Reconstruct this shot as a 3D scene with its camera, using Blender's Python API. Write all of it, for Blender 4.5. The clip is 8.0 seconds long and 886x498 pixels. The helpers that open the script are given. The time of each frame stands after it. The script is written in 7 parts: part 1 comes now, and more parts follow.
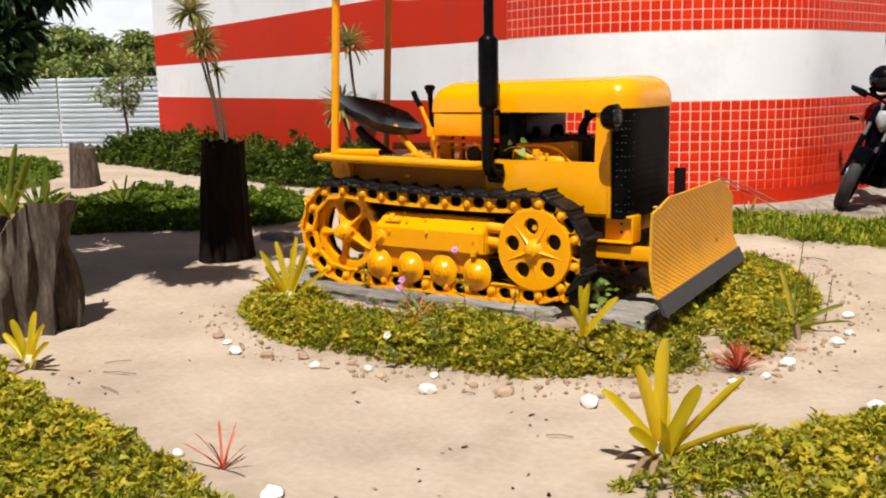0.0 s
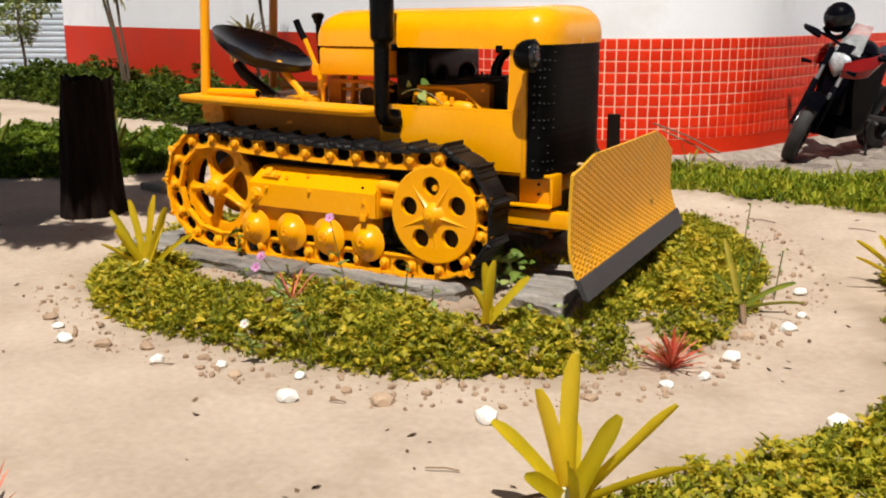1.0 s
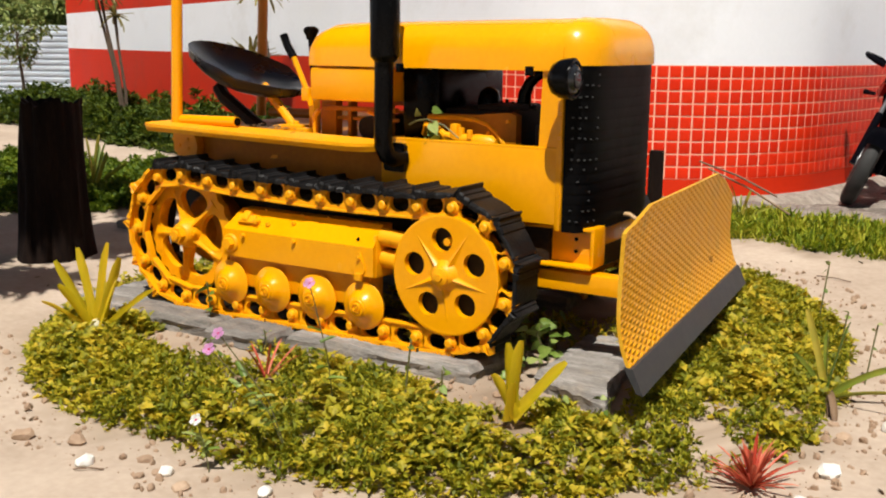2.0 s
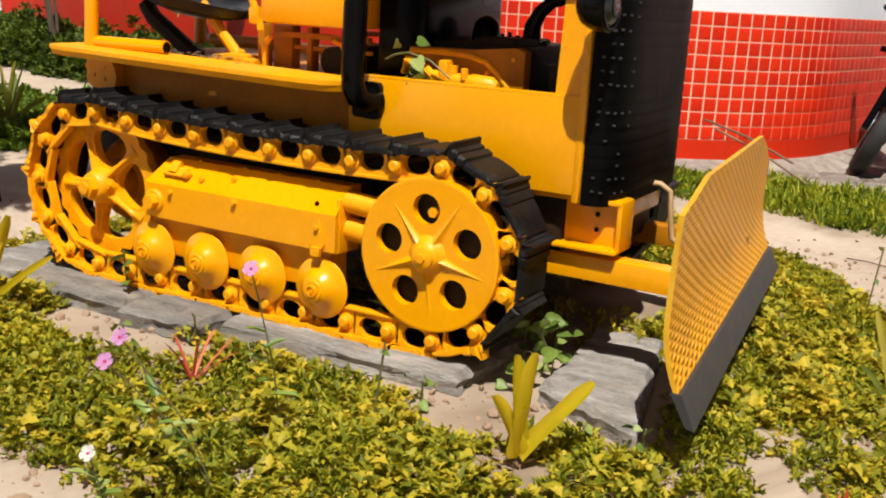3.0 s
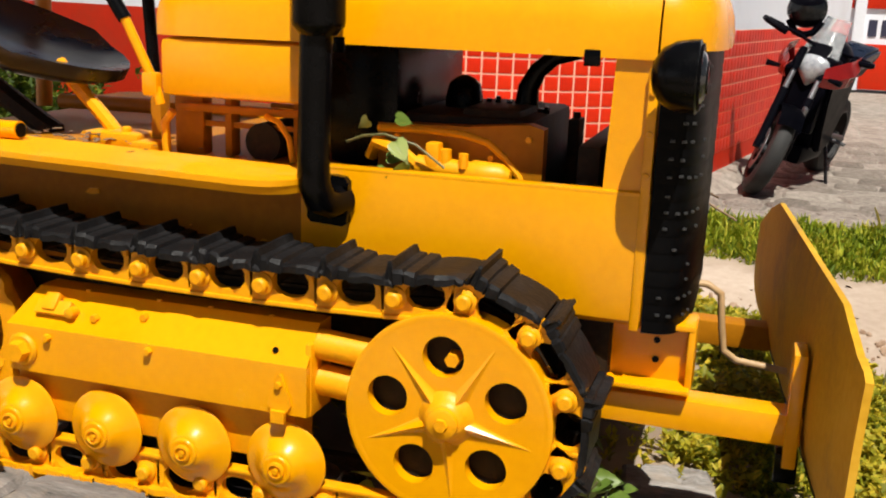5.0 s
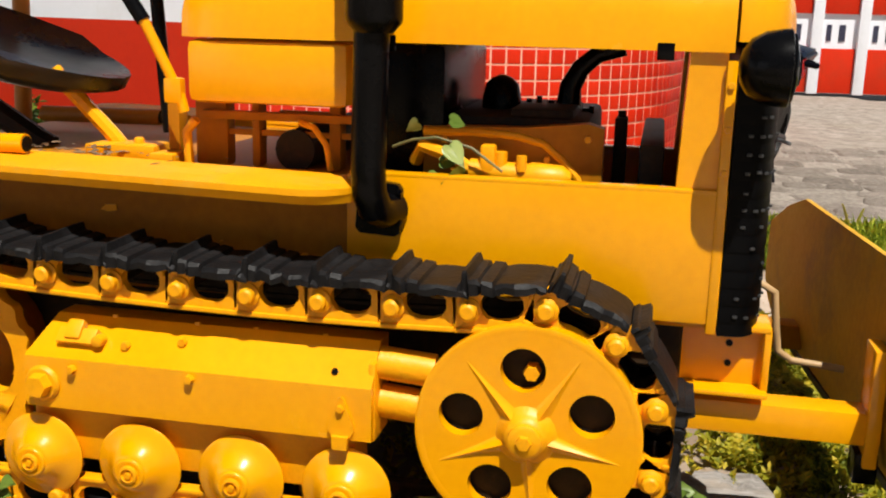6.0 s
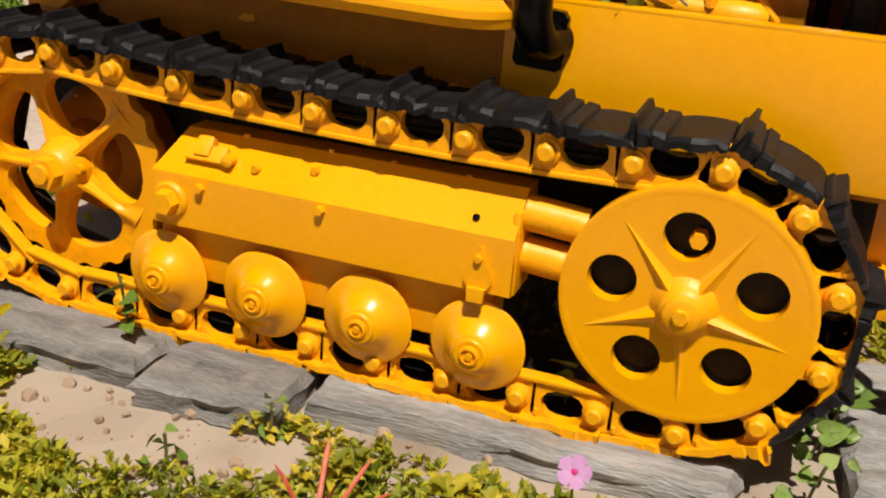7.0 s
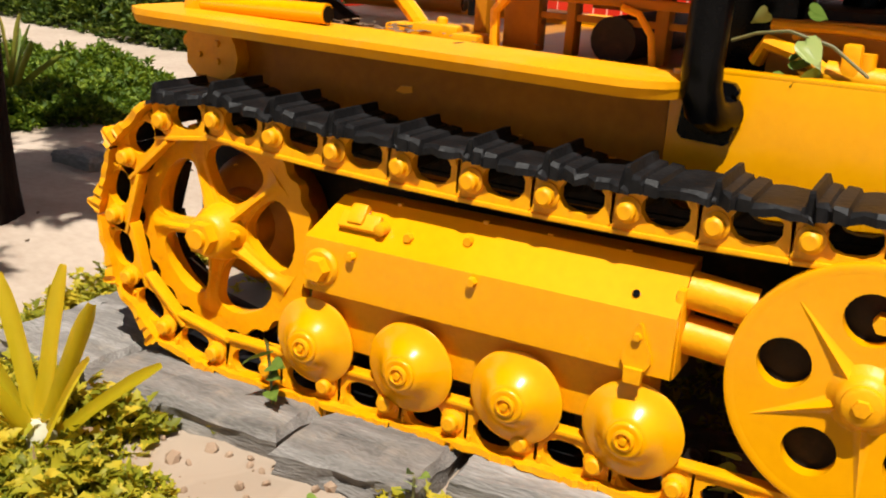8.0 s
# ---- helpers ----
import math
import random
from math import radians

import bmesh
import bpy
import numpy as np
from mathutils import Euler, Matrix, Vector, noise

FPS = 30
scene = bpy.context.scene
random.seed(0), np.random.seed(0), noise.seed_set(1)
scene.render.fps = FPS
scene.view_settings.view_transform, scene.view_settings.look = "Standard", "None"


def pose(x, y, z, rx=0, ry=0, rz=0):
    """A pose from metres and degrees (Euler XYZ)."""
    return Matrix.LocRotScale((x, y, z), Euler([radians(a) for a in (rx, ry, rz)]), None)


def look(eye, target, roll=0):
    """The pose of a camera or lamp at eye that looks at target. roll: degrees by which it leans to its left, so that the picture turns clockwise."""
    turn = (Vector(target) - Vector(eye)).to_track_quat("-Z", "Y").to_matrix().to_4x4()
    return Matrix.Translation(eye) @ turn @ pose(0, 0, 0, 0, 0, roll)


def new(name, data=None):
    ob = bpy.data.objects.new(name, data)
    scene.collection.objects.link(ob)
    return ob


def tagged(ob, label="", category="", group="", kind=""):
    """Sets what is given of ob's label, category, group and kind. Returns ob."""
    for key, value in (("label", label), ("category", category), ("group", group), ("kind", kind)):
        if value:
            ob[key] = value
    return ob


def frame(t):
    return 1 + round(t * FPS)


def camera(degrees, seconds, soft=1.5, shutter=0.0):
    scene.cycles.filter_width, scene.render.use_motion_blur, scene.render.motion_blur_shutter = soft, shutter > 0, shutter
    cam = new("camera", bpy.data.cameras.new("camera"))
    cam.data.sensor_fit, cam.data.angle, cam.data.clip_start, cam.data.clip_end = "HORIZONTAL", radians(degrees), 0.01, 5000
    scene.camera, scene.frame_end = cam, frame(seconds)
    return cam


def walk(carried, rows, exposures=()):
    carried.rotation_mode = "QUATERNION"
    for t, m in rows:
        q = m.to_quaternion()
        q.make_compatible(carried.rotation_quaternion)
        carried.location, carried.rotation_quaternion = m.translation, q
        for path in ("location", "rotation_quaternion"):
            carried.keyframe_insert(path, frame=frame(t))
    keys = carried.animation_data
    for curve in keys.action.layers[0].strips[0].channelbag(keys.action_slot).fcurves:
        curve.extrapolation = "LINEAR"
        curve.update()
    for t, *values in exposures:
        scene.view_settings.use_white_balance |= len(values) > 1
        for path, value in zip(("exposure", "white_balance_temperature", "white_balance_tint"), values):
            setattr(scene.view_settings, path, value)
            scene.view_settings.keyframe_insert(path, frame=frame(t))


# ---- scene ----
cam = camera(47.5, 8.0, 2.0)
PATH = [
    (0, (0.115, 0.482, 1.453), (-0.998, 2.111, 1.122), -1.1),
    (0.5, (-0.048, 0.997, 1.375), (-1.039, 2.688, 0.976), 1.5),
    (1, (-0.191, 1.46, 1.414), (-1.198, 3.128, 0.96), -0.1),
    (1.5, (-0.397, 1.904, 1.354), (-1.478, 3.553, 1.021), 0.1),
    (1.7, (-0.505, 2.048, 1.365), (-1.566, 3.705, 1.008), 0.2),
    (2.8, (-1.123, 2.864, 1.248), (-2.106, 4.541, 0.779), 2.3),
    (3, (-1.224, 2.957, 1.241), (-2.163, 4.653, 0.748), 3.2),
    (3.5, (-1.474, 3.176, 1.237), (-2.261, 4.943, 0.729), 2.9),
    (4, (-1.704, 3.299, 1.262), (-2.351, 5.112, 0.718), 2.0),
    (4.5, (-1.908, 3.462, 1.301), (-2.534, 5.28, 0.753), 1.0),
    (5, (-2.084, 3.52, 1.369), (-2.659, 5.373, 0.884), 2.1),
    (5.2, (-2.154, 3.49, 1.383), (-2.685, 5.376, 0.984), 0.6),
    (6.3, (-2.487, 3.643, 1.3), (-2.863, 5.529, 0.751), 1.6),
    (6.5, (-2.476, 3.752, 1.292), (-2.919, 5.584, 0.62), 1.8),
    (7, (-2.541, 3.743, 1.259), (-3.148, 5.488, 0.492), 4.2),
    (7.5, (-2.624, 3.674, 1.222), (-3.404, 5.371, 0.506), 5.0),
    (8, (-2.604, 3.761, 1.189), (-3.475, 5.458, 0.587), 3.6),
]
walk(cam, [(t, look(eye, target, roll)) for t, eye, target, roll in PATH], [(0, 0.25), (0.5, 0.2), (1.5, 0.18), (3, 0.28), (5, 0.27), (6.5, 0.24), (7.25, 0.09), (7.5, 0.12), (8.0, 0.4)])

# ---- light ----
SUN = Vector((-0.24, 0.47, -1.0)).normalized()      # the way the sunlight goes
world = bpy.data.worlds.new("sky")
scene.world = world
world.use_nodes = True
wn = world.node_tree
sky = wn.nodes.new("ShaderNodeTexSky")
sky.sky_type, sky.sun_disc = "NISHITA", False
sky.sun_elevation = math.asin(-SUN.z)
sky.sun_rotation = math.atan2(-SUN.x, -SUN.y)
sky.dust_density, sky.air_density = 2.0, 1.0
wn.nodes["Background"].inputs["Strength"].default_value = 0.027
wn.links.new(sky.outputs["Color"], wn.nodes["Background"].inputs["Color"])
sun = new("sun", bpy.data.lights.new("sun", "SUN"))
sun.data.energy, sun.data.angle, sun.data.color = 5.3, radians(0.55), (1.0, 0.955, 0.87)
sun.matrix_world = look((0, 0, 12), Vector((0, 0, 12)) + SUN)


# ---- materials ----
def material(name, colors, rough=0.6, metal=0.0, scale=6.0, fine=60.0, bump=0.15, island=0.0, coat=0.0, spec=0.5, stretch=(1, 1, 1), obrandom=0.0,
             dirt=None, dirt_scale=3.0, dirt_amount=0.0, translucent=0.0):
    """Two scales of noise between colours, with relief; island and obrandom vary it from piece to piece."""
    m = bpy.data.materials.new(name)
    m.use_nodes = True
    n, l = m.node_tree.nodes, m.node_tree.links
    bsdf = n["Principled BSDF"]
    co = n.new("ShaderNodeTexCoord")
    mp = n.new("ShaderNodeMapping")
    mp.inputs["Scale"].default_value = stretch
    l.new(co.outputs["Object"], mp.inputs["Vector"])
    big, small = n.new("ShaderNodeTexNoise"), n.new("ShaderNodeTexNoise")
    big.inputs["Scale"].default_value, small.inputs["Scale"].default_value = scale, fine
    big.inputs["Detail"].default_value, small.inputs["Detail"].default_value = 5.0, 4.0
    for t in (big, small):
        l.new(mp.outputs["Vector"], t.inputs["Vector"])
    mix = n.new("ShaderNodeMath")
    mix.operation = "MULTIPLY_ADD"
    mix.inputs[1].default_value = 0.35
    l.new(small.outputs["Fac"], mix.inputs[0])
    half = n.new("ShaderNodeMath")
    half.operation = "MULTIPLY"
    half.inputs[1].default_value = 0.65
    l.new(big.outputs["Fac"], half.inputs[0])
    l.new(half.outputs[0], mix.inputs[2])
    fac = mix.outputs[0]
    if island or obrandom:
        geo = n.new("ShaderNodeNewGeometry") if island else n.new("ShaderNodeObjectInfo")
        rnd = geo.outputs["Random Per Island"] if island else geo.outputs["Random"]
        sub = n.new("ShaderNodeMath")
        sub.operation = "SUBTRACT"
        sub.inputs[1].default_value = 0.5
        l.new(rnd, sub.inputs[0])
        add = n.new("ShaderNodeMath")
        add.operation = "MULTIPLY_ADD"
        add.inputs[1].default_value = island or obrandom
        l.new(sub.outputs[0], add.inputs[0])
        l.new(fac, add.inputs[2])
        fac = add.outputs[0]
    ramp = n.new("ShaderNodeValToRGB")
    el = ramp.color_ramp.elements
    spots = np.linspace(0.28, 0.72, len(colors))
    while len(el) < len(colors):
        el.new(0.5)
    for e, s, c in zip(el, spots, colors):
        e.position, e.color = float(s), (*c, 1)
    l.new(fac, ramp.inputs["Fac"])
    out = ramp.outputs["Color"]
    if dirt:
        dn = n.new("ShaderNodeTexNoise")
        dn.inputs["Scale"].default_value, dn.inputs["Detail"].default_value, dn.inputs["Roughness"].default_value = dirt_scale, 8.0, 0.7
        l.new(co.outputs["Object"], dn.inputs["Vector"])
        dr = n.new("ShaderNodeValToRGB")
        dr.color_ramp.elements[0].position, dr.color_ramp.elements[1].position = 0.52, 0.74
        l.new(dn.outputs["Fac"], dr.inputs["Fac"])
        am = n.new("ShaderNodeMath")
        am.operation = "MULTIPLY"
        am.inputs[1].default_value = dirt_amount
        l.new(dr.outputs["Color"], am.inputs[0])
        mx = n.new("ShaderNodeMix")
        mx.data_type = "RGBA"
        l.new(am.outputs[0], mx.inputs["Factor"])
        l.new(out, mx.inputs[6])
        mx.inputs[7].default_value = (*dirt, 1)
        out = mx.outputs[2]
    l.new(out, bsdf.inputs["Base Color"])
    bsdf.inputs["Metallic"].default_value = metal
    bsdf.inputs["Specular IOR Level"].default_value = spec
    bsdf.inputs["Coat Weight"].default_value = coat
    rr = n.new("ShaderNodeMapRange")
    rr.inputs["To Min"].default_value, rr.inputs["To Max"].default_value = max(0.03, rough - 0.12), min(1.0, rough + 0.12)
    l.new(big.outputs["Fac"], rr.inputs["Value"])
    l.new(rr.outputs[0], bsdf.inputs["Roughness"])
    if bump:
        b = n.new("ShaderNodeBump")
        b.inputs["Strength"].default_value, b.inputs["Distance"].default_value = bump, 0.01
        l.new(mix.outputs[0], b.inputs["Height"])
        l.new(b.outputs["Normal"], bsdf.inputs["Normal"])
    if translucent:
        tr = n.new("ShaderNodeBsdfTranslucent")
        l.new(out, tr.inputs["Color"])
        ms = n.new("ShaderNodeMixShader")
        ms.inputs[0].default_value = translucent
        l.new(bsdf.outputs[0], ms.inputs[1])
        l.new(tr.outputs[0], ms.inputs[2])
        l.new(ms.outputs[0], n["Material Output"].inputs["Surface"])
    return m


YEL = [(0.78, 0.310, 0.0), (0.83, 0.345, 0.0), (0.88, 0.378, 0.0)]
yellow = material("yellow_paint", YEL, 0.24, scale=3, fine=45, bump=0.03, spec=0.45, dirt=(0.42, 0.16, 0.01), dirt_scale=5, dirt_amount=0.10)
dusty = material("dusty_yellow", YEL, 0.55, scale=4, fine=60, bump=0.08, spec=0.25, dirt=(0.62, 0.40, 0.08), dirt_scale=5, dirt_amount=0.5)
cast = material("yellow_cast", YEL, 0.42, scale=14, fine=90, bump=0.3, spec=0.35, dirt=(0.32, 0.13, 0.012), dirt_scale=18, dirt_amount=0.34)
black = material("black_paint", [(0.0012, 0.0012, 0.0014), (0.004, 0.004, 0.0045)], 0.24, scale=9, fine=70, bump=0.05, spec=0.10)
black_dull = material("dull_black_paint", [(0.0012, 0.0012, 0.0014), (0.004, 0.004, 0.0045)], 0.45, scale=9, fine=70, bump=0.08, spec=0.06)
# yellow paint taken down to brown: shade is put into its colour
shaded_brown = material("shaded_brown_paint", [(0.29, 0.104, 0.002), (0.38, 0.14, 0.002), (0.47, 0.178, 0.003)], 0.5, scale=3, fine=40, bump=0.15, spec=0.2)
shoe_black = material("worn_black_steel", [(0.003, 0.0028, 0.003), (0.009, 0.0085, 0.009), (0.020, 0.019, 0.020)], 0.5, scale=12, fine=80, bump=0.5, spec=0.14,
                      dirt=(0.05, 0.045, 0.04), dirt_scale=18, dirt_amount=0.06)
# paler than the grille: the studs' glints are put into this colour
glint_stud = material("glinting_studs", [(0.02, 0.02, 0.022), (0.075, 0.076, 0.08)], 0.35, metal=0.5, scale=30, fine=90, bump=0.2)
greyed = material("dark_grey_paint", [(0.022, 0.023, 0.027), (0.042, 0.043, 0.048)], 0.5, scale=10, fine=90, bump=0.25)
vinyl = material("black_vinyl", [(0.004, 0.007, 0.016), (0.011, 0.017, 0.032)], 0.30, scale=9, fine=140, bump=0.15, spec=0.35)
# oily metal, near black also to put shade into enclosed parts
oily_shaded = material("dark_oily_shaded_metal", [(0.004, 0.0025, 0.002), (0.015, 0.008, 0.004), (0.042, 0.022, 0.007)], 0.65, spec=0.25, scale=9, fine=60, bump=0.4)
# far roof post: its paint made darker, the shade held in the colour
post_shaded = material("shaded_orange_paint", [(0.45, 0.17, 0.01), (0.55, 0.22, 0.012)], 0.45, scale=8, fine=60, bump=0.1)
cream = material("tan_rod", [(0.36, 0.22, 0.10), (0.5, 0.33, 0.16)], 0.5, scale=20, bump=0.1)
dark_lens = material("dark_lamp_glass", [(0.01, 0.011, 0.013), (0.03, 0.032, 0.036)], 0.08, scale=40, bump=0.05)
glass_lens = material("lamp_glass", [(0.34, 0.36, 0.39), (0.66, 0.68, 0.71)], 0.10, metal=0.3, scale=40, bump=0.1)
chrome = material("chrome", [(0.6, 0.6, 0.62), (0.75, 0.75, 0.77)], 0.2, metal=1.0, scale=12, bump=0.05)
SAND = [(0.33, 0.255, 0.195), (0.425, 0.338, 0.265), (0.51, 0.415, 0.335)]
sand = material("sand", SAND, 0.95, scale=1.6, fine=28, bump=0.55, spec=0.15, dirt=(0.27, 0.2, 0.14), dirt_scale=2.2, dirt_amount=0.45)
def add_soil(m):
    """Brown soil where the ground's own soil value says so."""
    n, l = m.node_tree.nodes, m.node_tree.links
    bsdf = n["Principled BSDF"]
    src = bsdf.inputs["Base Color"].links[0].from_socket
    at = n.new("ShaderNodeAttribute")
    at.attribute_name = "soil"
    mx = n.new("ShaderNodeMix")
    mx.data_type = "RGBA"
    l.new(at.outputs["Fac"], mx.inputs["Factor"])
    l.new(src, mx.inputs[6])
    nz, rp = n.new("ShaderNodeTexNoise"), n.new("ShaderNodeValToRGB")
    nz.inputs["Scale"].default_value, nz.inputs["Detail"].default_value = 14.0, 6.0
    rp.color_ramp.elements[0].position, rp.color_ramp.elements[1].position = 0.35, 0.7
    rp.color_ramp.elements[0].color, rp.color_ramp.elements[1].color = (0.20, 0.145, 0.10, 1), (0.50, 0.40, 0.31, 1)
    l.new(nz.outputs["Fac"], rp.inputs["Fac"])
    l.new(rp.outputs["Color"], mx.inputs[7])
    l.new(mx.outputs[2], bsdf.inputs["Base Color"])


add_soil(sand)
stone = material("grey_stone", [(0.12, 0.108, 0.097), (0.215, 0.196, 0.178), (0.39, 0.362, 0.335)], 0.85, scale=5, fine=40, bump=1.2, stretch=(0.8, 4.5, 6.0), obrandom=0.2,
                 spec=0.2, dirt=(0.42, 0.335, 0.245), dirt_scale=7.0, dirt_amount=0.5)
paving = material("worn_paving", [(0.11, 0.09, 0.075), (0.21, 0.178, 0.15), (0.36, 0.315, 0.27)], 0.9, scale=9, fine=40, bump=1.0, spec=0.2, obrandom=0.25,
                  dirt=(0.2, 0.17, 0.12), dirt_scale=2, dirt_amount=0.5)
white_wall = material("white_wall_paint", [(0.80, 0.82, 0.88), (0.86, 0.88, 0.94)], 0.7, scale=1.2, fine=30, bump=0.12, dirt=(0.55, 0.53, 0.5), dirt_scale=1.0, dirt_amount=0.35)
red_wall = material("red_wall_paint", [(0.52, 0.021, 0.004), (0.62, 0.029, 0.005)], 0.6, spec=0.15, scale=1.3, fine=25, bump=0.12, dirt=(0.33, 0.05, 0.02), dirt_scale=1.5, dirt_amount=0.5)
tile_red = material("red_glazed_tile", [(0.60, 0.020, 0.004), (0.72, 0.030, 0.005)], 0.45, spec=0.22, scale=4, fine=30, bump=0.06, obrandom=0.5)
tile_red_far = material("red_glazed_tile_rest", [(0.60, 0.020, 0.004), (0.72, 0.030, 0.005)], 0.45, spec=0.22, scale=4, fine=30, bump=0.06, island=0.5)
grout = material("pale_grout", [(0.82, 0.40, 0.27), (0.9, 0.52, 0.38)], 0.8, scale=8, fine=60, bump=0.2)
grout_red = material("painted_over_grout", [(0.72, 0.12, 0.06), (0.8, 0.2, 0.11)], 0.7, scale=3, fine=40, bump=0.1)
fence_white = material("white_corrugated", [(0.60, 0.67, 0.75), (0.73, 0.79, 0.86)], 0.5, scale=2, fine=20, bump=0.1)
LEAFY = [(0.18, 0.19, 0.012), (0.31, 0.29, 0.016), (0.43, 0.375, 0.022), (0.53, 0.425, 0.028), (0.63, 0.47, 0.036)]
leaf_low = material("low_planting_leaf", [(0.055, 0.10, 0.007), (0.11, 0.175, 0.011), (0.22, 0.28, 0.018)], 0.6, spec=0.3, scale=3, fine=12, bump=0.0, island=0.5, translucent=0.35)
leaf_bed = material("groundcover_leaf", LEAFY, 0.55, spec=0.35, scale=5.0, fine=24, bump=0.0, island=0.55, translucent=0.40)
leaf_grass = material("grass_blade", [(0.11, 0.165, 0.010), (0.23, 0.31, 0.014), (0.40, 0.44, 0.022), (0.58, 0.54, 0.06)], 0.6, spec=0.3, scale=3.0, fine=16, bump=0.0, island=0.5, translucent=0.35)
leaf_fine = material("groundcover_fine_leaf", [(0.115, 0.138, 0.008), (0.22, 0.235, 0.012), (0.35, 0.325, 0.016), (0.48, 0.41, 0.022)], 0.6, spec=0.3, scale=4.0, fine=20, bump=0.0, island=0.5, translucent=0.35)
leaf_hedge = material("hedge_leaf", [(0.028, 0.055, 0.005), (0.06, 0.10, 0.008), (0.13, 0.17, 0.012)], 0.6, spec=0.3, scale=2.2, fine=9, bump=0.0, island=0.7, translucent=0.25)
leaf_dark = material("dark_tree_leaf", [(0.012, 0.028, 0.010), (0.022, 0.05, 0.016), (0.035, 0.07, 0.02)], 0.5, scale=2, fine=9, bump=0.0, island=0.6, translucent=0.2)
leaf_far = material("far_tree_leaf", [(0.12, 0.17, 0.04), (0.21, 0.27, 0.07), (0.33, 0.36, 0.11)], 0.6, scale=1, fine=6, bump=0.0, island=0.7, translucent=0.3)
brom_leaf = material("bromeliad_leaf", [(0.58, 0.47, 0.014), (0.76, 0.59, 0.02), (0.88, 0.66, 0.035)], 0.36, scale=5, fine=22, bump=0.1, obrandom=0.45, stretch=(1, 1, 0.4), translucent=0.62)
brom_green = material("bromeliad_green", [(0.11, 0.17, 0.02), (0.24, 0.26, 0.03), (0.42, 0.34, 0.05)], 0.36, scale=5, fine=22, bump=0.1, obrandom=0.5, translucent=0.3)
brom_base = material("bromeliad_base", [(0.5, 0.47, 0.33), (0.65, 0.62, 0.47)], 0.6, scale=12, bump=0.2)
dry_leaf = material("dry_leaf", [(0.13, 0.075, 0.04), (0.25, 0.16, 0.09)], 0.7, scale=9, bump=0.2, obrandom=0.5)
red_leaf = material("red_spiky_leaf", [(0.42, 0.05, 0.025), (0.58, 0.11, 0.055), (0.64, 0.21, 0.12)], 0.45, scale=6, bump=0.1, obrandom=0.5, translucent=0.25)
straw_leaf = material("straw_green_leaf", [(0.16, 0.15, 0.04), (0.28, 0.25, 0.07), (0.42, 0.36, 0.12)], 0.5, scale=6, bump=0.1, translucent=0.3)
green_leaf = material("fresh_leaf", [(0.11, 0.18, 0.025), (0.20, 0.29, 0.045), (0.34, 0.40, 0.12)], 0.45, scale=9, bump=0.1, obrandom=0.5, translucent=0.3)
stem_mat = material("plant_stem", [(0.09, 0.10, 0.03), (0.18, 0.16, 0.06)], 0.6, scale=12, bump=0.1)
petal_pink = material("pink_petal", [(0.70, 0.36, 0.66), (0.82, 0.52, 0.78)], 0.5, scale=20, bump=0.05, translucent=0.3)
petal_white = material("white_petal", [(0.75, 0.75, 0.72), (0.85, 0.85, 0.82)], 0.5, scale=20, bump=0.05)
petal_eye = material("flower_eye", [(0.5, 0.02, 0.12), (0.6, 0.04, 0.2)], 0.5, bump=0.0)
shell_white = material("white_stone", [(0.62, 0.60, 0.56), (0.82, 0.80, 0.76)], 0.7, scale=14, fine=60, bump=0.5, obrandom=0.3)
shell_tan = material("tan_stone", [(0.30, 0.20, 0.13), (0.45, 0.32, 0.22)], 0.85, scale=14, fine=60, bump=0.6, obrandom=0.4)
charred = material("charred_wood", [(0.004, 0.002, 0.0018), (0.010, 0.0055, 0.004), (0.022, 0.012, 0.008)], 0.85, scale=7, fine=40, bump=1.0, stretch=(3, 3, 0.5), spec=0.1)
driftwood = material("weathered_wood", [(0.022, 0.016, 0.013), (0.08, 0.06, 0.048), (0.20, 0.16, 0.13)], 0.9, scale=7, fine=36, bump=1.0, stretch=(3, 3, 0.5), spec=0.15)
bark = material("bark", [(0.05, 0.035, 0.025), (0.12, 0.09, 0.065)], 0.9, scale=8, fine=40, bump=0.9, stretch=(2, 2, 0.5), spec=0.15)
tyre = material("tyre_rubber", [(0.010, 0.010, 0.010), (0.026, 0.025, 0.024)], 0.75, scale=14, fine=80, bump=0.4)
bike_red = material("red_fairing", [(0.36, 0.012, 0.012), (0.46, 0.018, 0.016)], 0.2, scale=5, bump=0.02, coat=0.6)
bike_black = material("black_plastic", [(0.0015, 0.0015, 0.003), (0.004, 0.004, 0.0065)], 0.34, scale=10, bump=0.03, spec=0.02)
bike_metal = material("dark_bike_metal", [(0.008, 0.008, 0.009), (0.025, 0.025, 0.027)], 0.45, metal=0.4, scale=12, bump=0.2, spec=0.3)
fork_silver = material("satin_fork_metal", [(0.22, 0.22, 0.23), (0.36, 0.36, 0.38)], 0.35, metal=0.8, scale=12, bump=0.1)
old_yellow = material("dusty_yellow_paint", [(0.50, 0.25, 0.012), (0.64, 0.34, 0.02), (0.72, 0.42, 0.05)], 0.6, scale=4, fine=50, bump=0.15, spec=0.2, dirt=(0.26, 0.16, 0.05), dirt_scale=3.5, dirt_amount=0.75)
steel = material("grey_cast_metal", [(0.16, 0.16, 0.165), (0.28, 0.28, 0.29)], 0.4, metal=0.7, scale=12, bump=0.2)
window_dark = material("dark_window_glass", [(0.03, 0.035, 0.04), (0.06, 0.065, 0.07)], 0.12, scale=2, bump=0.0)
ledge_grey = material("grey_concrete", [(0.30, 0.30, 0.31), (0.40, 0.40, 0.41)], 0.8, scale=5, fine=40, bump=0.3)
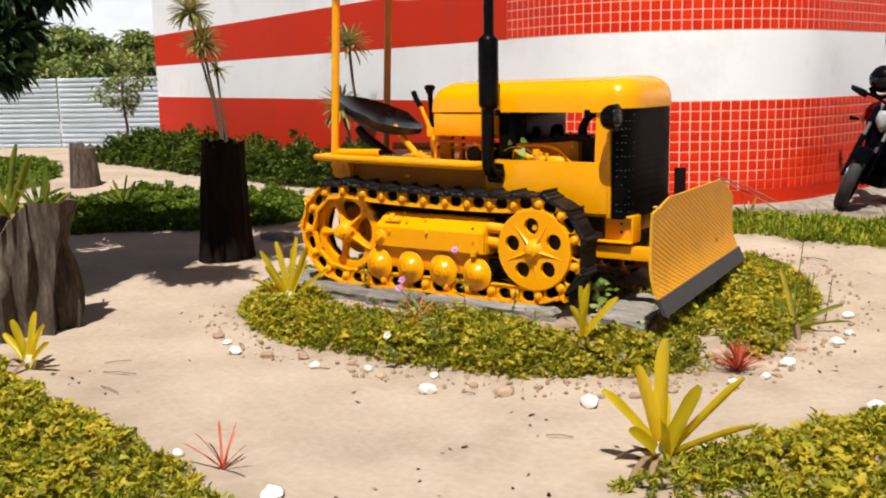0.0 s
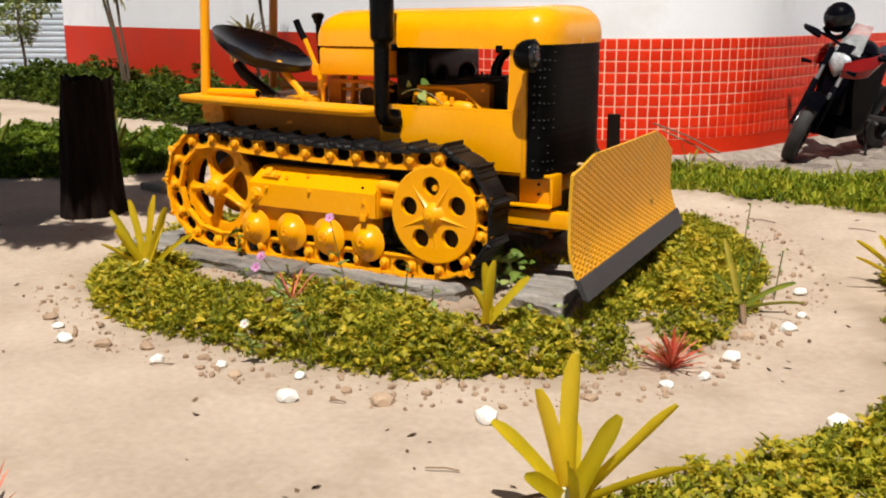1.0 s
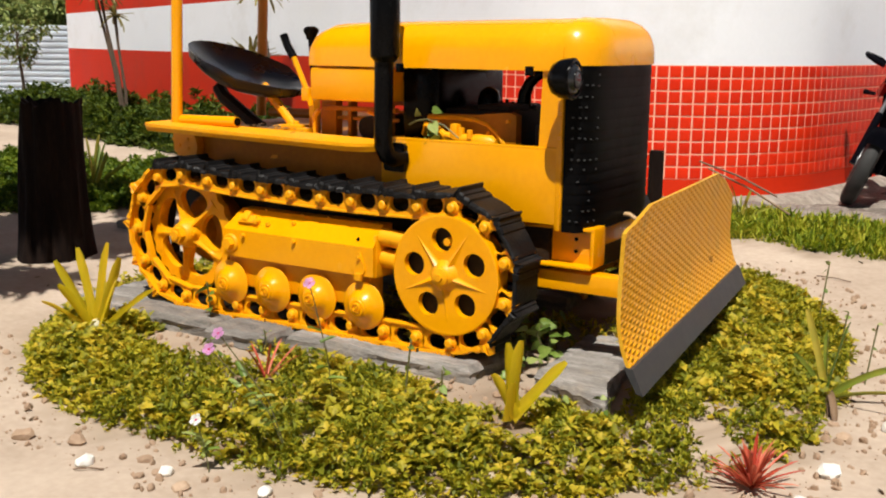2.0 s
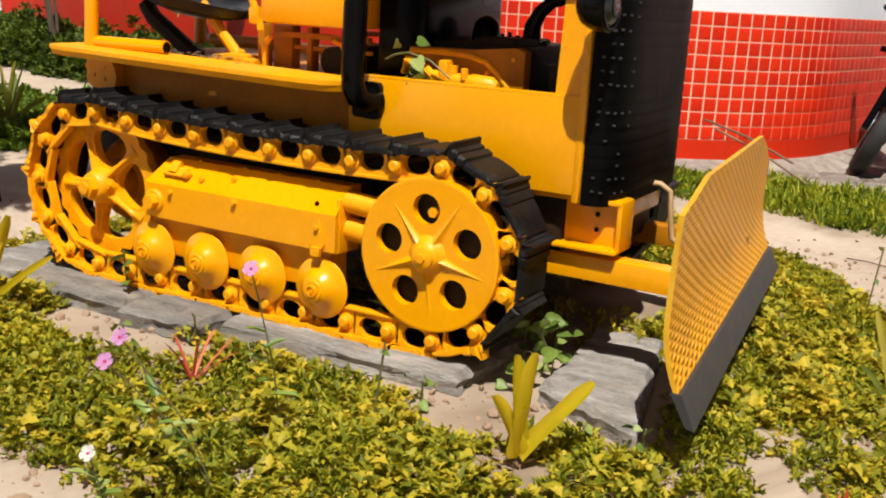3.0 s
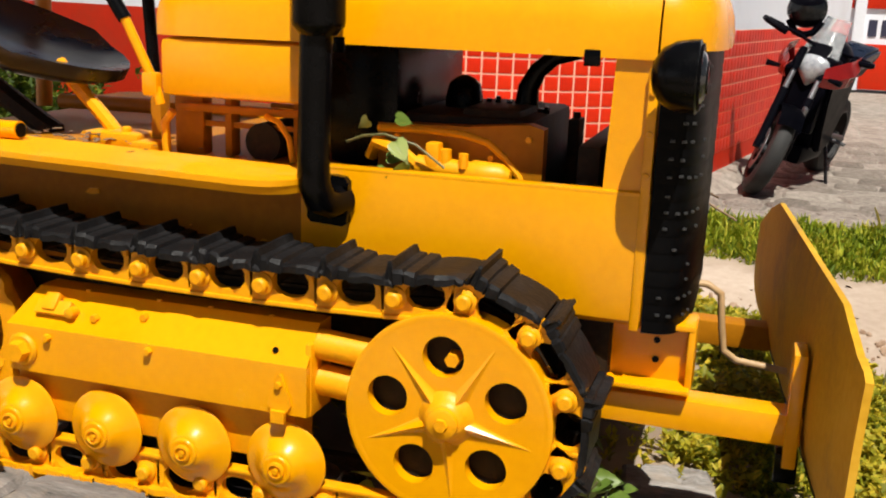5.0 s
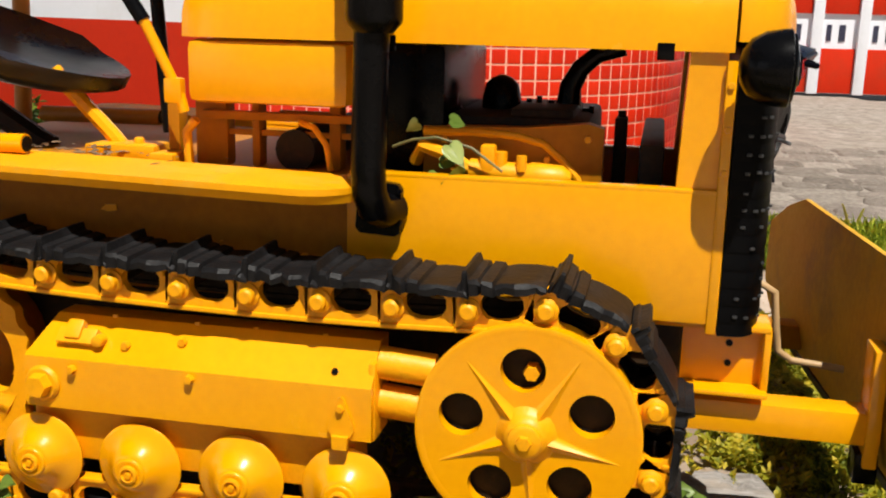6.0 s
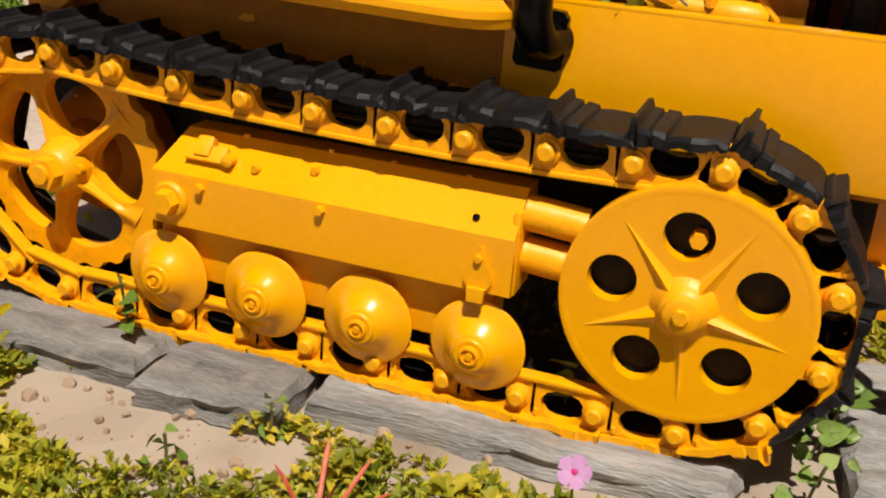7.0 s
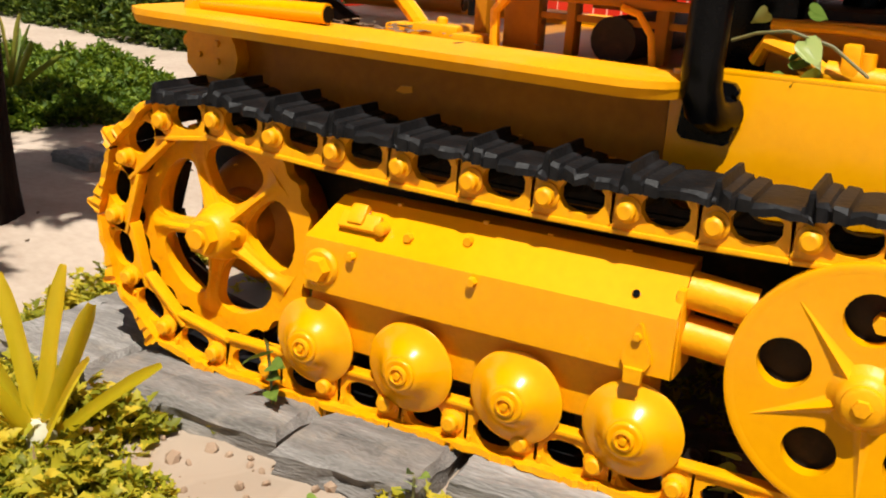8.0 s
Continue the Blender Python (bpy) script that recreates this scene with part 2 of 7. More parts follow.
sign_dark = material("dark_sign_paint", [(0.02, 0.02, 0.05), (0.04, 0.04, 0.07)], 0.6, scale=5, bump=0.0)


def clear_plastic():
    m = bpy.data.materials.new("clear_screen")
    m.use_nodes = True
    b = m.node_tree.nodes["Principled BSDF"]
    b.inputs["Base Color"].default_value = (0.95, 0.96, 0.97, 1)
    b.inputs["Roughness"].default_value = 0.04
    b.inputs["Transmission Weight"].default_value = 0.93
    b.inputs["IOR"].default_value = 1.3
    return m


screen_mat = clear_plastic()


def checker_plate():
    """Yellow paint over raised tread lozenges."""
    m = material("yellow_checker_plate", YEL, 0.4, scale=7, fine=60, bump=0.0, dirt=(0.36, 0.19, 0.03), dirt_scale=6, dirt_amount=0.4)
    n, l = m.node_tree.nodes, m.node_tree.links
    co = n["Texture Coordinate"]
    out = []
    for a in (0.38, -0.38):
        mp = n.new("ShaderNodeMapping")
        mp.inputs["Rotation"].default_value = (a, 0, 0)
        l.new(co.outputs["Object"], mp.inputs["Vector"])
        w = n.new("ShaderNodeTexWave")
        w.bands_direction, w.wave_profile = "Z", "SIN"
        w.inputs["Scale"].default_value, w.inputs["Distortion"].default_value = 12.0, 0.3
        l.new(mp.outputs["Vector"], w.inputs["Vector"])
        out.append(w.outputs["Fac"])
    mul = n.new("ShaderNodeMath")
    mul.operation = "MULTIPLY"
    l.new(out[0], mul.inputs[0])
    l.new(out[1], mul.inputs[1])
    b = n.new("ShaderNodeBump")
    b.inputs["Strength"].default_value, b.inputs["Distance"].default_value = 0.95, 0.007
    l.new(mul.outputs[0], b.inputs["Height"])
    l.new(b.outputs["Normal"], n["Principled BSDF"].inputs["Normal"])
    return m


checker = checker_plate()


# ---- shape helpers ----
def thing(name, at, label, category, group="", kind=""):
    ob = new(name)
    ob.location = at
    ob.empty_display_size = 0.1
    return tagged(ob, label, category, group, kind)


def finish(bm, name, mat, sharp=38):
    me = bpy.data.meshes.new(name)
    bmesh.ops.recalc_face_normals(bm, faces=bm.faces)
    bm.to_mesh(me)
    bm.free()
    me.shade_smooth()
    me.set_sharp_from_angle(angle=radians(sharp))
    for m in (mat if isinstance(mat, (list, tuple)) else [mat]):
        me.materials.append(m)
    return me


def part(name, bm, mat, parent=None, label="", sharp=38):
    """One mesh under a thing; its points are given in the world, or round the thing's own origin if that lies at 0."""
    top = parent
    while top is not None and top.parent is not None:
        top = top.parent
    if top is not None:
        bmesh.ops.translate(bm, verts=bm.verts, vec=-Vector(top.location))
    ob = new(name, finish(bm, name, mat, sharp))
    if parent is not None:
        ob.parent = parent
    return tagged(ob, label)


def box(bm, lo, hi, bevel=0.0, m=None):
    """A box from corner to corner, with softened edges."""
    lo, hi = Vector(lo), Vector(hi)
    r = bmesh.ops.create_cube(bm, size=1.0)
    vs = r["verts"]
    for v in vs:
        v.co = Vector([(lo[i] + hi[i]) / 2 + v.co[i] * (hi[i] - lo[i]) for i in range(3)])
    if bevel:
        es = list({e for v in vs for e in v.link_edges})
        g = bmesh.ops.bevel(bm, geom=es, offset=bevel, segments=2, affect="EDGES", profile=0.6)
        vs = list({v for f in g["faces"] for v in f.verts} | {v for v in vs if v.is_valid})
    if m is not None:
        bmesh.ops.transform(bm, matrix=m, verts=vs)
    return vs


def rod(bm, a, b, r, r2=None, seg=16, caps=True):
    """A round bar from a to b."""
    a, b = Vector(a), Vector(b)
    r2 = r if r2 is None else r2
    q = (b - a).to_track_quat("Z", "Y").to_matrix()
    rings = []
    for p, rad in ((a, r), (b, r2)):
        rings.append([bm.verts.new(p + q @ Vector((rad * math.cos(t), rad * math.sin(t), 0))) for t in (2 * math.pi * i / seg for i in range(seg))])
    for i in range(seg):
        j = (i + 1) % seg
        bm.faces.new((rings[0][i], rings[0][j], rings[1][j], rings[1][i]))
    if caps:
        bm.faces.new(rings[0][::-1])
        bm.faces.new(rings[1])
    return rings[0] + rings[1]


def pipe(bm, pts, r, seg=12, radii=None):
    """A tube along a bent line."""
    pts = [Vector(p) for p in pts]
    rings, side = [], None
    for i, p in enumerate(pts):
        d = (pts[min(i + 1, len(pts) - 1)] - pts[max(i - 1, 0)]).normalized()
        if side is None:
            side = d.orthogonal().normalized()
        side = (side - d * side.dot(d)).normalized()
        up = d.cross(side)
        rad = radii[i] if radii else r
        rings.append([bm.verts.new(p + side * (rad * math.cos(t)) + up * (rad * math.sin(t))) for t in (2 * math.pi * k / seg for k in range(seg))])
    for a, b in zip(rings, rings[1:]):
        for k in range(seg):
            bm.faces.new((a[k], a[(k + 1) % seg], b[(k + 1) % seg], b[k]))
    bm.faces.new(rings[0][::-1])
    bm.faces.new(rings[-1])


def lathe(bm, profile, centre, axis="y", seg=32):
    """A turned body: profile of (along, radius) about an axis through centre."""
    c = Vector(centre)
    rings = []
    for h, r in profile:
        ring = []
        for i in range(seg):
            t = 2 * math.pi * i / seg
            u, v = r * math.cos(t), r * math.sin(t)
            ring.append(bm.verts.new(c + Vector({"y": (u, h, v), "x": (h, u, v), "z": (u, v, h)}[axis])))
        rings.append(ring)
    for a, b in zip(rings, rings[1:]):
        for i in range(seg):
            j = (i + 1) % seg
            bm.faces.new((a[i], a[j], b[j], b[i]))
    bm.faces.new(rings[0])
    bm.faces.new(rings[-1])


def slab(bm, outline, y0, y1, holes=()):
    """A plate of outline (x, z), from y0 to y1, with round or oval holes cut through (each a list of (x, z))."""
    loops = [list(outline)] + [list(hh) for hh in holes]
    edges, rows = [], []
    for lp in loops:
        vs = [bm.verts.new((x, y0, z)) for x, z in lp]
        rows.append(vs)
        edges += [bm.edges.new((vs[i], vs[(i + 1) % len(vs)])) for i in range(len(vs))]
    if len(loops) == 1:
        front = [bm.faces.new(rows[0])]
    else:
        r = bmesh.ops.triangle_fill(bm, use_beauty=True, use_dissolve=False, edges=edges)
        front = [f for f in r["geom"] if isinstance(f, bmesh.types.BMFace)]
    back = {}
    for vs in rows:
        for v in vs:
            back[v] = bm.verts.new((v.co.x, y1, v.co.z))
    for f in front:
        bm.faces.new([back[v] for v in reversed(f.verts)])
    for vs in rows:
        for i in range(len(vs)):
            a, b = vs[i], vs[(i + 1) % len(vs)]
            bm.faces.new((a, b, back[b], back[a]))


def circle(cx, cz, r, seg=24, rz=None):
    rz = r if rz is None else rz
    return [(cx + r * math.cos(2 * math.pi * i / seg), cz + rz * math.sin(2 * math.pi * i / seg)) for i in range(seg)]


def oval(cx, cz, w, h, seg=5):
    """A slot with rounded ends."""
    r, out = h / 2, []
    for s in (1, -1):
        for i in range(seg + 1):
            t = -math.pi / 2 + math.pi * i / seg
            out.append((cx + s * (w / 2 - r + r * math.cos(t)), cz + s * r * math.sin(t)))
    return out


def bolt(bm, at, r=0.012, h=0.012, axis="y", sign=-1, seg=6):
    d = Vector({"y": (0, sign, 0), "x": (sign, 0, 0), "z": (0, 0, sign)}[axis])
    rod(bm, at, Vector(at) + d * h, r, r * 0.85, seg)


def smooth(a, b, x):
    t = np.clip((x - a) / (b - a), 0, 1)
    return t * t * (3 - 2 * t)


# ---- the lie of the land ----
def wob(x, y, f=1.0, s=0.0):
    return np.sin(x * 2.1 * f + y * 1.3 * f + s) * 0.5 + np.sin(x * 3.7 * f - y * 4.1 * f + 1.7 + s) * 0.3 + np.sin(x * 7.9 * f + y * 6.3 * f + s) * 0.2


def bed_in(x, y):
    """1 well inside the planted bed, falling through 0 at its edge."""
    dx = x + 3.03
    d = np.abs(dx / np.where(dx < 0, 1.96, 1.71)) ** 2.4 + np.abs((y - 6.22) / 1.73) ** 2.4
    return 1.0 - d + 0.05 * wob(x, y, 2.0)


def lawn_left(x, y):
    return np.minimum(3.42 - 0.24 * (x + 4.77) - y, -2.18 - x - 0.6 * (2.8 - y)) + 0.07 * wob(x, y, 2.0, 1.0)


def lawn_right(x, y):
    edge = np.interp(y, [3.3, 3.62, 4.3, 5.0, 5.43, 6.42, 7.28, 7.82], [-0.95, -1.32, -1.10, -0.69, -0.56, -0.73, -0.95, -0.6])
    return np.minimum(x - edge, np.minimum(y - 3.53 + 0.25 * (x + 1.2), 7.7 - y)) + 0.06 * wob(x, y, 2.0, 2.0)


def strip(x, y):
    near, far = 8.40 - 0.15 * (x + 2.0), 9.17 + 0.0 * x
    return np.minimum(np.minimum(y - near, far - y), np.minimum(x + 3.4, 6 - x)) + 0.05 * wob(x, y, 2.5, 3.0)


def patch(x, y):
    """The low planting between the two sandy ways."""
    near_edge = np.interp(x, [-10.5, -8.3, -7.6, -7.0, -6.4], [6.75, 6.60, 6.72, 7.10, 7.62])
    far_edge = np.interp(x, [-10.7, -9.5, -8.2, -7.2, -6.4], [8.9, 9.1, 8.95, 8.75, 8.1])
    return np.minimum(np.minimum(y - near_edge, far_edge - y), np.minimum(x + 10.4, -6.5 - x)) + 0.10 * wob(x, y, 1.6, 4.0)


def ground_z(x, y):
    x, y = np.asarray(x, float), np.asarray(y, float)
    z = 0.014 * wob(x, y, 0.9) * smooth(40, 10, np.hypot(x, y)) + 0.007 * wob(x, y, 4.3) * smooth(20, 10, np.hypot(x, y))
    z = z + 0.085 * smooth(0.0, 0.35, bed_in(x, y))
    z = z + 0.03 * smooth(0, 0.3, lawn_left(x, y)) + 0.03 * smooth(0, 0.3, lawn_right(x, y))
    z = z + 0.06 * smooth(-4.9, -5.7, x) * smooth(-9.0, -7.6, x) * smooth(4.5, 5.5, y)
    z = z - 0.30 * smooth(9.2, 9.45, y) * smooth(-3.3, -3.15, x)
    return z + 0.22 * smooth(6.2, 9.3, y) * smooth(-4.6, -3.2, x) + 0.13 * smooth(6.0, 10.5, y) * smooth(-3.2, -4.6, x)


def axis_lines(dense_lo, dense_hi, step):
    mid = list(np.arange(dense_lo, dense_hi + step, step))
    out, s, lo, hi = [], step, dense_lo, mid[-1]
    left, right = [], []
    while hi < 2500:
        s *= 1.35
        lo, hi = lo - s, hi + s
        left.append(lo)
        right.append(hi)
    return np.array(left[::-1] + mid + right)


def build_ground():
    xs, ys = axis_lines(-7.5, 1.2, 0.06), axis_lines(1.5, 10.2, 0.06)
    gx, gy = np.meshgrid(xs, ys)
    gz = ground_z(gx, gy)
    n, m = gx.shape
    verts = np.stack([gx.ravel(), gy.ravel(), gz.ravel()], 1)
    i = np.arange(n * m).reshape(n, m)
    faces = np.stack([i[:-1, :-1], i[:-1, 1:], i[1:, 1:], i[1:, :-1]], -1).reshape(-1, 4)
    me = bpy.data.meshes.new("ground")
    me.from_pydata(verts.tolist(), [], faces.tolist())
    me.shade_smooth()
    edge = np.maximum(bed_in(gx, gy), np.maximum(lawn_left(gx, gy), lawn_right(gx, gy)) * 0.7)
    edge = np.maximum(edge, np.maximum(strip(gx, gy), patch(gx, gy)))
    soil = smooth(-0.16, 0.10, edge + 0.10 * wob(gx, gy, 3.1) + 0.08 * wob(gx, gy, 7.7)) * smooth(60, 20, np.hypot(gx, gy))
    me.attributes.new("soil", "FLOAT", "POINT").data.foreach_set("value", soil.ravel().astype(np.float32))
    me.materials.append(sand)
    return tagged(new("ground", me), "pale trodden sand with small undulations", "ground", kind="structure")


build_ground()

# ---- the building with the rounded corner ----
CX, CY, CR = -4.100, 11.037, 1.757
A0, A1 = math.radians(245.76), math.radians(348.3)


def wall_at(s):
    """The wall's plan: place and outward normal, s metres to the right of where the straight wall meets the round corner."""
    arc = CR * (A1 - A0)
    if s < 0:
        a, d = A0, s
    elif s > arc:
        a, d = A1, s - arc
    else:
        a, d = A0 + s / CR, 0.0
    nx, ny = math.cos(a), math.sin(a)
    return Vector((CX + CR * nx - ny * d, CY + CR * ny + nx * d, 0)), Vector((nx, ny, 0))


ARC = CR * (A1 - A0)
LEFT, RIGHT = -13.3, ARC + 5.6
TILE_FROM, TILE_TO = -0.52, ARC + 5.25
LEVELS = [-0.3, 0.3805, 0.4737, 0.5669, 0.6601, 0.7533, 1.2193, 1.8522, 2.4733, 4.2]
PAINTED_FROM = [0, 2.37, 2.65, 2.89, 3.08]      # from here on the lowest rows of tiles are painted over


def build_wall():
    ss = [LEFT] + list(np.arange(-12, 0, 2)) + [TILE_FROM] + list(np.linspace(0, ARC, 76)) + [TILE_TO] + [ARC + 2, ARC + 4, RIGHT]
    ss = sorted(ss)
    bm = bmesh.new()
    grid = []
    for s in ss:
        p, nn = wall_at(s)
        grid.append([[bm.verts.new(p - nn * t + Vector((0, 0, z))) for z in LEVELS] for t in (0.0, 0.25)])
    for i in range(len(ss) - 1):
        tiled = TILE_FROM - 1e-6 <= ss[i] and ss[i + 1] <= TILE_TO + 1e-6
        for k in range(len(LEVELS) - 1):
            mat = {5: 2 if tiled else 1, 6: 0, 7: 2 if tiled else 1, 8: 0}[k] if k > 4 else 2 if tiled and k > 0 and ss[i] < PAINTED_FROM[k] - 0.3 else 3 if tiled and k > 0 else 1
            for t in (0, 1):
                a, b = grid[i][t], grid[i + 1][t]
                f = bm.faces.new((a[k], b[k], b[k + 1], a[k + 1]))
                f.material_index = mat if t == 0 else 0
        bm.faces.new((grid[i][0][-1], grid[i + 1][0][-1], grid[i + 1][1][-1], grid[i][1][-1]))
    for g in (grid[0], grid[-1]):
        for k in range(len(LEVELS) - 1):
            bm.faces.new((g[0][k], g[0][k + 1], g[1][k + 1], g[1][k]))
    ob = new("wall_south", finish(bm, "wall_south", [white_wall, red_wall, grout, grout_red], 60))
    return tagged(ob, "rounded building wall in red and white bands", "wall", kind="structure")


wall = build_wall()


# ---- haze and cloud low over the horizon ----
def build_cloud_bank():
    m = bpy.data.materials.new("bright_haze")
    m.use_nodes = True
    n, l = m.node_tree.nodes, m.node_tree.links
    n.remove(n["Principled BSDF"])
    em = n.new("ShaderNodeEmission")
    co, nz, rp = n.new("ShaderNodeTexCoord"), n.new("ShaderNodeTexNoise"), n.new("ShaderNodeValToRGB")
    mp = n.new("ShaderNodeMapping")
    mp.inputs["Scale"].default_value = (1, 1, 2.6)
    nz.inputs["Scale"].default_value, nz.inputs["Detail"].default_value = 0.008, 6.0
    rp.color_ramp.elements[0].position, rp.color_ramp.elements[1].position = 0.36, 0.62
    rp.color_ramp.elements[0].color, rp.color_ramp.elements[1].color = (0.50, 0.56, 0.66, 1), (0.86, 0.87, 0.90, 1)
    l.new(co.outputs["Object"], mp.inputs["Vector"])
    l.new(mp.outputs["Vector"], nz.inputs["Vector"])
    l.new(nz.outputs["Fac"], rp.inputs["Fac"])
    l.new(rp.outputs["Color"], em.inputs["Color"])
    l.new(em.outputs[0], n["Material Output"].inputs["Surface"])
    bm = bmesh.new()
    rows_ = [[bm.verts.new((900 * math.cos(a), 900 * math.sin(a), z)) for a in (math.radians(60 + 3 * k) for k in range(60))] for z in (-5, 120, 260)]
    for p, q in zip(rows_, rows_[1:]):
        for i in range(59):
            bm.faces.new((p[i], p[i + 1], q[i + 1], q[i]))
    ob = new("backdrop", finish(bm, "backdrop", m))
    return tagged(ob, "bright hazy cloud bank low over the horizon", "sky", kind="structure")


build_cloud_bank()

# ---- the crawler tractor ----
TY = 6.19                                  # middle of the tracks and hull
HY = 6.055                                 # middle of hood and grille
tractor = thing("crawler_tractor", (-3.35, TY, 0.17), "old yellow crawler tractor with black tracks and dozer blade", "tractor")
IX, IZ, SX, SZ = -2.668, 0.480, -4.104, 0.484
PR, PS = 0.271, 0.288                      # pin line's radius round the idler and round the sprocket
NEAR = 5.478                               # outer face of the near chain
SIDE = 5.455                               # line of the rollers' caps and the frame box
FAR = 2 * TY - NEAR


def chain_point(u):
    """A point on the chain's pin line, u metres on from above the sprocket towards the front; the upper run sags a little."""
    L = IX - SX
    u = u % (2 * L + math.pi * (PR + PS))
    if u < L:
        return SX + u, SZ + PS + (IZ + PR - SZ - PS) * u / L - 0.030 * math.sqrt(max(0.0, math.sin(math.pi * u / L))), 0.0
    u -= L
    if u < math.pi * PR:
        t = u / PR
        return IX + PR * math.sin(t), IZ + PR * math.cos(t), -t
    u -= math.pi * PR
    if u < L:
        return IX - u, IZ - PR + (SZ - PS - IZ + PR) * u / L, -math.pi
    t = (u - L) / PS
    return SX - PS * math.sin(t), SZ - PS * math.cos(t), -math.pi - t


LINKS = 29
CHAIN = 2 * (IX - SX) + math.pi * (PR + PS)
PITCH = CHAIN / LINKS


def link_mesh(mat):
    """A side plate with a slot, foot flange and pin boss; x along the chain, z outwards, y=0 its outer face."""
    bm = bmesh.new()
    w = PITCH * 0.985
    out = [(-0.030, -0.046), (w - 0.040, -0.046), (w - 0.026, -0.034), (w - 0.024, 0.028), (w - 0.03, 0.037), (-0.028, 0.037), (-0.034, 0.026), (-0.034, -0.034)]
    slab(bm, out, 0.0, 0.022, [oval(0.068, 0.004, 0.092, 0.064)])
    box(bm, (-0.032, -0.008, -0.052), (w - 0.028, 0.026, -0.042), 0.003)
    lathe(bm, [(0.0, 0.026), (-0.006, 0.026), (-0.010, 0.019), (-0.024, 0.018), (-0.028, 0.013)], (0.0, 0.0, -0.004), "y", 14)
    box(bm, (0.116, -0.006, 0.018), (0.124, 0.02, 0.034), 0.002)
    return finish(bm, "track_link", mat)


def shoe_mesh(mats, depth, seed, torn=1.0, tall=1.0):
    """A worn shoe: a grouser bar, two stepped strips and a wide plate whose torn lip hangs over the links."""
    bm = bmesh.new()
    r = random.Random(seed)
    w = PITCH
    top = [(-0.016, 0.054), (-0.010, 0.058), (-0.006, 0.082), (0.003, 0.083), (0.008, 0.066), (0.024, 0.064), (0.027, 0.057), (0.031, 0.057), (0.034, 0.063), (0.056, 0.060), (0.060, 0.052), (0.080, 0.055), (0.100, 0.055),
           (0.122, 0.054), (0.142, 0.052), (w - 0.008, 0.049), (w + 0.002, 0.044)]
    rows_ = []
    for x, z in top:
        jag = torn * r.uniform(-0.010, 0.006) if z < 0.07 else 0.004
        drop = torn * 0.007 * r.random() if z < 0.07 else 0.0
        z = 0.044 + (z - 0.044) * tall
        rows_.append([bm.verts.new(p) for p in ((x, jag, 0.036 - drop), (x, jag - 0.001, z - 0.004 - drop), (x, jag + 0.006, z), (x, 0.045, z), (x, depth, z), (x, depth, 0.038), (x, 0.045, 0.038))])
    for p, q in zip(rows_, rows_[1:]):
        for i in range(7):
            bm.faces.new((p[i], p[(i + 1) % 7], q[(i + 1) % 7], q[i]))
    bm.faces.new(rows_[0])
    bm.faces.new(rows_[-1])
    # second material past the lip; black on yellow shoes, it darkens the link slots
    for f in bm.faces:
        if f.calc_center_median().y > 0.045:
            f.material_index = 1
    return finish(bm, "track_shoe", mats, 24)


def bush_mesh():
    bm = bmesh.new()
    rod(bm, (0, 0.0, 0), (0, 0.13, 0), 0.019, seg=10)
    return finish(bm, "track_bushing", oily_shaded)


link_me, link_dark, bush_me = link_mesh(cast), link_mesh(oily_shaded), bush_mesh()
shoe_me, shoe_yel = [shoe_mesh([shoe_black, shoe_black], 0.175, k) for k in range(5)], [shoe_mesh([cast, shoe_black], 0.175, 20 + k, 0.5) for k in range(3)]
shoe_front = [shoe_mesh([shoe_black, shoe_black], 0.175, 40 + k, 0.4, 0.75) for k in range(3)]
PHASE = -3.437 - SX - 5 * PITCH
for side in (0, 1):
    chain = new("track")
    chain.parent = tractor
    tagged(chain, "crawler track of black shoes on yellow links")
    for i in range(LINKS):
        x, z, h = chain_point(PHASE + i * PITCH)
        x2, z2, _ = chain_point(PHASE + (i + 1) * PITCH)
        h = -math.atan2(z2 - z, x2 - x)
        jit = random.Random(i + 40 * side)
        low = (z < 0.40 and x < IX + 0.25) or x < SX - 0.20
        pieces = [("track_shoe", shoe_yel[i % 3] if low else shoe_front[i % 3] if x > IX + 0.08 else shoe_me[i % 5], NEAR - (0.012 if x < IX - 0.1 else 0.0) + jit.uniform(-0.006, 0.004) if side == 0 else FAR - 0.191, jit.uniform(-2.2, 2.2)),
                  ("track_link", link_me, NEAR + 0.012 if side == 0 else FAR - 0.04, 0), ("track_bushing", bush_me, NEAR + 0.03 if side == 0 else FAR - 0.18, 0)]
        # inner links in near-black: the shade behind the slots put into their colour
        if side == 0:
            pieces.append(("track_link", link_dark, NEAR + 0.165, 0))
        for name, me, y, tip in pieces:
            ob = new(name, me)
            ob.parent = chain
            ob.matrix_local = Matrix.Translation(Vector((x, y, z)) - tractor.location) @ Euler((0, h + radians(tip), 0)).to_matrix().to_4x4()


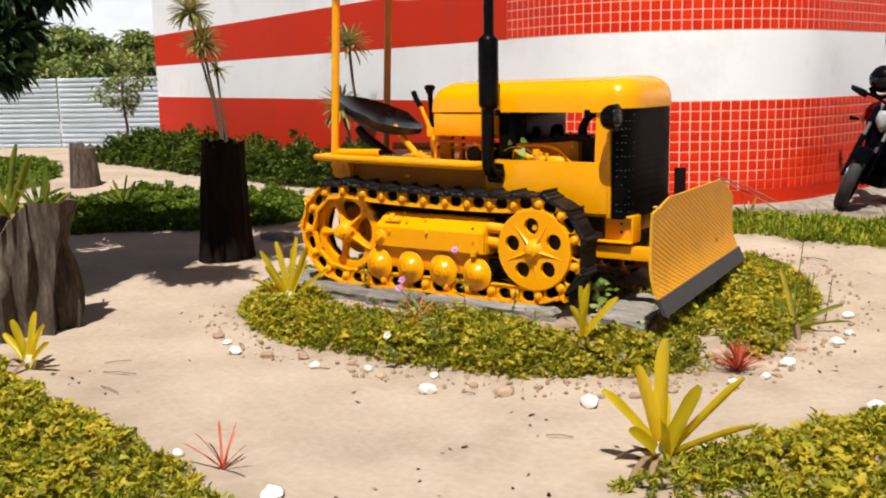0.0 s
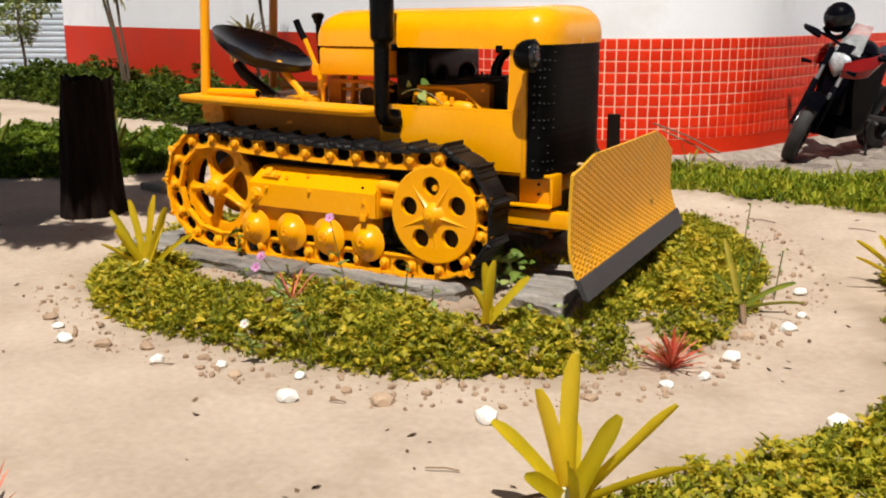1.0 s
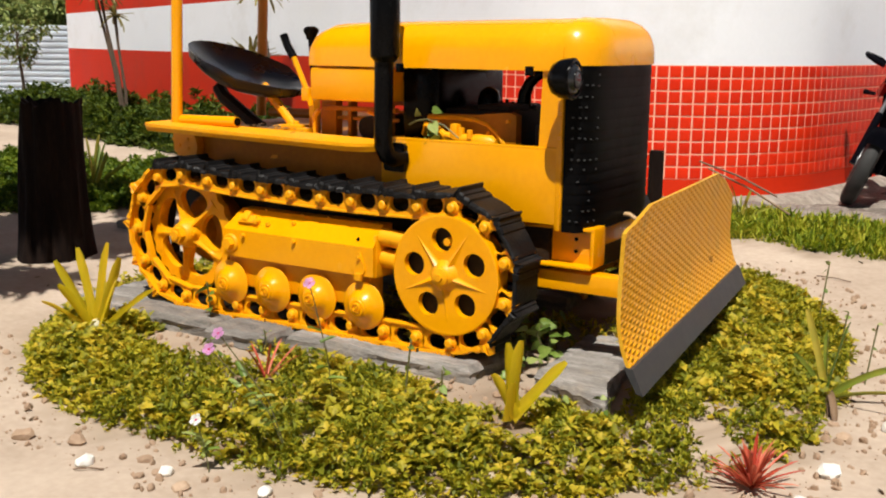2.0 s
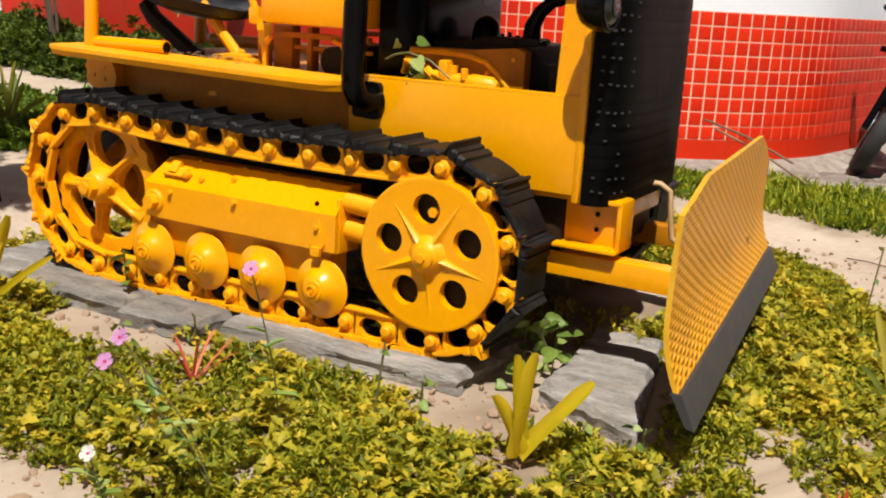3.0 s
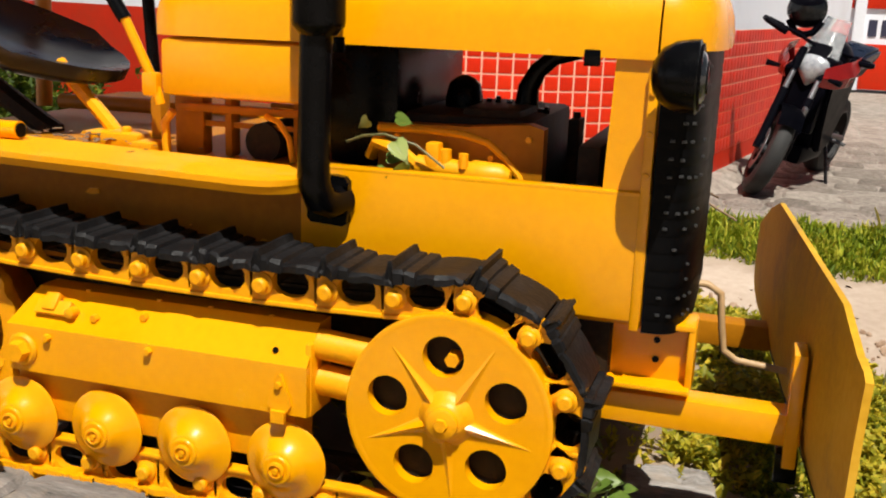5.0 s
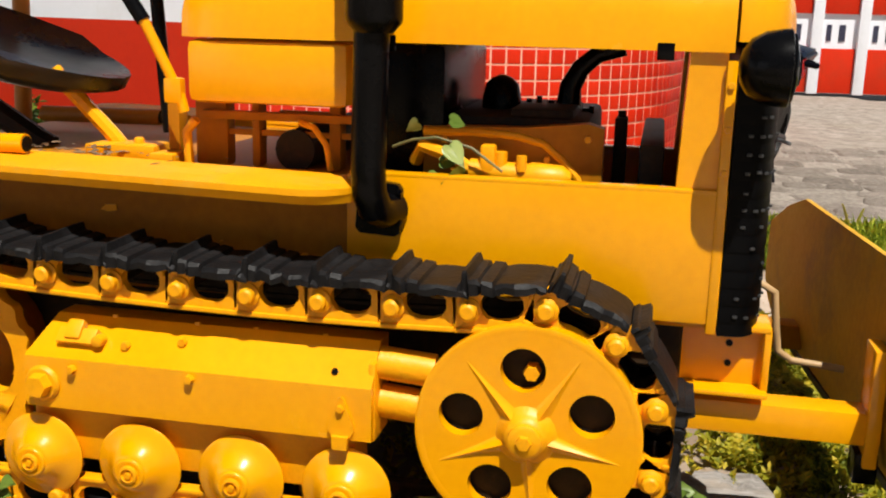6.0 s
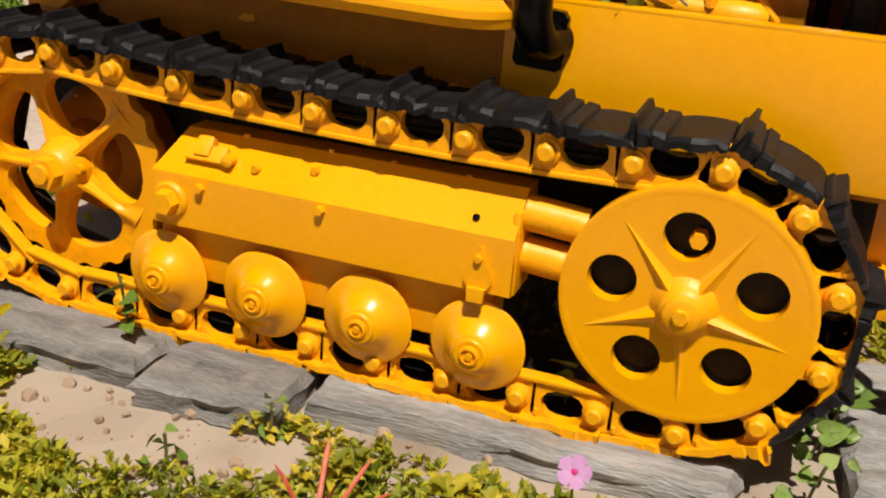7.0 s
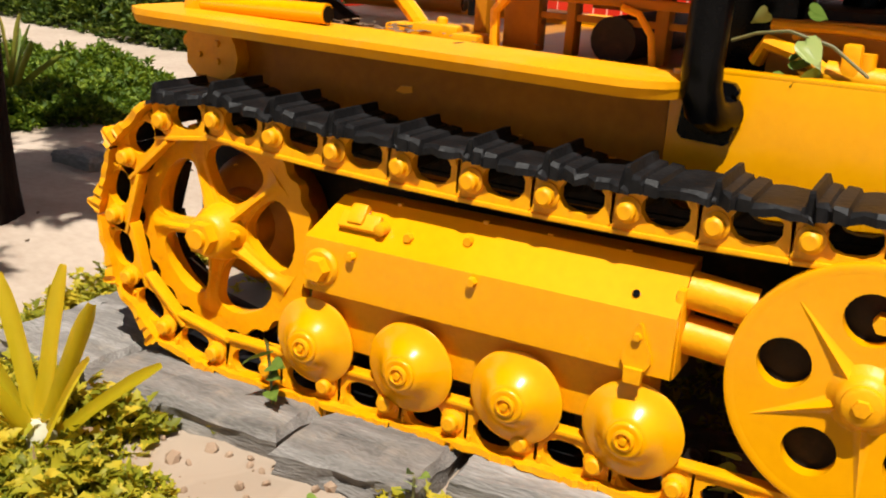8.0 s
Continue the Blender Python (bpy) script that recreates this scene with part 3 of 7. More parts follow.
def idler(y, sign):
    """The front wheel: dished disc with five holes and ribs, and a capped hub. sign: the way its face looks."""
    bm = bmesh.new()
    holes = [circle(IX + 0.142 * math.cos(a), IZ + 0.140 * math.sin(a), 0.047, 24) for a in (math.radians(95 + 72 * k) for k in range(5))]
    slab(bm, circle(IX, IZ, 0.234, 56), y + sign * 0.0, y + sign * -0.03, holes)
    rim = []
    for d, r in ((0.0, 0.236), (0.0025, 0.230), (-0.001, 0.215), (-0.10, 0.215), (-0.10, 0.225), (-0.016, 0.237)):
        rim.append((sign * d, r))
    seg = 56
    rings = [[bm.verts.new((IX + r * math.cos(2 * math.pi * i / seg), y + d, IZ + r * math.sin(2 * math.pi * i / seg))) for i in range(seg)] for d, r in rim]
    for a, b in zip(rings, rings[1:] + rings[:1]):
        for i in range(seg):
            bm.faces.new((a[i], a[(i + 1) % seg], b[(i + 1) % seg], b[i]))
    wheel = part("idler_wheel", bm, yellow, tractor, sharp=40)
    for k in range(5):
        a = math.radians(59 + 72 * k)
        bm = bmesh.new()
        c, s = math.cos(a), math.sin(a)
        ring = []
        for r, wdt, hgt in ((0.03, 0.026, 0.020), (0.06, 0.019, 0.0140), (0.10, 0.013, 0.0092), (0.14, 0.008, 0.0054), (0.175, 0.005, 0.0024), (0.195, 0.002, 0.0003)):
            ring.append([bm.verts.new((IX + r * c - q * wdt * s, y + sign * (hgt * e), IZ + r * s + q * wdt * c)) for q, e in ((-1, -0.02), (-0.62, 0.13), (-0.3, 0.62), (0, 1), (0.3, 0.62), (0.62, 0.13), (1, -0.02))])
        for p, q in zip(ring, ring[1:]):
            for j in range(6):
                bm.faces.new((p[j], p[j + 1], q[j + 1], q[j]))
        part("rib", bm, yellow, wheel, sharp=60)
    # added dark disc: colours in the shade seen through the wheel's holes
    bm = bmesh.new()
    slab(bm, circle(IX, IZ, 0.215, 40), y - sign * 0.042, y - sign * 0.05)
    part("inner_disc", bm, oily_shaded, wheel)
    bm = bmesh.new()
    rod(bm, (IX + 0.004, y - sign * 0.045, IZ + 0.130), (IX + 0.004, y - sign * 0.008, IZ + 0.130), 0.018, 0.016, 6)
    part("disc_nut", bm, cast, wheel)
    bm = bmesh.new()
    lathe(bm, [(0, 0.064), (sign * 0.007, 0.054), (sign * 0.016, 0.047), (sign * 0.024, 0.043), (sign * 0.028, 0.036), (sign * 0.037, 0.035), (sign * 0.041, 0.029)], (IX, y, IZ), "y", 28)
    rod(bm, (IX, y + sign * 0.041, IZ), (IX, y + sign * 0.048, IZ), 0.017, 0.015, 6)
    part("hub_cap", bm, cast, wheel)


idler(5.472, -1)
idler(2 * TY - 5.472, 1)


def sprocket(y, sign):
    """The rear drive wheel: a deep toothed rim, five flanged spokes that rise to a big hub with a hexagon nut."""
    bm = bmesh.new()
    teeth, out = 23, []
    for i in range(teeth * 4):
        r = 0.258 if i % 4 in (0, 1) else 0.247
        t = 2 * math.pi * i / (teeth * 4)
        out.append((SX + r * math.cos(t), SZ + r * math.sin(t)))
    holes = []
    for k in range(5):
        mid, lp = math.radians(77.7 + 72 * k), []
        for q in range(26):
            t = 2 * math.pi * q / 26
            u, v = (math.copysign(abs(f(t)) ** 0.72, f(t)) for f in (math.cos, math.sin))
            r = 0.139 + 0.068 * v
            a = mid + u * (math.radians(36) - math.asin(0.0165 / r))
            lp.append((SX + r * math.cos(a), SZ + r * math.sin(a)))
        holes.append(lp)
    slab(bm, out, y, y - sign * 0.030, holes)
    wheel = part("sprocket", bm, cast, tractor)
    bm = bmesh.new()
    seg = 48
    prof = ((-0.002, 0.226), (-0.002, 0.212), (-0.06, 0.212), (-0.06, 0.226))
    rings = [[bm.verts.new((SX + r * math.cos(2 * math.pi * i / seg), y + sign * d, SZ + r * math.sin(2 * math.pi * i / seg))) for i in range(seg)] for d, r in prof]
    for a, b in zip(rings, rings[1:] + rings[:1]):
        for i in range(seg):
            bm.faces.new((a[i], a[(i + 1) % seg], b[(i + 1) % seg], b[i]))
    part("rim", bm, cast, wheel)
    for k in range(5):
        a = math.radians(41.7 + 72 * k)
        c, s = math.cos(a), math.sin(a)
        bm = bmesh.new()
        ring = []
        for r, wdt, hgt in ((0.030, 0.032, 0.044), (0.06, 0.022, 0.034), (0.10, 0.017, 0.025), (0.15, 0.016, 0.018), (0.185, 0.022, 0.012), (0.216, 0.042, 0.005)):
            ring.append([bm.verts.new((SX + r * c - q * wdt * s, y + sign * e, SZ + r * s + q * wdt * c)) for q, e in
                         ((-1, -0.028), (-1, hgt * 0.15), (-0.5, hgt * 0.25), (-0.22, hgt), (0.22, hgt), (0.5, hgt * 0.25), (1, hgt * 0.15), (1, -0.028))])
        for p, q in zip(ring, ring[1:]):
            for j in range(8):
                bm.faces.new((p[j], p[(j + 1) % 8], q[(j + 1) % 8], q[j]))
        bm.faces.new(ring[0])
        bm.faces.new(ring[-1])
        part("spoke", bm, cast, wheel, sharp=40)
    bm = bmesh.new()
    lathe(bm, [(-sign * 0.05, 0.07), (sign * 0.02, 0.068), (sign * 0.045, 0.056), (sign * 0.062, 0.050), (sign * 0.066, 0.044)], (SX, y, SZ), "y", 28)
    part("hub", bm, cast, wheel)
    bm = bmesh.new()
    rod(bm, (SX, y + sign * 0.064, SZ), (SX, y + sign * 0.092, SZ), 0.041, 0.038, 6)
    rod(bm, (SX, y + sign * 0.090, SZ), (SX, y + sign * 0.102, SZ), 0.024, 0.022, 14)
    part("hub_nut", bm, cast, wheel)
    bm = bmesh.new()
    p = Vector((SX + 0.064 * math.cos(radians(8)), y + sign * 0.03, SZ + 0.064 * math.sin(radians(8))))
    rod(bm, p, p + Vector((0, sign * 0.016, 0)), 0.012, 0.011, 12)
    part("hub_lug", bm, cast, wheel)


sprocket(5.545, -1)
sprocket(2 * TY - 5.545, 1)

# track frame: eight-sided box with seam, bolts, grease cover and lug
bm = bmesh.new()
prof = [(-0.02, 0.430), (-0.02, 0.549), (0.052, 0.634), (0.115, 0.634), (0.115, 0.42), (0.005, 0.424)]
for x0, x1, grow in ((-3.81, -3.385, 0.0), (-3.385, -2.995, 0.004)):
    a = [bm.verts.new((x0 + (0.05 if x0 < -3.7 and z > 0.6 else 0), SIDE + 0.02 - grow + y, z + grow * 0.5)) for y, z in prof]
    b = [bm.verts.new((x1, SIDE + 0.02 - grow + y, z + grow * 0.5)) for y, z in prof]
    for i in range(6):
        bm.faces.new((a[i], a[(i + 1) % 6], b[(i + 1) % 6], b[i]))
    bm.faces.new(a)
    bm.faces.new(b[::-1])
bmesh.ops.bevel(bm, geom=[e for e in bm.edges if e.calc_face_angle(0) > 0.3], offset=0.008, segments=2, affect="EDGES")
frame_box = part("track_frame", bm, yellow, tractor)
bm = bmesh.new()
box(bm, (-3.82, SIDE + 0.045, 0.29), (-3.04, SIDE + 0.14, 0.44), 0.01)
part("roller_frame", bm, cast, tractor)
bm = bmesh.new()
lathe(bm, [(0.02, 0.043), (-0.004, 0.042), (-0.010, 0.036)], (-3.766, SIDE + 0.0, 0.487), "y", 22)
bolt(bm, (-3.766, SIDE - 0.008, 0.487), 0.030, 0.026)
part("pivot_bolt", bm, cast, frame_box)
for x, z, y in ((-3.69, 0.527, 0.0), (-3.406, 0.533, 0.0), (-3.57, 0.585, 0.03), (-3.44, 0.60, 0.045)):
    bm = bmesh.new()
    bolt(bm, (x, SIDE + y, z), 0.011, 0.014)
    part("bolt", bm, cast, frame_box)
# tabs shaped after the jagged shadow edge of the shoes above
for x in (-3.62, -3.42, -3.28, -3.12):
    bm = bmesh.new()
    box(bm, (x - 0.006, SIDE + 0.070, 0.628), (x + 0.006, SIDE + 0.078, 0.640), 0.002)
    part("shadow_tab", bm, yellow, frame_box)
# black disc on the slope stands in for the shade inside the hole
bm = bmesh.new()
rod(bm, (-3.080, SIDE + 0.032, 0.562), (-3.080, SIDE + 0.0120, 0.5789), 0.0072, seg=14)
part("bolt_hole", bm, black, frame_box)
bm = bmesh.new()
tilt = Matrix.Translation((0, SIDE + 0.036, 0.602)) @ Euler((radians(49.7 - 90), 0, 0)).to_matrix().to_4x4()
box(bm, (-3.735, -0.012, -0.030), (-3.640, 0.004, 0.008), 0.004, tilt)
box(bm, (-3.715, -0.020, -0.022), (-3.675, 0.004, 0.026), 0.008, tilt)
lathe(bm, [(-0.024, 0.006), (-0.021, 0.013), (0.004, 0.014)], tilt @ Vector((-3.632, 0, -0.012)), "y", 12)
part("grease_cover", bm, cast, frame_box)
bm = bmesh.new()
slab(bm, [(-3.080, 0.440), (-3.040, 0.440), (-3.031, 0.456), (-3.034, 0.474), (-3.048, 0.505), (-3.054, 0.526), (-3.060, 0.531), (-3.066, 0.526), (-3.072, 0.505), (-3.086, 0.474), (-3.089, 0.456)], SIDE - 0.012, SIDE - 0.003)
slab(bm, [(-3.078, 0.444), (-3.042, 0.444), (-3.044, 0.415), (-3.076, 0.415)], SIDE - 0.022, SIDE - 0.010)
bolt(bm, (-3.06, SIDE - 0.012, 0.505), 0.009, 0.009)
part("lug", bm, cast, frame_box)
bm = bmesh.new()
box(bm, (-3.008, SIDE + 0.016, 0.425), (-2.992, SIDE + 0.12, 0.60), 0.006)
end_plate = part("end_plate", bm, cast, frame_box)
for y0, z0, y1, z1, rr in ((0.070, 0.590, 0.078, 0.578, 0.036), (0.080, 0.500, 0.088, 0.488, 0.038)):
    bm = bmesh.new()
    rod(bm, (-2.995, SIDE + y0, z0), (-2.875, SIDE + y1, z1), rr, seg=20)
    part("recoil_tube", bm, cast, tractor)


frame_box.location += Vector((0, 0.006, 0.0))


def roller(x, z):
    """A lower roller: domed outer cap with stepped hub and grease plug."""
    bm = bmesh.new()
    y = SIDE + 0.020
    lathe(bm, [(0.05, 0.06), (0.012, 0.090), (0.006, 0.100), (0.001, 0.101), (-0.001, 0.099), (-0.004, 0.092), (-0.0075, 0.083), (-0.012, 0.074), (-0.018, 0.065), (-0.026, 0.057), (-0.034, 0.050), (-0.040, 0.044), (-0.043, 0.040), (-0.044, 0.036), (-0.049, 0.035), (-0.051, 0.032), (-0.049, 0.025)],
          (x, y, z), "y", 36)
    r = part("track_roller", bm, yellow, tractor, sharp=50)
    bm = bmesh.new()
    lathe(bm, [(-0.045, 0.022), (-0.055, 0.021), (-0.057, 0.016), (-0.051, 0.014), (-0.051, 0.008), (-0.058, 0.007)], (x, y, z), "y", 16)
    part("grease_plug", bm, cast, r)


for x in (-3.790, -3.545, -3.300, -3.056):
    roller(x, 0.305)
for x in (-3.795, -3.552, -3.309, -3.066):
    bm = bmesh.new()
    lathe(bm, [(-0.08, 0.10), (0.0, 0.10), (0.03, 0.05)], (x, FAR - 0.05, 0.292), "y", 20)
    part("track_roller", bm, cast, tractor)
bm = bmesh.new()
box(bm, (-3.80, FAR - 0.24, 0.40), (-2.99, FAR - 0.02, 0.66), 0.02)
part("track_frame", bm, cast, tractor)

# hull: lower side panels, skirt, belly
for sgn in (-1, 1):
    fy = lambda y: y if sgn == -1 else 2 * TY - y
    hy = lambda y: y if sgn == -1 else 2 * HY - y
    bm = bmesh.new()
    a, b = sorted((hy(5.698), hy(5.713)))
    box(bm, (-3.125, a, 0.680), (-2.295, b, 0.965), 0.004)
    box(bm, (-3.10, min(hy(5.698), hy(5.735)), 0.962), (-2.295, max(hy(5.698), hy(5.735)), 0.972), 0.003)
    part("side_panel", bm, yellow, tractor)
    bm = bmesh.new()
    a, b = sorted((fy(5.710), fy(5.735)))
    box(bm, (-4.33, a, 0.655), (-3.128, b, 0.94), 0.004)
    # the skirt's shade under the fender is painted in as brown
    part("skirt_panel", bm, shaded_brown, tractor, "yellow panel behind the track, browned for the fender's shade")
    bm = bmesh.new()
    a, b = sorted((hy(5.713), hy(5.83)))
    slab(bm, [(-2.402, 0.97), (-2.315, 0.97), (-2.315, 1.262), (-2.392, 1.262)], a, b)
    box(bm, (-2.318, min(hy(5.694), hy(5.745)), 0.66), (-2.297, max(hy(5.694), hy(5.745)), 1.24), 0.003)
    rad = part("radiator_post", bm, yellow, tractor)
    for z in (1.01, 1.10, 1.19):
        bm = bmesh.new()
        bolt(bm, (-2.307, hy(5.694), z), 0.008, 0.006, "y", sgn)
        part("bolt", bm, cast, rad)
    # fender with rolled lip and rounded front corner
    bm = bmesh.new()
    top = []
    for k in range(9):
        t = math.pi / 2 * k / 8
        top.append((-3.19 + 0.12 * math.sin(t), 5.630 - 0.12 * math.cos(t)))
    plan = [(-4.40, 5.74), (-4.395, 5.60), (-4.38, 5.55), (-4.34, 5.52), (-4.27, 5.51)] + top + [(-3.07, 5.74)]
    for z0, z1, ins in ((0.952, 0.966, 0.0), (0.932, 0.956, 0.012)):
        vs0 = [bm.verts.new((x, fy(y if ins == 0 or y > 5.7 else y + ins), z0)) for x, y in plan]
        vs1 = [bm.verts.new((x, fy(y), z1)) for x, y in plan]
        bm.faces.new(vs0)
        bm.faces.new(vs1)
        for i in range(len(plan)):
            j = (i + 1) % len(plan)
            bm.faces.new((vs0[i], vs0[j], vs1[j], vs1[i]))
    bmesh.ops.bevel(bm, geom=[e for e in bm.edges if e.calc_face_angle(0) > 1.0], offset=0.004, segments=2, affect="EDGES")
    bmesh.ops.rotate(bm, verts=bm.verts, cent=(-3.7, TY, 0.955), matrix=Matrix.Rotation(radians(1.1), 3, "Y"))
    part("fender", bm, dusty, tractor)
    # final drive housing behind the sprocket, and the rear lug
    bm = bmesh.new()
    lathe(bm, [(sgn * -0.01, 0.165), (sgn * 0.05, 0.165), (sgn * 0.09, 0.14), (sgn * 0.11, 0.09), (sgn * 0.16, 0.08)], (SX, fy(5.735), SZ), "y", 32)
    drive = part("final_drive", bm, shaded_brown, tractor)
    for k in range(8):
        t = radians(20 + 45 * k)
        bm = bmesh.new()
        bolt(bm, (SX + 0.135 * math.cos(t), fy(5.660), SZ + 0.135 * math.sin(t)), 0.012, 0.014, "y", sgn)
        part("bolt", bm, cast, drive)
    bm = bmesh.new()
    slab(bm, [(-4.315, 0.945), (-4.315, 0.845), (-4.29, 0.822), (-4.20, 0.815), (-4.168, 0.835), (-4.160, 0.868), (-4.168, 0.90), (-4.195, 0.945)], *sorted((fy(5.665), fy(5.735))))
    bmesh.ops.bevel(bm, geom=[e for e in bm.edges if e.calc_face_angle(0) > 1.0], offset=0.010, segments=2, affect="EDGES")
    for dx, dz in ((-0.005, 0.0), (-0.005, -0.042), (-0.06, -0.03)):
        bolt(bm, (-4.215 + dx, fy(5.666), 0.90 + dz), 0.009, 0.008, "y", sgn)
    rod(bm, (-4.318, fy(5.70), 0.895), (-4.345, fy(5.70), 0.895), 0.016, seg=10)
    part("rear_lug", bm, cast, tractor)
# near-black hull, with the shade of the gap behind the track in its colour
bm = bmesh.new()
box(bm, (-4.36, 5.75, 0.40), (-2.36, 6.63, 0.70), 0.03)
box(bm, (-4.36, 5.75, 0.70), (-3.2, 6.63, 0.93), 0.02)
part("hull", bm, oily_shaded, tractor)
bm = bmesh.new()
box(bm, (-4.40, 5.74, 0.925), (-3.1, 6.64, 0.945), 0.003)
part("floor_plate", bm, shaded_brown, tractor)

# small patches of brighter yellow on the skirt
for x, z, w in ((-3.745, 0.842, 0.040), (-3.50, 0.785, 0.010), (-3.44, 0.785, 0.008), (-3.24, 0.765, 0.018)):
    bm = bmesh.new()
    slab(bm, [(x, z), (x + w * 0.3, z + w * 0.32), (x + w, z + w * 0.36), (x + w * 1.05, z + 0.01 * w), (x + w * 0.5, z - w * 0.1)], 5.705, 5.709)
    part("bright_patch", bm, cast, tractor)

# hood: lofted shell with rounded shoulders, nose cap and tank
def hood_section(x, half, zb, zt, n=14):
    out = []
    for k in range(n + 1):
        t = math.pi * k / n
        c, s = math.cos(t), math.sin(t)
        out.append(Vector((x, HY - half * math.copysign(abs(c) ** 0.42, c), zb + (zt - zb) * abs(s) ** 0.62)))
    return out


def loft(name, rows, mat, parent, thick=0.0, label=""):
    bm = bmesh.new()
    vs = [[bm.verts.new(p) for p in r] for r in rows]
    for a, b in zip(vs, vs[1:]):
        for i in range(len(a) - 1):
            bm.faces.new((a[i], a[i + 1], b[i + 1], b[i]))
    for r in (vs[0], vs[-1]):
        bm.faces.new(r)
    if thick == 0:
        for a, b in zip(vs, vs[1:]):
            bm.faces.new((a[0], b[0], b[-1], a[-1]))
    return part(name, bm, mat, parent, label, sharp=32)


ZB = 1.256
rows = [hood_section(-3.535, 0.312, ZB, 1.34), hood_section(-3.525, 0.335, ZB, 1.385), hood_section(-3.50, 0.349, ZB, 1.415), hood_section(-3.44, 0.355, ZB, 1.437)]
rows += [hood_section(x, 0.355, ZB, 1.441 + 0.012 * (x + 3.44)) for x in (-3.3, -3.1, -2.9, -2.7, -2.5, -2.306)]
hood = loft("hood", rows, yellow, tractor)
rows = []
for k in range(11):
    u = k / 10
    x = -2.300 + 0.131 * math.sin(u * math.pi / 2)
    half = 0.359 * math.cos(u * math.pi / 2) ** 0.46 + 0.004
    zt = 1.29 + (1.458 - 1.29) * math.cos(u * math.pi / 2) ** 0.85
    rows.append(hood_section(x, half, 1.278 - 0.0 * u, zt))
nose = loft("nose_cap", rows, yellow, tractor)
for x in (-3.03, -2.44):
    bm = bmesh.new()
    box(bm, (x - 0.02, 5.696, 1.237), (x + 0.015, 5.710, 1.272), 0.002)
    part("hood_catch", bm, black, hood)
bm = bmesh.new()
lathe(bm, [(0, 0.05), (0.012, 0.05), (0.018, 0.03)], (-3.36, HY + 0.03, 1.436), "z", 20)
part("filler_cap", bm, greyed, hood)
bm = bmesh.new()
box(bm, (-3.51, 5.703, 1.108), (-3.125, 6.42, 1.252), 0.022)
part("fuel_tank", bm, yellow, tractor)

# grille: bowed shell with rows of louvres
def grille_arc(off, n=30):
    out = []
    for k in range(n + 1):
        t = -math.pi / 2 + math.pi * k / n
        c, s = math.cos(t), math.sin(t)
        out.append((-2.292 + (0.100 + off) * abs(c) ** 0.50, HY + (0.349 + off) * math.copysign(abs(s) ** 0.55, s)))
    return out


bm = bmesh.new()
arc = grille_arc(0.0)
lo, hi = [bm.verts.new((x, y, 0.655)) for x, y in arc], [bm.verts.new((x, y, 1.278)) for x, y in arc]
for i in range(len(arc) - 1):
    bm.faces.new((lo[i], lo[i + 1], hi[i + 1], hi[i]))
bm.faces.new(lo)
bm.faces.new(hi[::-1])
bm.faces.new((lo[0], hi[0], hi[-1], lo[-1]))
grille = part("grille", bm, black_dull, tractor)
arc1, arc2 = grille_arc(0.001), grille_arc(0.0022)
for k in range(15):
    z = 0.69 + k * 0.039
    bm = bmesh.new()
    a = [bm.verts.new((x, y, z + 0.026)) for x, y in arc1]
    b = [bm.verts.new((x, y, z)) for x, y in arc2]
    c = [bm.verts.new((x, y, z - 0.006)) for x, y in arc1]
    for i in range(len(arc) - 1):
        bm.faces.new((a[i], a[i + 1], b[i + 1], b[i]))
        bm.faces.new((b[i], b[i + 1], c[i + 1], c[i]))
    bm.faces.new((a[0], b[0], c[0]))
    bm.faces.new((a[-1], c[-1], b[-1]))
    part("louvre", bm, black_dull, grille)
bm = bmesh.new()
box(bm, (-0.005, -0.004, -0.003), (0.005, 0.002, 0.003), 0.001)
# studs of the black grille, with glints painted on as a paler metal
stud_me = finish(bm, "stud", glint_stud)
for k in range(15):
    for j in (1, 3, 5, 7, 9):
        r = random.Random(k * 7 + j)
        if r.random() < 0.5:
            x, y = arc2[j]
            ob = new("stud", stud_me)
            ob.parent = grille
            ob.location = Vector((x, y, 0.698 + k * 0.039 + r.uniform(-0.004, 0.004))) - tractor.location

# head lamp
bm = bmesh.new()
HL = (-2.240, 5.593, 1.233)
lathe(bm, [(-0.064, 0.012), (-0.058, 0.034), (-0.044, 0.055), (-0.018, 0.069), (0.012, 0.074), (0.028, 0.075), (0.032, 0.068)], HL, "x", 28)
rod(bm, (HL[0] - 0.02, HL[1], HL[2]), (HL[0] - 0.03, 5.72, HL[2] - 0.02), 0.016, seg=10)
lamp = part("head_lamp", bm, black, tractor, "round black head lamp")
bm = bmesh.new()
lathe(bm, [(0.028, 0.060), (0.042, 0.045), (0.048, 0.02)], HL, "x", 24)
part("lens", bm, dark_lens, lamp)
bm = bmesh.new()
for r in (0.064, 0.03):
    pipe(bm, [(HL[0] + 0.045 - (r > 0.05) * 0.012, HL[1] + r * math.cos(t), HL[2] + r * math.sin(t)) for t in np.linspace(0, 2 * math.pi, 22)], 0.004, 6)
part("guard", bm, black, lamp)

# exhaust: flange, elbow, silencer, tail pipe
bm = bmesh.new()
slab(bm, [(-3.098, 0.848), (-3.088, 0.836), (-3.006, 0.832), (-2.995, 0.840), (-2.992, 0.938), (-3.002, 0.950), (-3.03, 0.953), (-3.09, 0.949)], 5.676, 5.698)
pipe(bm, [(-3.015, 5.70, 0.892), (-3.028, 5.655, 0.892), (-3.036, 5.615, 0.908), (-3.044, 5.602, 0.945), (-3.046, 5.60, 0.99), (-3.040, 5.60, 1.29)], 0.038, 18)
exhaust = part("exhaust_pipe", bm, black, tractor)
bm = bmesh.new()
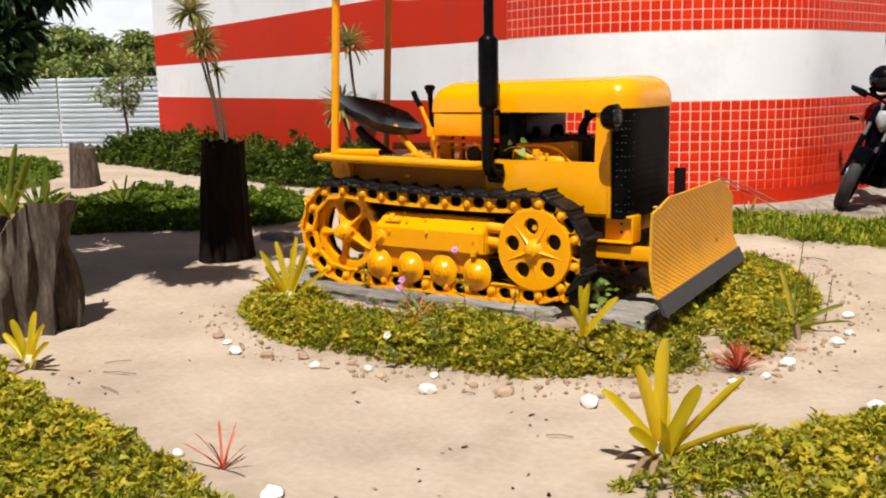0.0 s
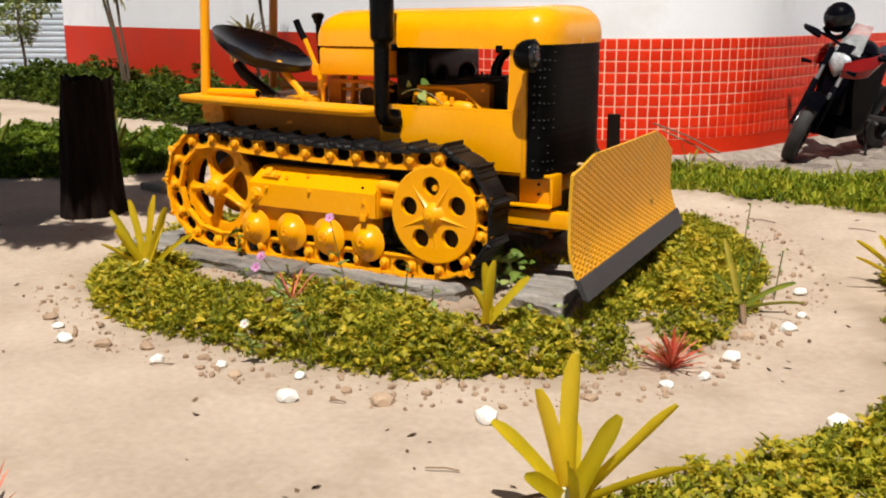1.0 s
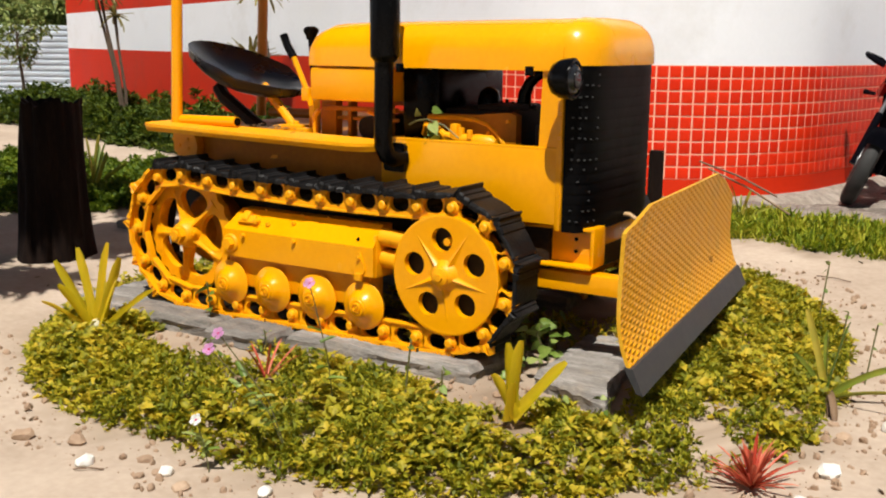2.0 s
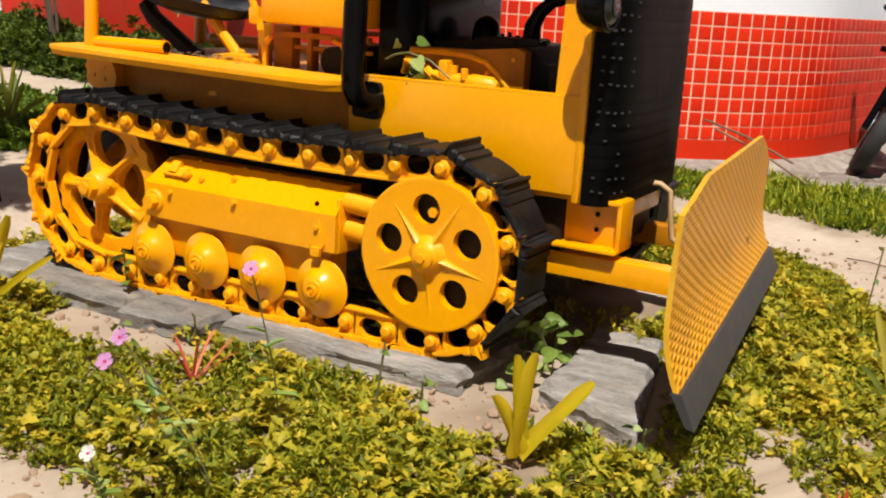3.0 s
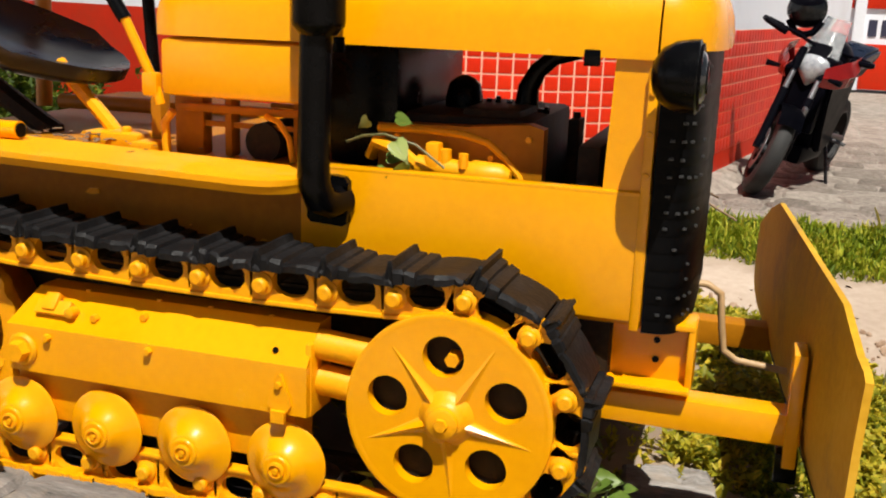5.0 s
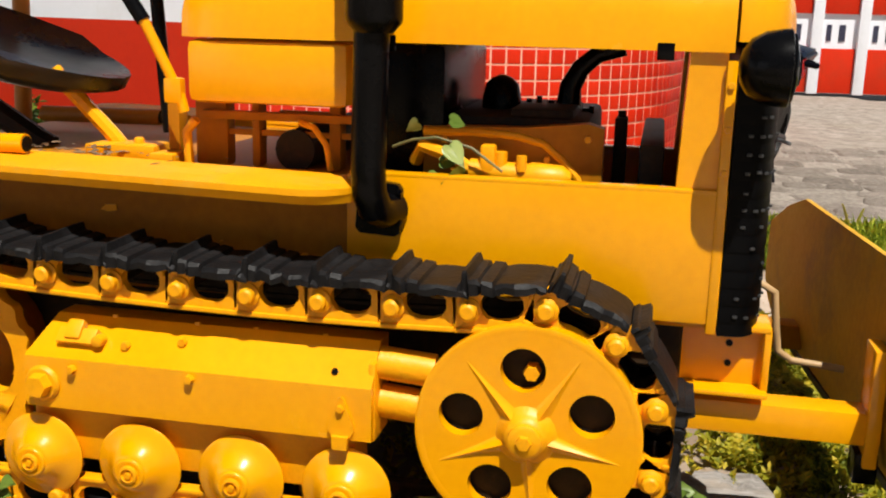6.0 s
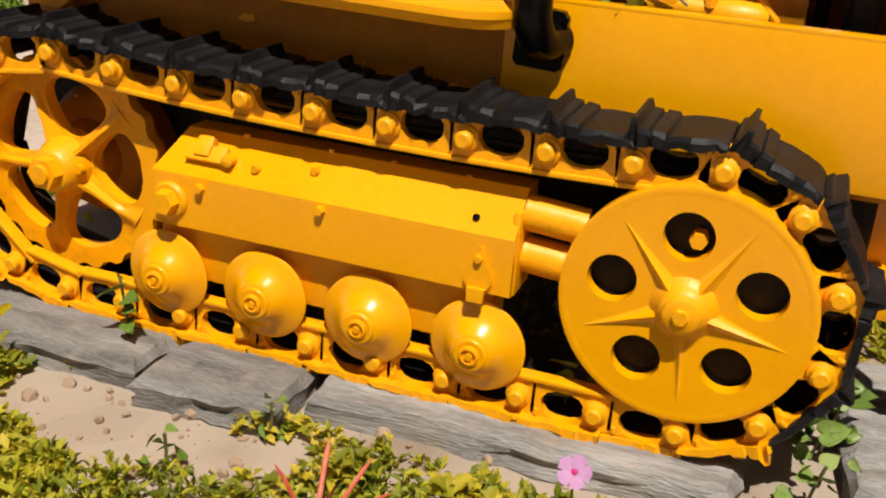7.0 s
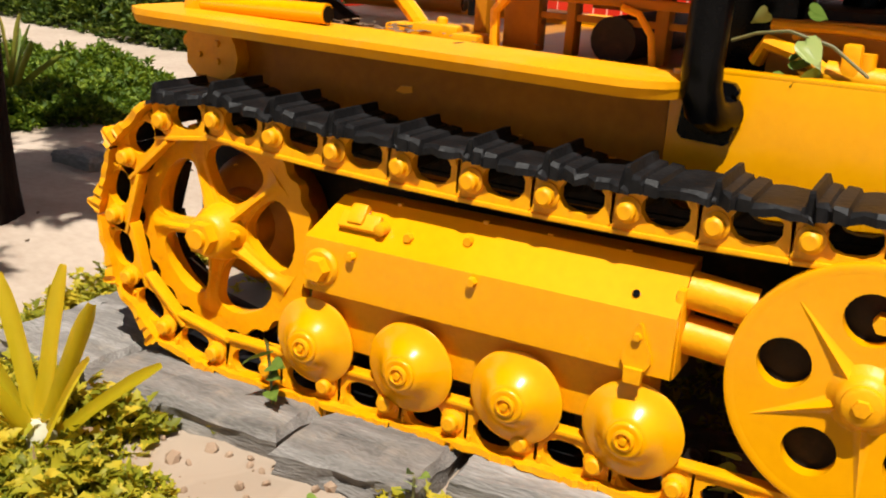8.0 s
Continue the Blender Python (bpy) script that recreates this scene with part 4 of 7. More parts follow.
lathe(bm, [(0, 0.040), (0.02, 0.058), (0.03, 0.060), (0.40, 0.060), (0.41, 0.056), (0.43, 0.036)], (-3.035, 5.60, 1.278), "z", 28)
rod(bm, (-3.03, 5.60, 1.70), (-3.025, 5.60, 2.45), 0.031, seg=18)
part("silencer", bm, black, exhaust)
for dx, dz in ((0.035, 0.035), (0.035, -0.035), (-0.03, -0.035)):
    bm = bmesh.new()
    bolt(bm, (-3.030 + dx, 5.677, 0.900 + dz), 0.008, 0.008)
    part("bolt", bm, black, exhaust)

# engine seen through the open side
bm = bmesh.new()
box(bm, (-3.0, 5.89, 0.70), (-2.60, 6.36, 1.09), 0.02)
box(bm, (-2.79, 5.91, 1.05), (-2.64, 6.2, 1.108), 0.012)
engine = part("engine_block", bm, oily_shaded, tractor, "dark oily engine block")
for x, z in ((-2.77, 1.118), (-2.745, 1.125), (-2.715, 1.116), (-2.63, 1.10), (-2.615, 1.105)):
    bm = bmesh.new()
    rod(bm, (x, 6.08, 1.05), (x + 0.003, 6.08, z), 0.009, 0.007, 8)
    part("stud", bm, black, engine)
bm = bmesh.new()
lathe(bm, [(0, 0.05), (0.05, 0.05), (0.085, 0.042), (0.10, 0.026), (0.108, 0.008)], (-2.84, 6.1, 1.065), "z", 20)
part("oil_filler", bm, black, engine)
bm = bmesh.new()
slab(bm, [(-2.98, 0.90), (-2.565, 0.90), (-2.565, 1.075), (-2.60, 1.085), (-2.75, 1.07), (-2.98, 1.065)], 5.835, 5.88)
# the shade under the hood is part of the case's colour
case = part("gear_case", bm, shaded_brown, engine, "gear case browned for the shade under the hood")
bm = bmesh.new()
rib = [(-2.98, 1.052), (-2.86, 1.055), (-2.76, 1.05), (-2.70, 1.035), (-2.655, 1.0), (-2.62, 0.96), (-2.60, 0.90)]
pipe(bm, [(x, 5.835, z) for x, z in rib], 0.009, 8)
part("rib", bm, cast, case)
for x, z in ((-2.93, 1.035), (-2.69, 1.0), (-2.60, 1.05)):
    bm = bmesh.new()
    bolt(bm, (x, 5.835, z), 0.009, 0.01)
    part("bolt", bm, cast, case)
# flat black plate in place of the shaded opening under the rib
bm = bmesh.new()
slab(bm, [(-2.79, 0.90), (-2.77, 0.955), (-2.74, 0.985), (-2.70, 0.98), (-2.66, 0.95), (-2.64, 0.90)], 5.83, 5.836)
part("case_opening", bm, black, case)
bm = bmesh.new()
rod(bm, (-2.86, 5.79, 0.975), (-2.66, 5.79, 0.965), 0.026, seg=14)
rod(bm, (-2.79, 5.785, 0.95), (-2.79, 5.785, 1.02), 0.016, seg=10)
rod(bm, (-2.74, 5.77, 0.98), (-2.74, 5.77, 1.015), 0.012, seg=8)
lathe(bm, [(-0.03, 0.02), (0.0, 0.034), (0.07, 0.03), (0.09, 0.015)], (-2.72, 5.79, 0.965), "x", 14)
pipe(bm, [(-2.86, 5.79, 0.975), (-2.90, 5.8, 1.0), (-2.98, 5.82, 1.02), (-3.0, 5.84, 0.98)], 0.016, 8)
box(bm, (-2.835, 5.765, 0.955), (-2.80, 5.805, 1.035), 0.008)
part("fuel_pump", bm, cast, engine, "yellow-painted fuel pump with brass fittings")
bm = bmesh.new()
pipe(bm, [(-2.672, 6.1, 1.08), (-2.668, 6.1, 1.15), (-2.645, 6.1, 1.195), (-2.605, 6.1, 1.23), (-2.54, 6.1, 1.25)], 0.026, 14, [0.034, 0.028, 0.024, 0.022, 0.022])
part("water_hose", bm, black, engine)
bm = bmesh.new()
box(bm, (-3.12, 5.84, 0.95), (-2.93, 6.40, 1.255), 0.03)
part("air_cleaner", bm, black, engine)
bm = bmesh.new()
box(bm, (-2.485, 5.84, 0.68), (-2.43, 6.48, 1.045), 0.01)
box(bm, (-2.552, 6.06, 0.9), (-2.522, 6.14, 1.08), 0.006)
rod(bm, (-2.537, 6.1, 1.07), (-2.537, 6.1, 1.095), 0.010, seg=8)
part("fan_shroud", bm, oily_shaded, engine)

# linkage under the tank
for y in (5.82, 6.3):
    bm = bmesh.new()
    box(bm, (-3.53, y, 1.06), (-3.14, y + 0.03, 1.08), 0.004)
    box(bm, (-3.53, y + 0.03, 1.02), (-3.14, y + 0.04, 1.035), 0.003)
    part("tank_rail", bm, shaded_brown, tractor)
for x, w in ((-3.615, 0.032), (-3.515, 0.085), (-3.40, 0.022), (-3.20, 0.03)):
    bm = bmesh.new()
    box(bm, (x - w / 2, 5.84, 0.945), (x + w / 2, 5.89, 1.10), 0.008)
    part("link_arm", bm, shaded_brown, tractor)
bm = bmesh.new()
rod(bm, (-3.30, 5.84, 0.99), (-3.30, 6.4, 0.99), 0.05, seg=16)
part("clutch_drum", bm, oily_shaded, tractor)
bm = bmesh.new()
pipe(bm, [(-3.28, 5.82, 1.06), (-3.24, 5.81, 1.05), (-3.21, 5.81, 1.01), (-3.20, 5.81, 0.95)], 0.008, 8)
part("pull_rod", bm, cast, tractor)
bm = bmesh.new()
pipe(bm, [(-3.55, 5.79, 0.95), (-3.555, 5.79, 1.03), (-3.53, 5.79, 1.06)], 0.012, 8)
box(bm, (-3.65, 5.77, 0.945), (-3.585, 5.85, 0.975), 0.008)
part("pedal", bm, cast, tractor)

# levers
bm = bmesh.new()
pipe(bm, [(-3.54, 5.75, 1.08), (-3.55, 5.75, 1.12), (-3.57, 5.75, 1.16), (-3.63, 5.75, 1.28), (-3.64, 5.75, 1.295)], 0.013, 10)
box(bm, (-3.585, 5.735, 1.10), (-3.54, 5.765, 1.16), 0.008)
lever = part("brake_lever", bm, yellow, tractor)
bm = bmesh.new()
pipe(bm, [(-3.635, 5.75, 1.288), (-3.67, 5.75, 1.34), (-3.69, 5.75, 1.385)], 0.018, 10)
part("grip", bm, black, lever)
bm = bmesh.new()
rod(bm, (-3.70, 5.985, 1.0), (-3.725, 5.985, 1.375), 0.017, seg=12)
lathe(bm, [(0, 0.022), (0.02, 0.026), (0.035, 0.036), (0.05, 0.036), (0.06, 0.02)], (-3.727, 5.985, 1.365), "z", 14)
part("throttle_column", bm, black, tractor)

# seat: tilted dished pan on two struts
bm = bmesh.new()
M = Matrix.Translation((-4.18, 6.03, 1.192)) @ Euler((0, radians(15.5), 0)).to_matrix().to_4x4()
nu, nv = 22, 10
top_rows, bot_rows = [], []
for j in range(nv + 1):
    r = j / nv
    trow, brow = [], []
    for i in range(nu):
        t = 2 * math.pi * i / nu
        x, y = 0.335 * r * math.cos(t), 0.255 * r * math.sin(t)
        if math.cos(t) > 0.3:
            y *= 1 - 0.25 * (math.cos(t) - 0.3)
        z = 0.055 * r ** 3 * (1.0 if math.cos(t) < 0.2 else 0.55) + 0.025 * r ** 2 * max(0, -math.cos(t))
        trow.append(M @ Vector((x, y, z)))
        brow.append(M @ Vector((x * 0.97, y * 0.97, z - 0.038 - 0.035 * (1 - r ** 2))))
    top_rows.append(trow)
    bot_rows.append(brow)
for rows_ in (top_rows, bot_rows):
    vs = [[bm.verts.new(p) for p in r] for r in rows_[1:]]
    for a, b in zip(vs, vs[1:]):
        for i in range(nu):
            bm.faces.new((a[i], a[(i + 1) % nu], b[(i + 1) % nu], b[i]))
    bm.faces.new(vs[0])
    rows_.append(vs[-1])
for i in range(nu):
    j = (i + 1) % nu
    bm.faces.new((top_rows[-1][i], top_rows[-1][j], bot_rows[-1][j], bot_rows[-1][i]))
part("seat", bm, vinyl, tractor, "tilted black vinyl pan seat", sharp=70)
bm = bmesh.new()
pipe(bm, [(-4.36, 6.02, 1.13), (-4.31, 6.01, 1.08), (-4.10, 6.0, 0.96), (-4.06, 6.0, 0.94)], 0.034, 8)
part("seat_strut", bm, oily_shaded, tractor)
bm = bmesh.new()
pipe(bm, [(-4.03, 5.99, 1.15), (-4.00, 5.99, 1.115), (-3.86, 5.98, 0.985), (-3.83, 5.98, 0.95)], 0.021, 8)
part("seat_strut", bm, yellow, tractor)
bm = bmesh.new()
box(bm, (-3.78, 5.82, 0.945), (-3.66, 5.92, 0.985), 0.010)
box(bm, (-3.90, 5.90, 0.945), (-3.76, 6.02, 0.970), 0.008)
lathe(bm, [(0.0, 0.014), (0.012, 0.013), (0.016, 0.008)], (-3.72, 5.86, 0.984), "z", 10)
part("seat_bracket", bm, cast, tractor)

# sun roof on posts
for y, mat in ((5.668, yellow), (6.35, post_shaded)):
    bm = bmesh.new()
    rod(bm, (-4.290 if y < 6 else -4.38, y, 0.97), (-4.230 if y < 6 else -4.32, y, 2.06), 0.026, seg=16)
    post = part("roof_post", bm, mat, tractor)
    bm = bmesh.new()
    rod(bm, (-4.31, y + 0.01 if y < 6 else y, 0.99), (-3.915, y + 0.01 if y < 6 else y, 0.995), 0.024, seg=16)
    rod(bm, (-3.916, y + 0.01 if y < 6 else y, 0.995), (-3.912, y + 0.01 if y < 6 else y, 0.995), 0.018, seg=16)
    tube = part("foot_tube", bm, mat, post)
    # black disc on the tube's end instead of its shaded hollow
    bm = bmesh.new()
    rod(bm, (-3.9145, y + 0.01 if y < 6 else y, 0.995), (-3.9110, y + 0.01 if y < 6 else y, 0.995), 0.019, seg=16)
    part("bore", bm, black, tractor)
bm = bmesh.new()
box(bm, (-4.52, 5.60, 2.05), (-3.46, 6.80, 2.085), 0.008)
part("roof_panel", bm, yellow, tractor)

# front frame: channel, cross member, push arms
for sgn in (-1, 1):
    fy = lambda y: y if sgn == -1 else 2 * TY - y
    rail = None
    for name, lo, hi in () if sgn == 1 else (("front_channel", (-2.58, 5.775, 0.525), (-2.18, 5.79, 0.66)), ("top_flange", (-2.58, 5.74, 0.658), (-2.174, 5.85, 0.672)),
                         ("bottom_flange", (-2.56, 5.715, 0.515), (-2.174, 5.85, 0.527)), ("end_flange", (-2.188, 5.742, 0.522), (-2.172, 5.85, 0.667))):
        bm = bmesh.new()
        box(bm, (lo[0], min(fy(lo[1]), fy(hi[1])), lo[2]), (hi[0], max(fy(lo[1]), fy(hi[1])), hi[2]), 0.004)
        ob = part(name, bm, yellow, rail or tractor)
        rail = rail or ob
    # black discs on the web paint in the shade of its holes
    for z in () if sgn == 1 else (0.574, 0.621):
        bm = bmesh.new()
        rod(bm, (-2.259, fy(5.772), z), (-2.259, fy(5.7765), z), 0.008, seg=10)
        part("bolt_hole", bm, black, rail)
    xe = -1.925 if sgn == -1 else -1.985
    bm = bmesh.new()
    dz = 0.0 if sgn == -1 else -0.05
    box(bm, (-2.95, min(fy(5.745), fy(5.825)), 0.418 + dz), (xe, max(fy(5.745), fy(5.825)), 0.494 + dz), 0.008)
    # far arm: a darker copy of the yellow, shade included in the colour
    arm = part("push_arm", bm, yellow if sgn == -1 else shaded_brown, tractor)
    if sgn == 1:
        continue
    bm = bmesh.new()
    box(bm, (xe - 0.035, min(fy(5.735), fy(5.835)), 0.37), (xe - 0.005, max(fy(5.735), fy(5.835)), 0.64), 0.005)
    part("arm_bracket", bm, yellow, arm)
    bm = bmesh.new()
    box(bm, (xe - 0.05, min(fy(5.745), fy(5.815)), 0.33), (xe, max(fy(5.745), fy(5.815)), 0.40), 0.004)
    part("pin_block", bm, black, arm)
bm = bmesh.new()
box(bm, (-2.42, 5.86, 0.53), (-2.30, 6.52, 0.66), 0.01)
part("cross_member", bm, yellow, tractor)
bm = bmesh.new()
pipe(bm, [(-2.30, 6.08, 0.662), (-2.22, 6.08, 0.684), (-2.17, 6.08, 0.685), (-2.135, 6.08, 0.665), (-2.125, 6.08, 0.58), (-2.115, 6.08, 0.515), (-2.08, 6.08, 0.492), (-2.0, 6.08, 0.485), (-1.95, 6.08, 0.48)], 0.0095, 10)
part("blade_tie_rod", bm, cream, tractor)

# dozer blade: curved plate, a little askew, with cut corners and a bolted edge
def blade_x(y, z):
    c = 1.30 if z < 0.5 else 0.10
    return -1.862 + c * (z - 0.5) ** 2 - 0.098 * (y - 5.26)


def blade_top(y):
    return float(np.interp(y, [5.26, 5.29, 5.36, 5.55, 6.66, 6.84, 7.06], [0.762, 0.772, 0.778, 0.818, 0.806, 0.755, 0.66]))


ys = sorted(list(np.linspace(5.262, 7.06, 24)) + [5.29, 5.36, 5.55, 6.66, 6.84])
bm = bmesh.new()
front, back = [], []
for y in ys:
    zs = np.linspace(0.305, blade_top(y), 14)
    front.append([bm.verts.new((blade_x(y, z), y, z)) for z in zs])
    back.append([bm.verts.new((blade_x(y, z) - 0.014, y, z)) for z in zs])
for i in range(len(ys) - 1):
    for k in range(13):
        bm.faces.new((front[i][k], front[i + 1][k], front[i + 1][k + 1], front[i][k + 1]))
        bm.faces.new((back[i][k], back[i][k + 1], back[i + 1][k + 1], back[i + 1][k]))
    for k in (0, 13):
        bm.faces.new((front[i][k], back[i][k], back[i + 1][k], front[i + 1][k]))
for i in (0, len(ys) - 1):
    for k in range(13):
        bm.faces.new((front[i][k], front[i][k + 1], back[i][k + 1], back[i][k]))
for f in bm.faces:
    if f.calc_center_median().x < blade_x(f.calc_center_median().y, f.calc_center_median().z) - 0.004:
        f.material_index = 1
blade = part("dozer_blade", bm, [checker, old_yellow], tractor, "curved yellow dozer blade of tread plate")
bm = bmesh.new()
rowsv = []
for y in np.linspace(5.257, 7.065, 12):
    y = float(y)
    rowsv.append([bm.verts.new((blade_x(y, z) + o, y, z)) for z, o in ((0.235, 0.0), (0.322, 0.010), (0.322, -0.02), (0.241, -0.02))])
for a, b in zip(rowsv, rowsv[1:]):
    for k in range(4):
        bm.faces.new((a[k], a[(k + 1) % 4], b[(k + 1) % 4], b[k]))
bm.faces.new(rowsv[0])
bm.faces.new(rowsv[-1])
part("cutting_edge", bm, greyed, blade, "dark grey bolted cutting edge")

# ---- stone slabs under the tracks ----
def stone_block(name, corners, z0, z1, seed, label, rough=0.012, group="stone slabs under the tracks"):
    """A split stone: four corners in plan, layered sides, uneven top."""
    bm = bmesh.new()
    rnd = random.Random(seed)
    n, layers = 12, 7
    c = [Vector((x, y, 0)) for x, y in corners]
    mid = sum(c, Vector()) / 4
    ring = []
    for k in range(layers + 1):
        z = z0 + (z1 - z0) * k / layers
        row = []
        for i in range(4):
            for j in range(n):
                p = c[i].lerp(c[(i + 1) % 4], j / n)
                d = (mid - p).normalized()
                p = p + d * (rough * (rnd.random() + 1.2 * (k % 2) * rnd.random()) + (0.012 if k == layers else 0))
                row.append(bm.verts.new((p.x, p.y, z + rnd.uniform(-0.3, 0.3) * rough)))
        ring.append(row)
    m = 4 * n
    for a, b in zip(ring, ring[1:]):
        for i in range(m):
            bm.faces.new((a[i], a[(i + 1) % m], b[(i + 1) % m], b[i]))
    inner = [bm.verts.new(v.co.lerp(Vector((mid.x, mid.y, z1 + 0.004)), 0.35) + Vector((0, 0, rnd.uniform(-0.2, 0.5) * rough))) for v in ring[-1]]
    for i in range(m):
        bm.faces.new((ring[-1][i], ring[-1][(i + 1) % m], inner[(i + 1) % m], inner[i]))
    bm.faces.new(inner)
    bm.faces.new(ring[0])
    cc = Vector((mid.x, mid.y, z0))
    bmesh.ops.translate(bm, verts=bm.verts, vec=-cc)
    ob = new(name, finish(bm, name, stone, 30))
    ob.location = cc
    return tagged(ob, label, "stone slab", group)


SL = "grey split stone slab bedded under the track"
stone_block("stone_slab", [(-4.72, 5.37), (-4.36, 5.31), (-4.34, 5.83), (-4.70, 5.83)], 0.0, 0.140, 1, SL)
stone_block("stone_slab", [(-4.34, 5.30), (-3.765, 5.31), (-3.75, 5.84), (-4.33, 5.84)], 0.0, 0.150, 2, SL, 0.014)
stone_block("stone_slab", [(-3.75, 5.255), (-3.415, 5.29), (-3.41, 5.84), (-3.735, 5.84)], 0.0, 0.155, 3, "pale grey split stone slab jutting from under the track", 0.014)
stone_block("stone_slab", [(-3.40, 5.37), (-2.50, 5.41), (-2.47, 5.84), (-3.39, 5.84)], 0.0, 0.155, 5, "long grey layered stone slab under the track", 0.018)
stone_block("stone_slab", [(-2.31, 5.52), (-1.94, 5.36), (-2.12, 6.17), (-2.35, 6.12)], 0.0, 0.150, 6, "grey stone slab laid in front of the track", 0.016)
for i, x in enumerate((-4.4, -3.9, -3.4, -2.9)):
    stone_block("stone_slab", [(x - 0.24, 6.55), (x + 0.25, 6.56), (x + 0.24, 7.0), (x - 0.25, 7.02)], 0.0, 0.157, 10 + i, SL)

# ---- pavement by the wall ----
def pave_z(x, y):
    """Height of the paving: it falls away from its near edge and from the wall's foot."""
    x, y = np.asarray(x, float) - CX, np.asarray(y, float) - CY
    n = (math.cos(A1), math.sin(A1))
    off = np.where(-n[1] * x + n[0] * y > 0, n[0] * x + n[1] * y, np.hypot(x, y)) - CR
    return 0.165 + 0.085 * np.maximum(smooth(0.24, 0.04, off), smooth(10.3, 9.3, y + CY))


def build_pavement():
    xs = np.array(list(np.arange(-3.3, 3.0, 0.09)) + [4.0, 7.0, 14.0])
    ys = np.array([9.149] + list(np.arange(9.15, 14.0, 0.09)) + [16.0, 24.0, 40.0])
    gx, gy = np.meshgrid(xs, ys)
    top = pave_z(gx, gy)
    top[0, :] = -0.1
    n, m = gx.shape
    i = np.arange(n * m).reshape(n, m)
    faces = np.stack([i[:-1, :-1], i[:-1, 1:], i[1:, 1:], i[1:, :-1]], -1).reshape(-1, 4)
    me = bpy.data.meshes.new("pavement")
    me.from_pydata(np.stack([gx.ravel(), gy.ravel(), top.ravel()], 1).tolist(), [], faces.tolist())
    me.materials.append(paving)
    return tagged(new("pavement", me), "worn grey stone paving by the wall", "pavement", kind="structure")


pavement = build_pavement()

# ---- fence, far facade, window ledge ----
def build_fence():
    """Horizontal ribbed sheeting between posts, from the wall's far end to the left."""
    a, b = Vector((-17.1, 15.25, 0.10)), Vector((-29.0, 10.4, 0.10))
    d = (b - a).normalized()
    nn = Vector((d.y, -d.x, 0))
    if nn.y > 0:
        nn = -nn
    fence = thing("fence", a, "white ribbed sheet-metal fence", "fence")
    length = (b - a).length
    panels = 5
    for p in range(panels):
        s0, s1 = length * p / panels + 0.03, length * (p + 1) / panels - 0.03
        bm = bmesh.new()
        z, rows_ = 0.02, []
        while z < 1.55:
            rows_ += [(z, 0.0), (z + 0.03, 0.025), (z + 0.07, 0.025), (z + 0.095, 0.0)]
            z += 0.11
        prev = None
        for zz, o in rows_:
            cur = [bm.verts.new(a + d * s + nn * o + Vector((0, 0, zz))) for s in (s0, s1)]
            if prev:
                bm.faces.new((prev[0], prev[1], cur[1], cur[0]))
            prev = cur
        bmesh.ops.solidify(bm, geom=list(bm.faces), thickness=0.004)
        part("fence_panel", bm, fence_white, fence)
    for p in range(panels + 1):
        q = a + d * (length * p / panels)
        bm = bmesh.new()
        rod(bm, q - nn * 0.05, q - nn * 0.05 + Vector((0, 0, 1.58)), 0.035, seg=10)
        part("fence_post", bm, fence_white, fence)


build_fence()


def build_window():
    """The long window over a grey sill on the side of the building."""
    bm = bmesh.new()
    s0, s1 = ARC + 1.38, ARC + 5.0
    p0, nn = wall_at(s0)
    p1, _ = wall_at(s1)
    d = (p1 - p0).normalized()
    m = Matrix((( d.x, nn.x, 0, p0.x), (d.y, nn.y, 0, p0.y), (0, 0, 1, 0), (0, 0, 0, 1)))
    L = (p1 - p0).length
    box(bm, (0, 0.0, 1.749), (L, 0.045, 1.806), 0.006, m)
    win = new("window_1", finish(bm, "window_1", ledge_grey))
    tagged(win, "long window with a grey concrete sill", "window", kind="structure")
    for lo, hi, mat, name in (((0.05, 0.004, 1.806), (L - 0.05, 0.02, 2.42), window_dark, "pane"), ((0, 0.004, 2.42), (L, 0.06, 2.49), ledge_grey, "window_frame")):
        bm = bmesh.new()
        box(bm, lo, hi, 0.003, m)
        part(name, bm, mat, win)
    for k in range(6):
        bm = bmesh.new()
        box(bm, (k * (L - 0.05) / 5, 0.004, 1.806), (k * (L - 0.05) / 5 + 0.05, 0.05, 2.43), 0.003, m)
        part("window_frame", bm, ledge_grey, win)


build_window()


def build_far_facade():
    """Pilasters with red infill beyond the side wall."""
    fac = thing("far_facade", (-1.3, 19.9, 0.25), "white pilastered facade with red panels", "building")
    bm = bmesh.new()
    box(bm, (-2.5, 19.9, 0.25), (12.4, 20.2, 4.0))
    part("wall", bm, white_wall, fac)
    for k in range(21):
        x = -2.27 + k * 0.66
        bm = bmesh.new()
        box(bm, (x, 19.79, 0.245), (x + 0.155, 19.9, 3.9), 0.01)
        part("pilaster", bm, white_wall, fac)
        for z0, z1 in ((0.26, 0.92), (1.43, 2.15)):
            bm = bmesh.new()
            box(bm, (x + 0.165, 19.86, z0), (x + 0.65, 19.9, z1), 0.004)
            part("panel", bm, red_wall, fac)
        if k < 12:
            bm = bmesh.new()
            r = random.Random(k)
            for j in range(2):
                xx = x + 0.22 + j * 0.18
                box(bm, (xx, 19.885, 1.03), (xx + r.uniform(0.055, 0.12), 19.897, 1.27))
            part("sign_bar", bm, sign_dark, fac)


build_far_facade()

# ---- planting ----
POINTED = ([(0, 0), (0.5, 0.5), (1, 0), (0.5, -0.5)], [(0, 1, 2), (0, 2, 3)])
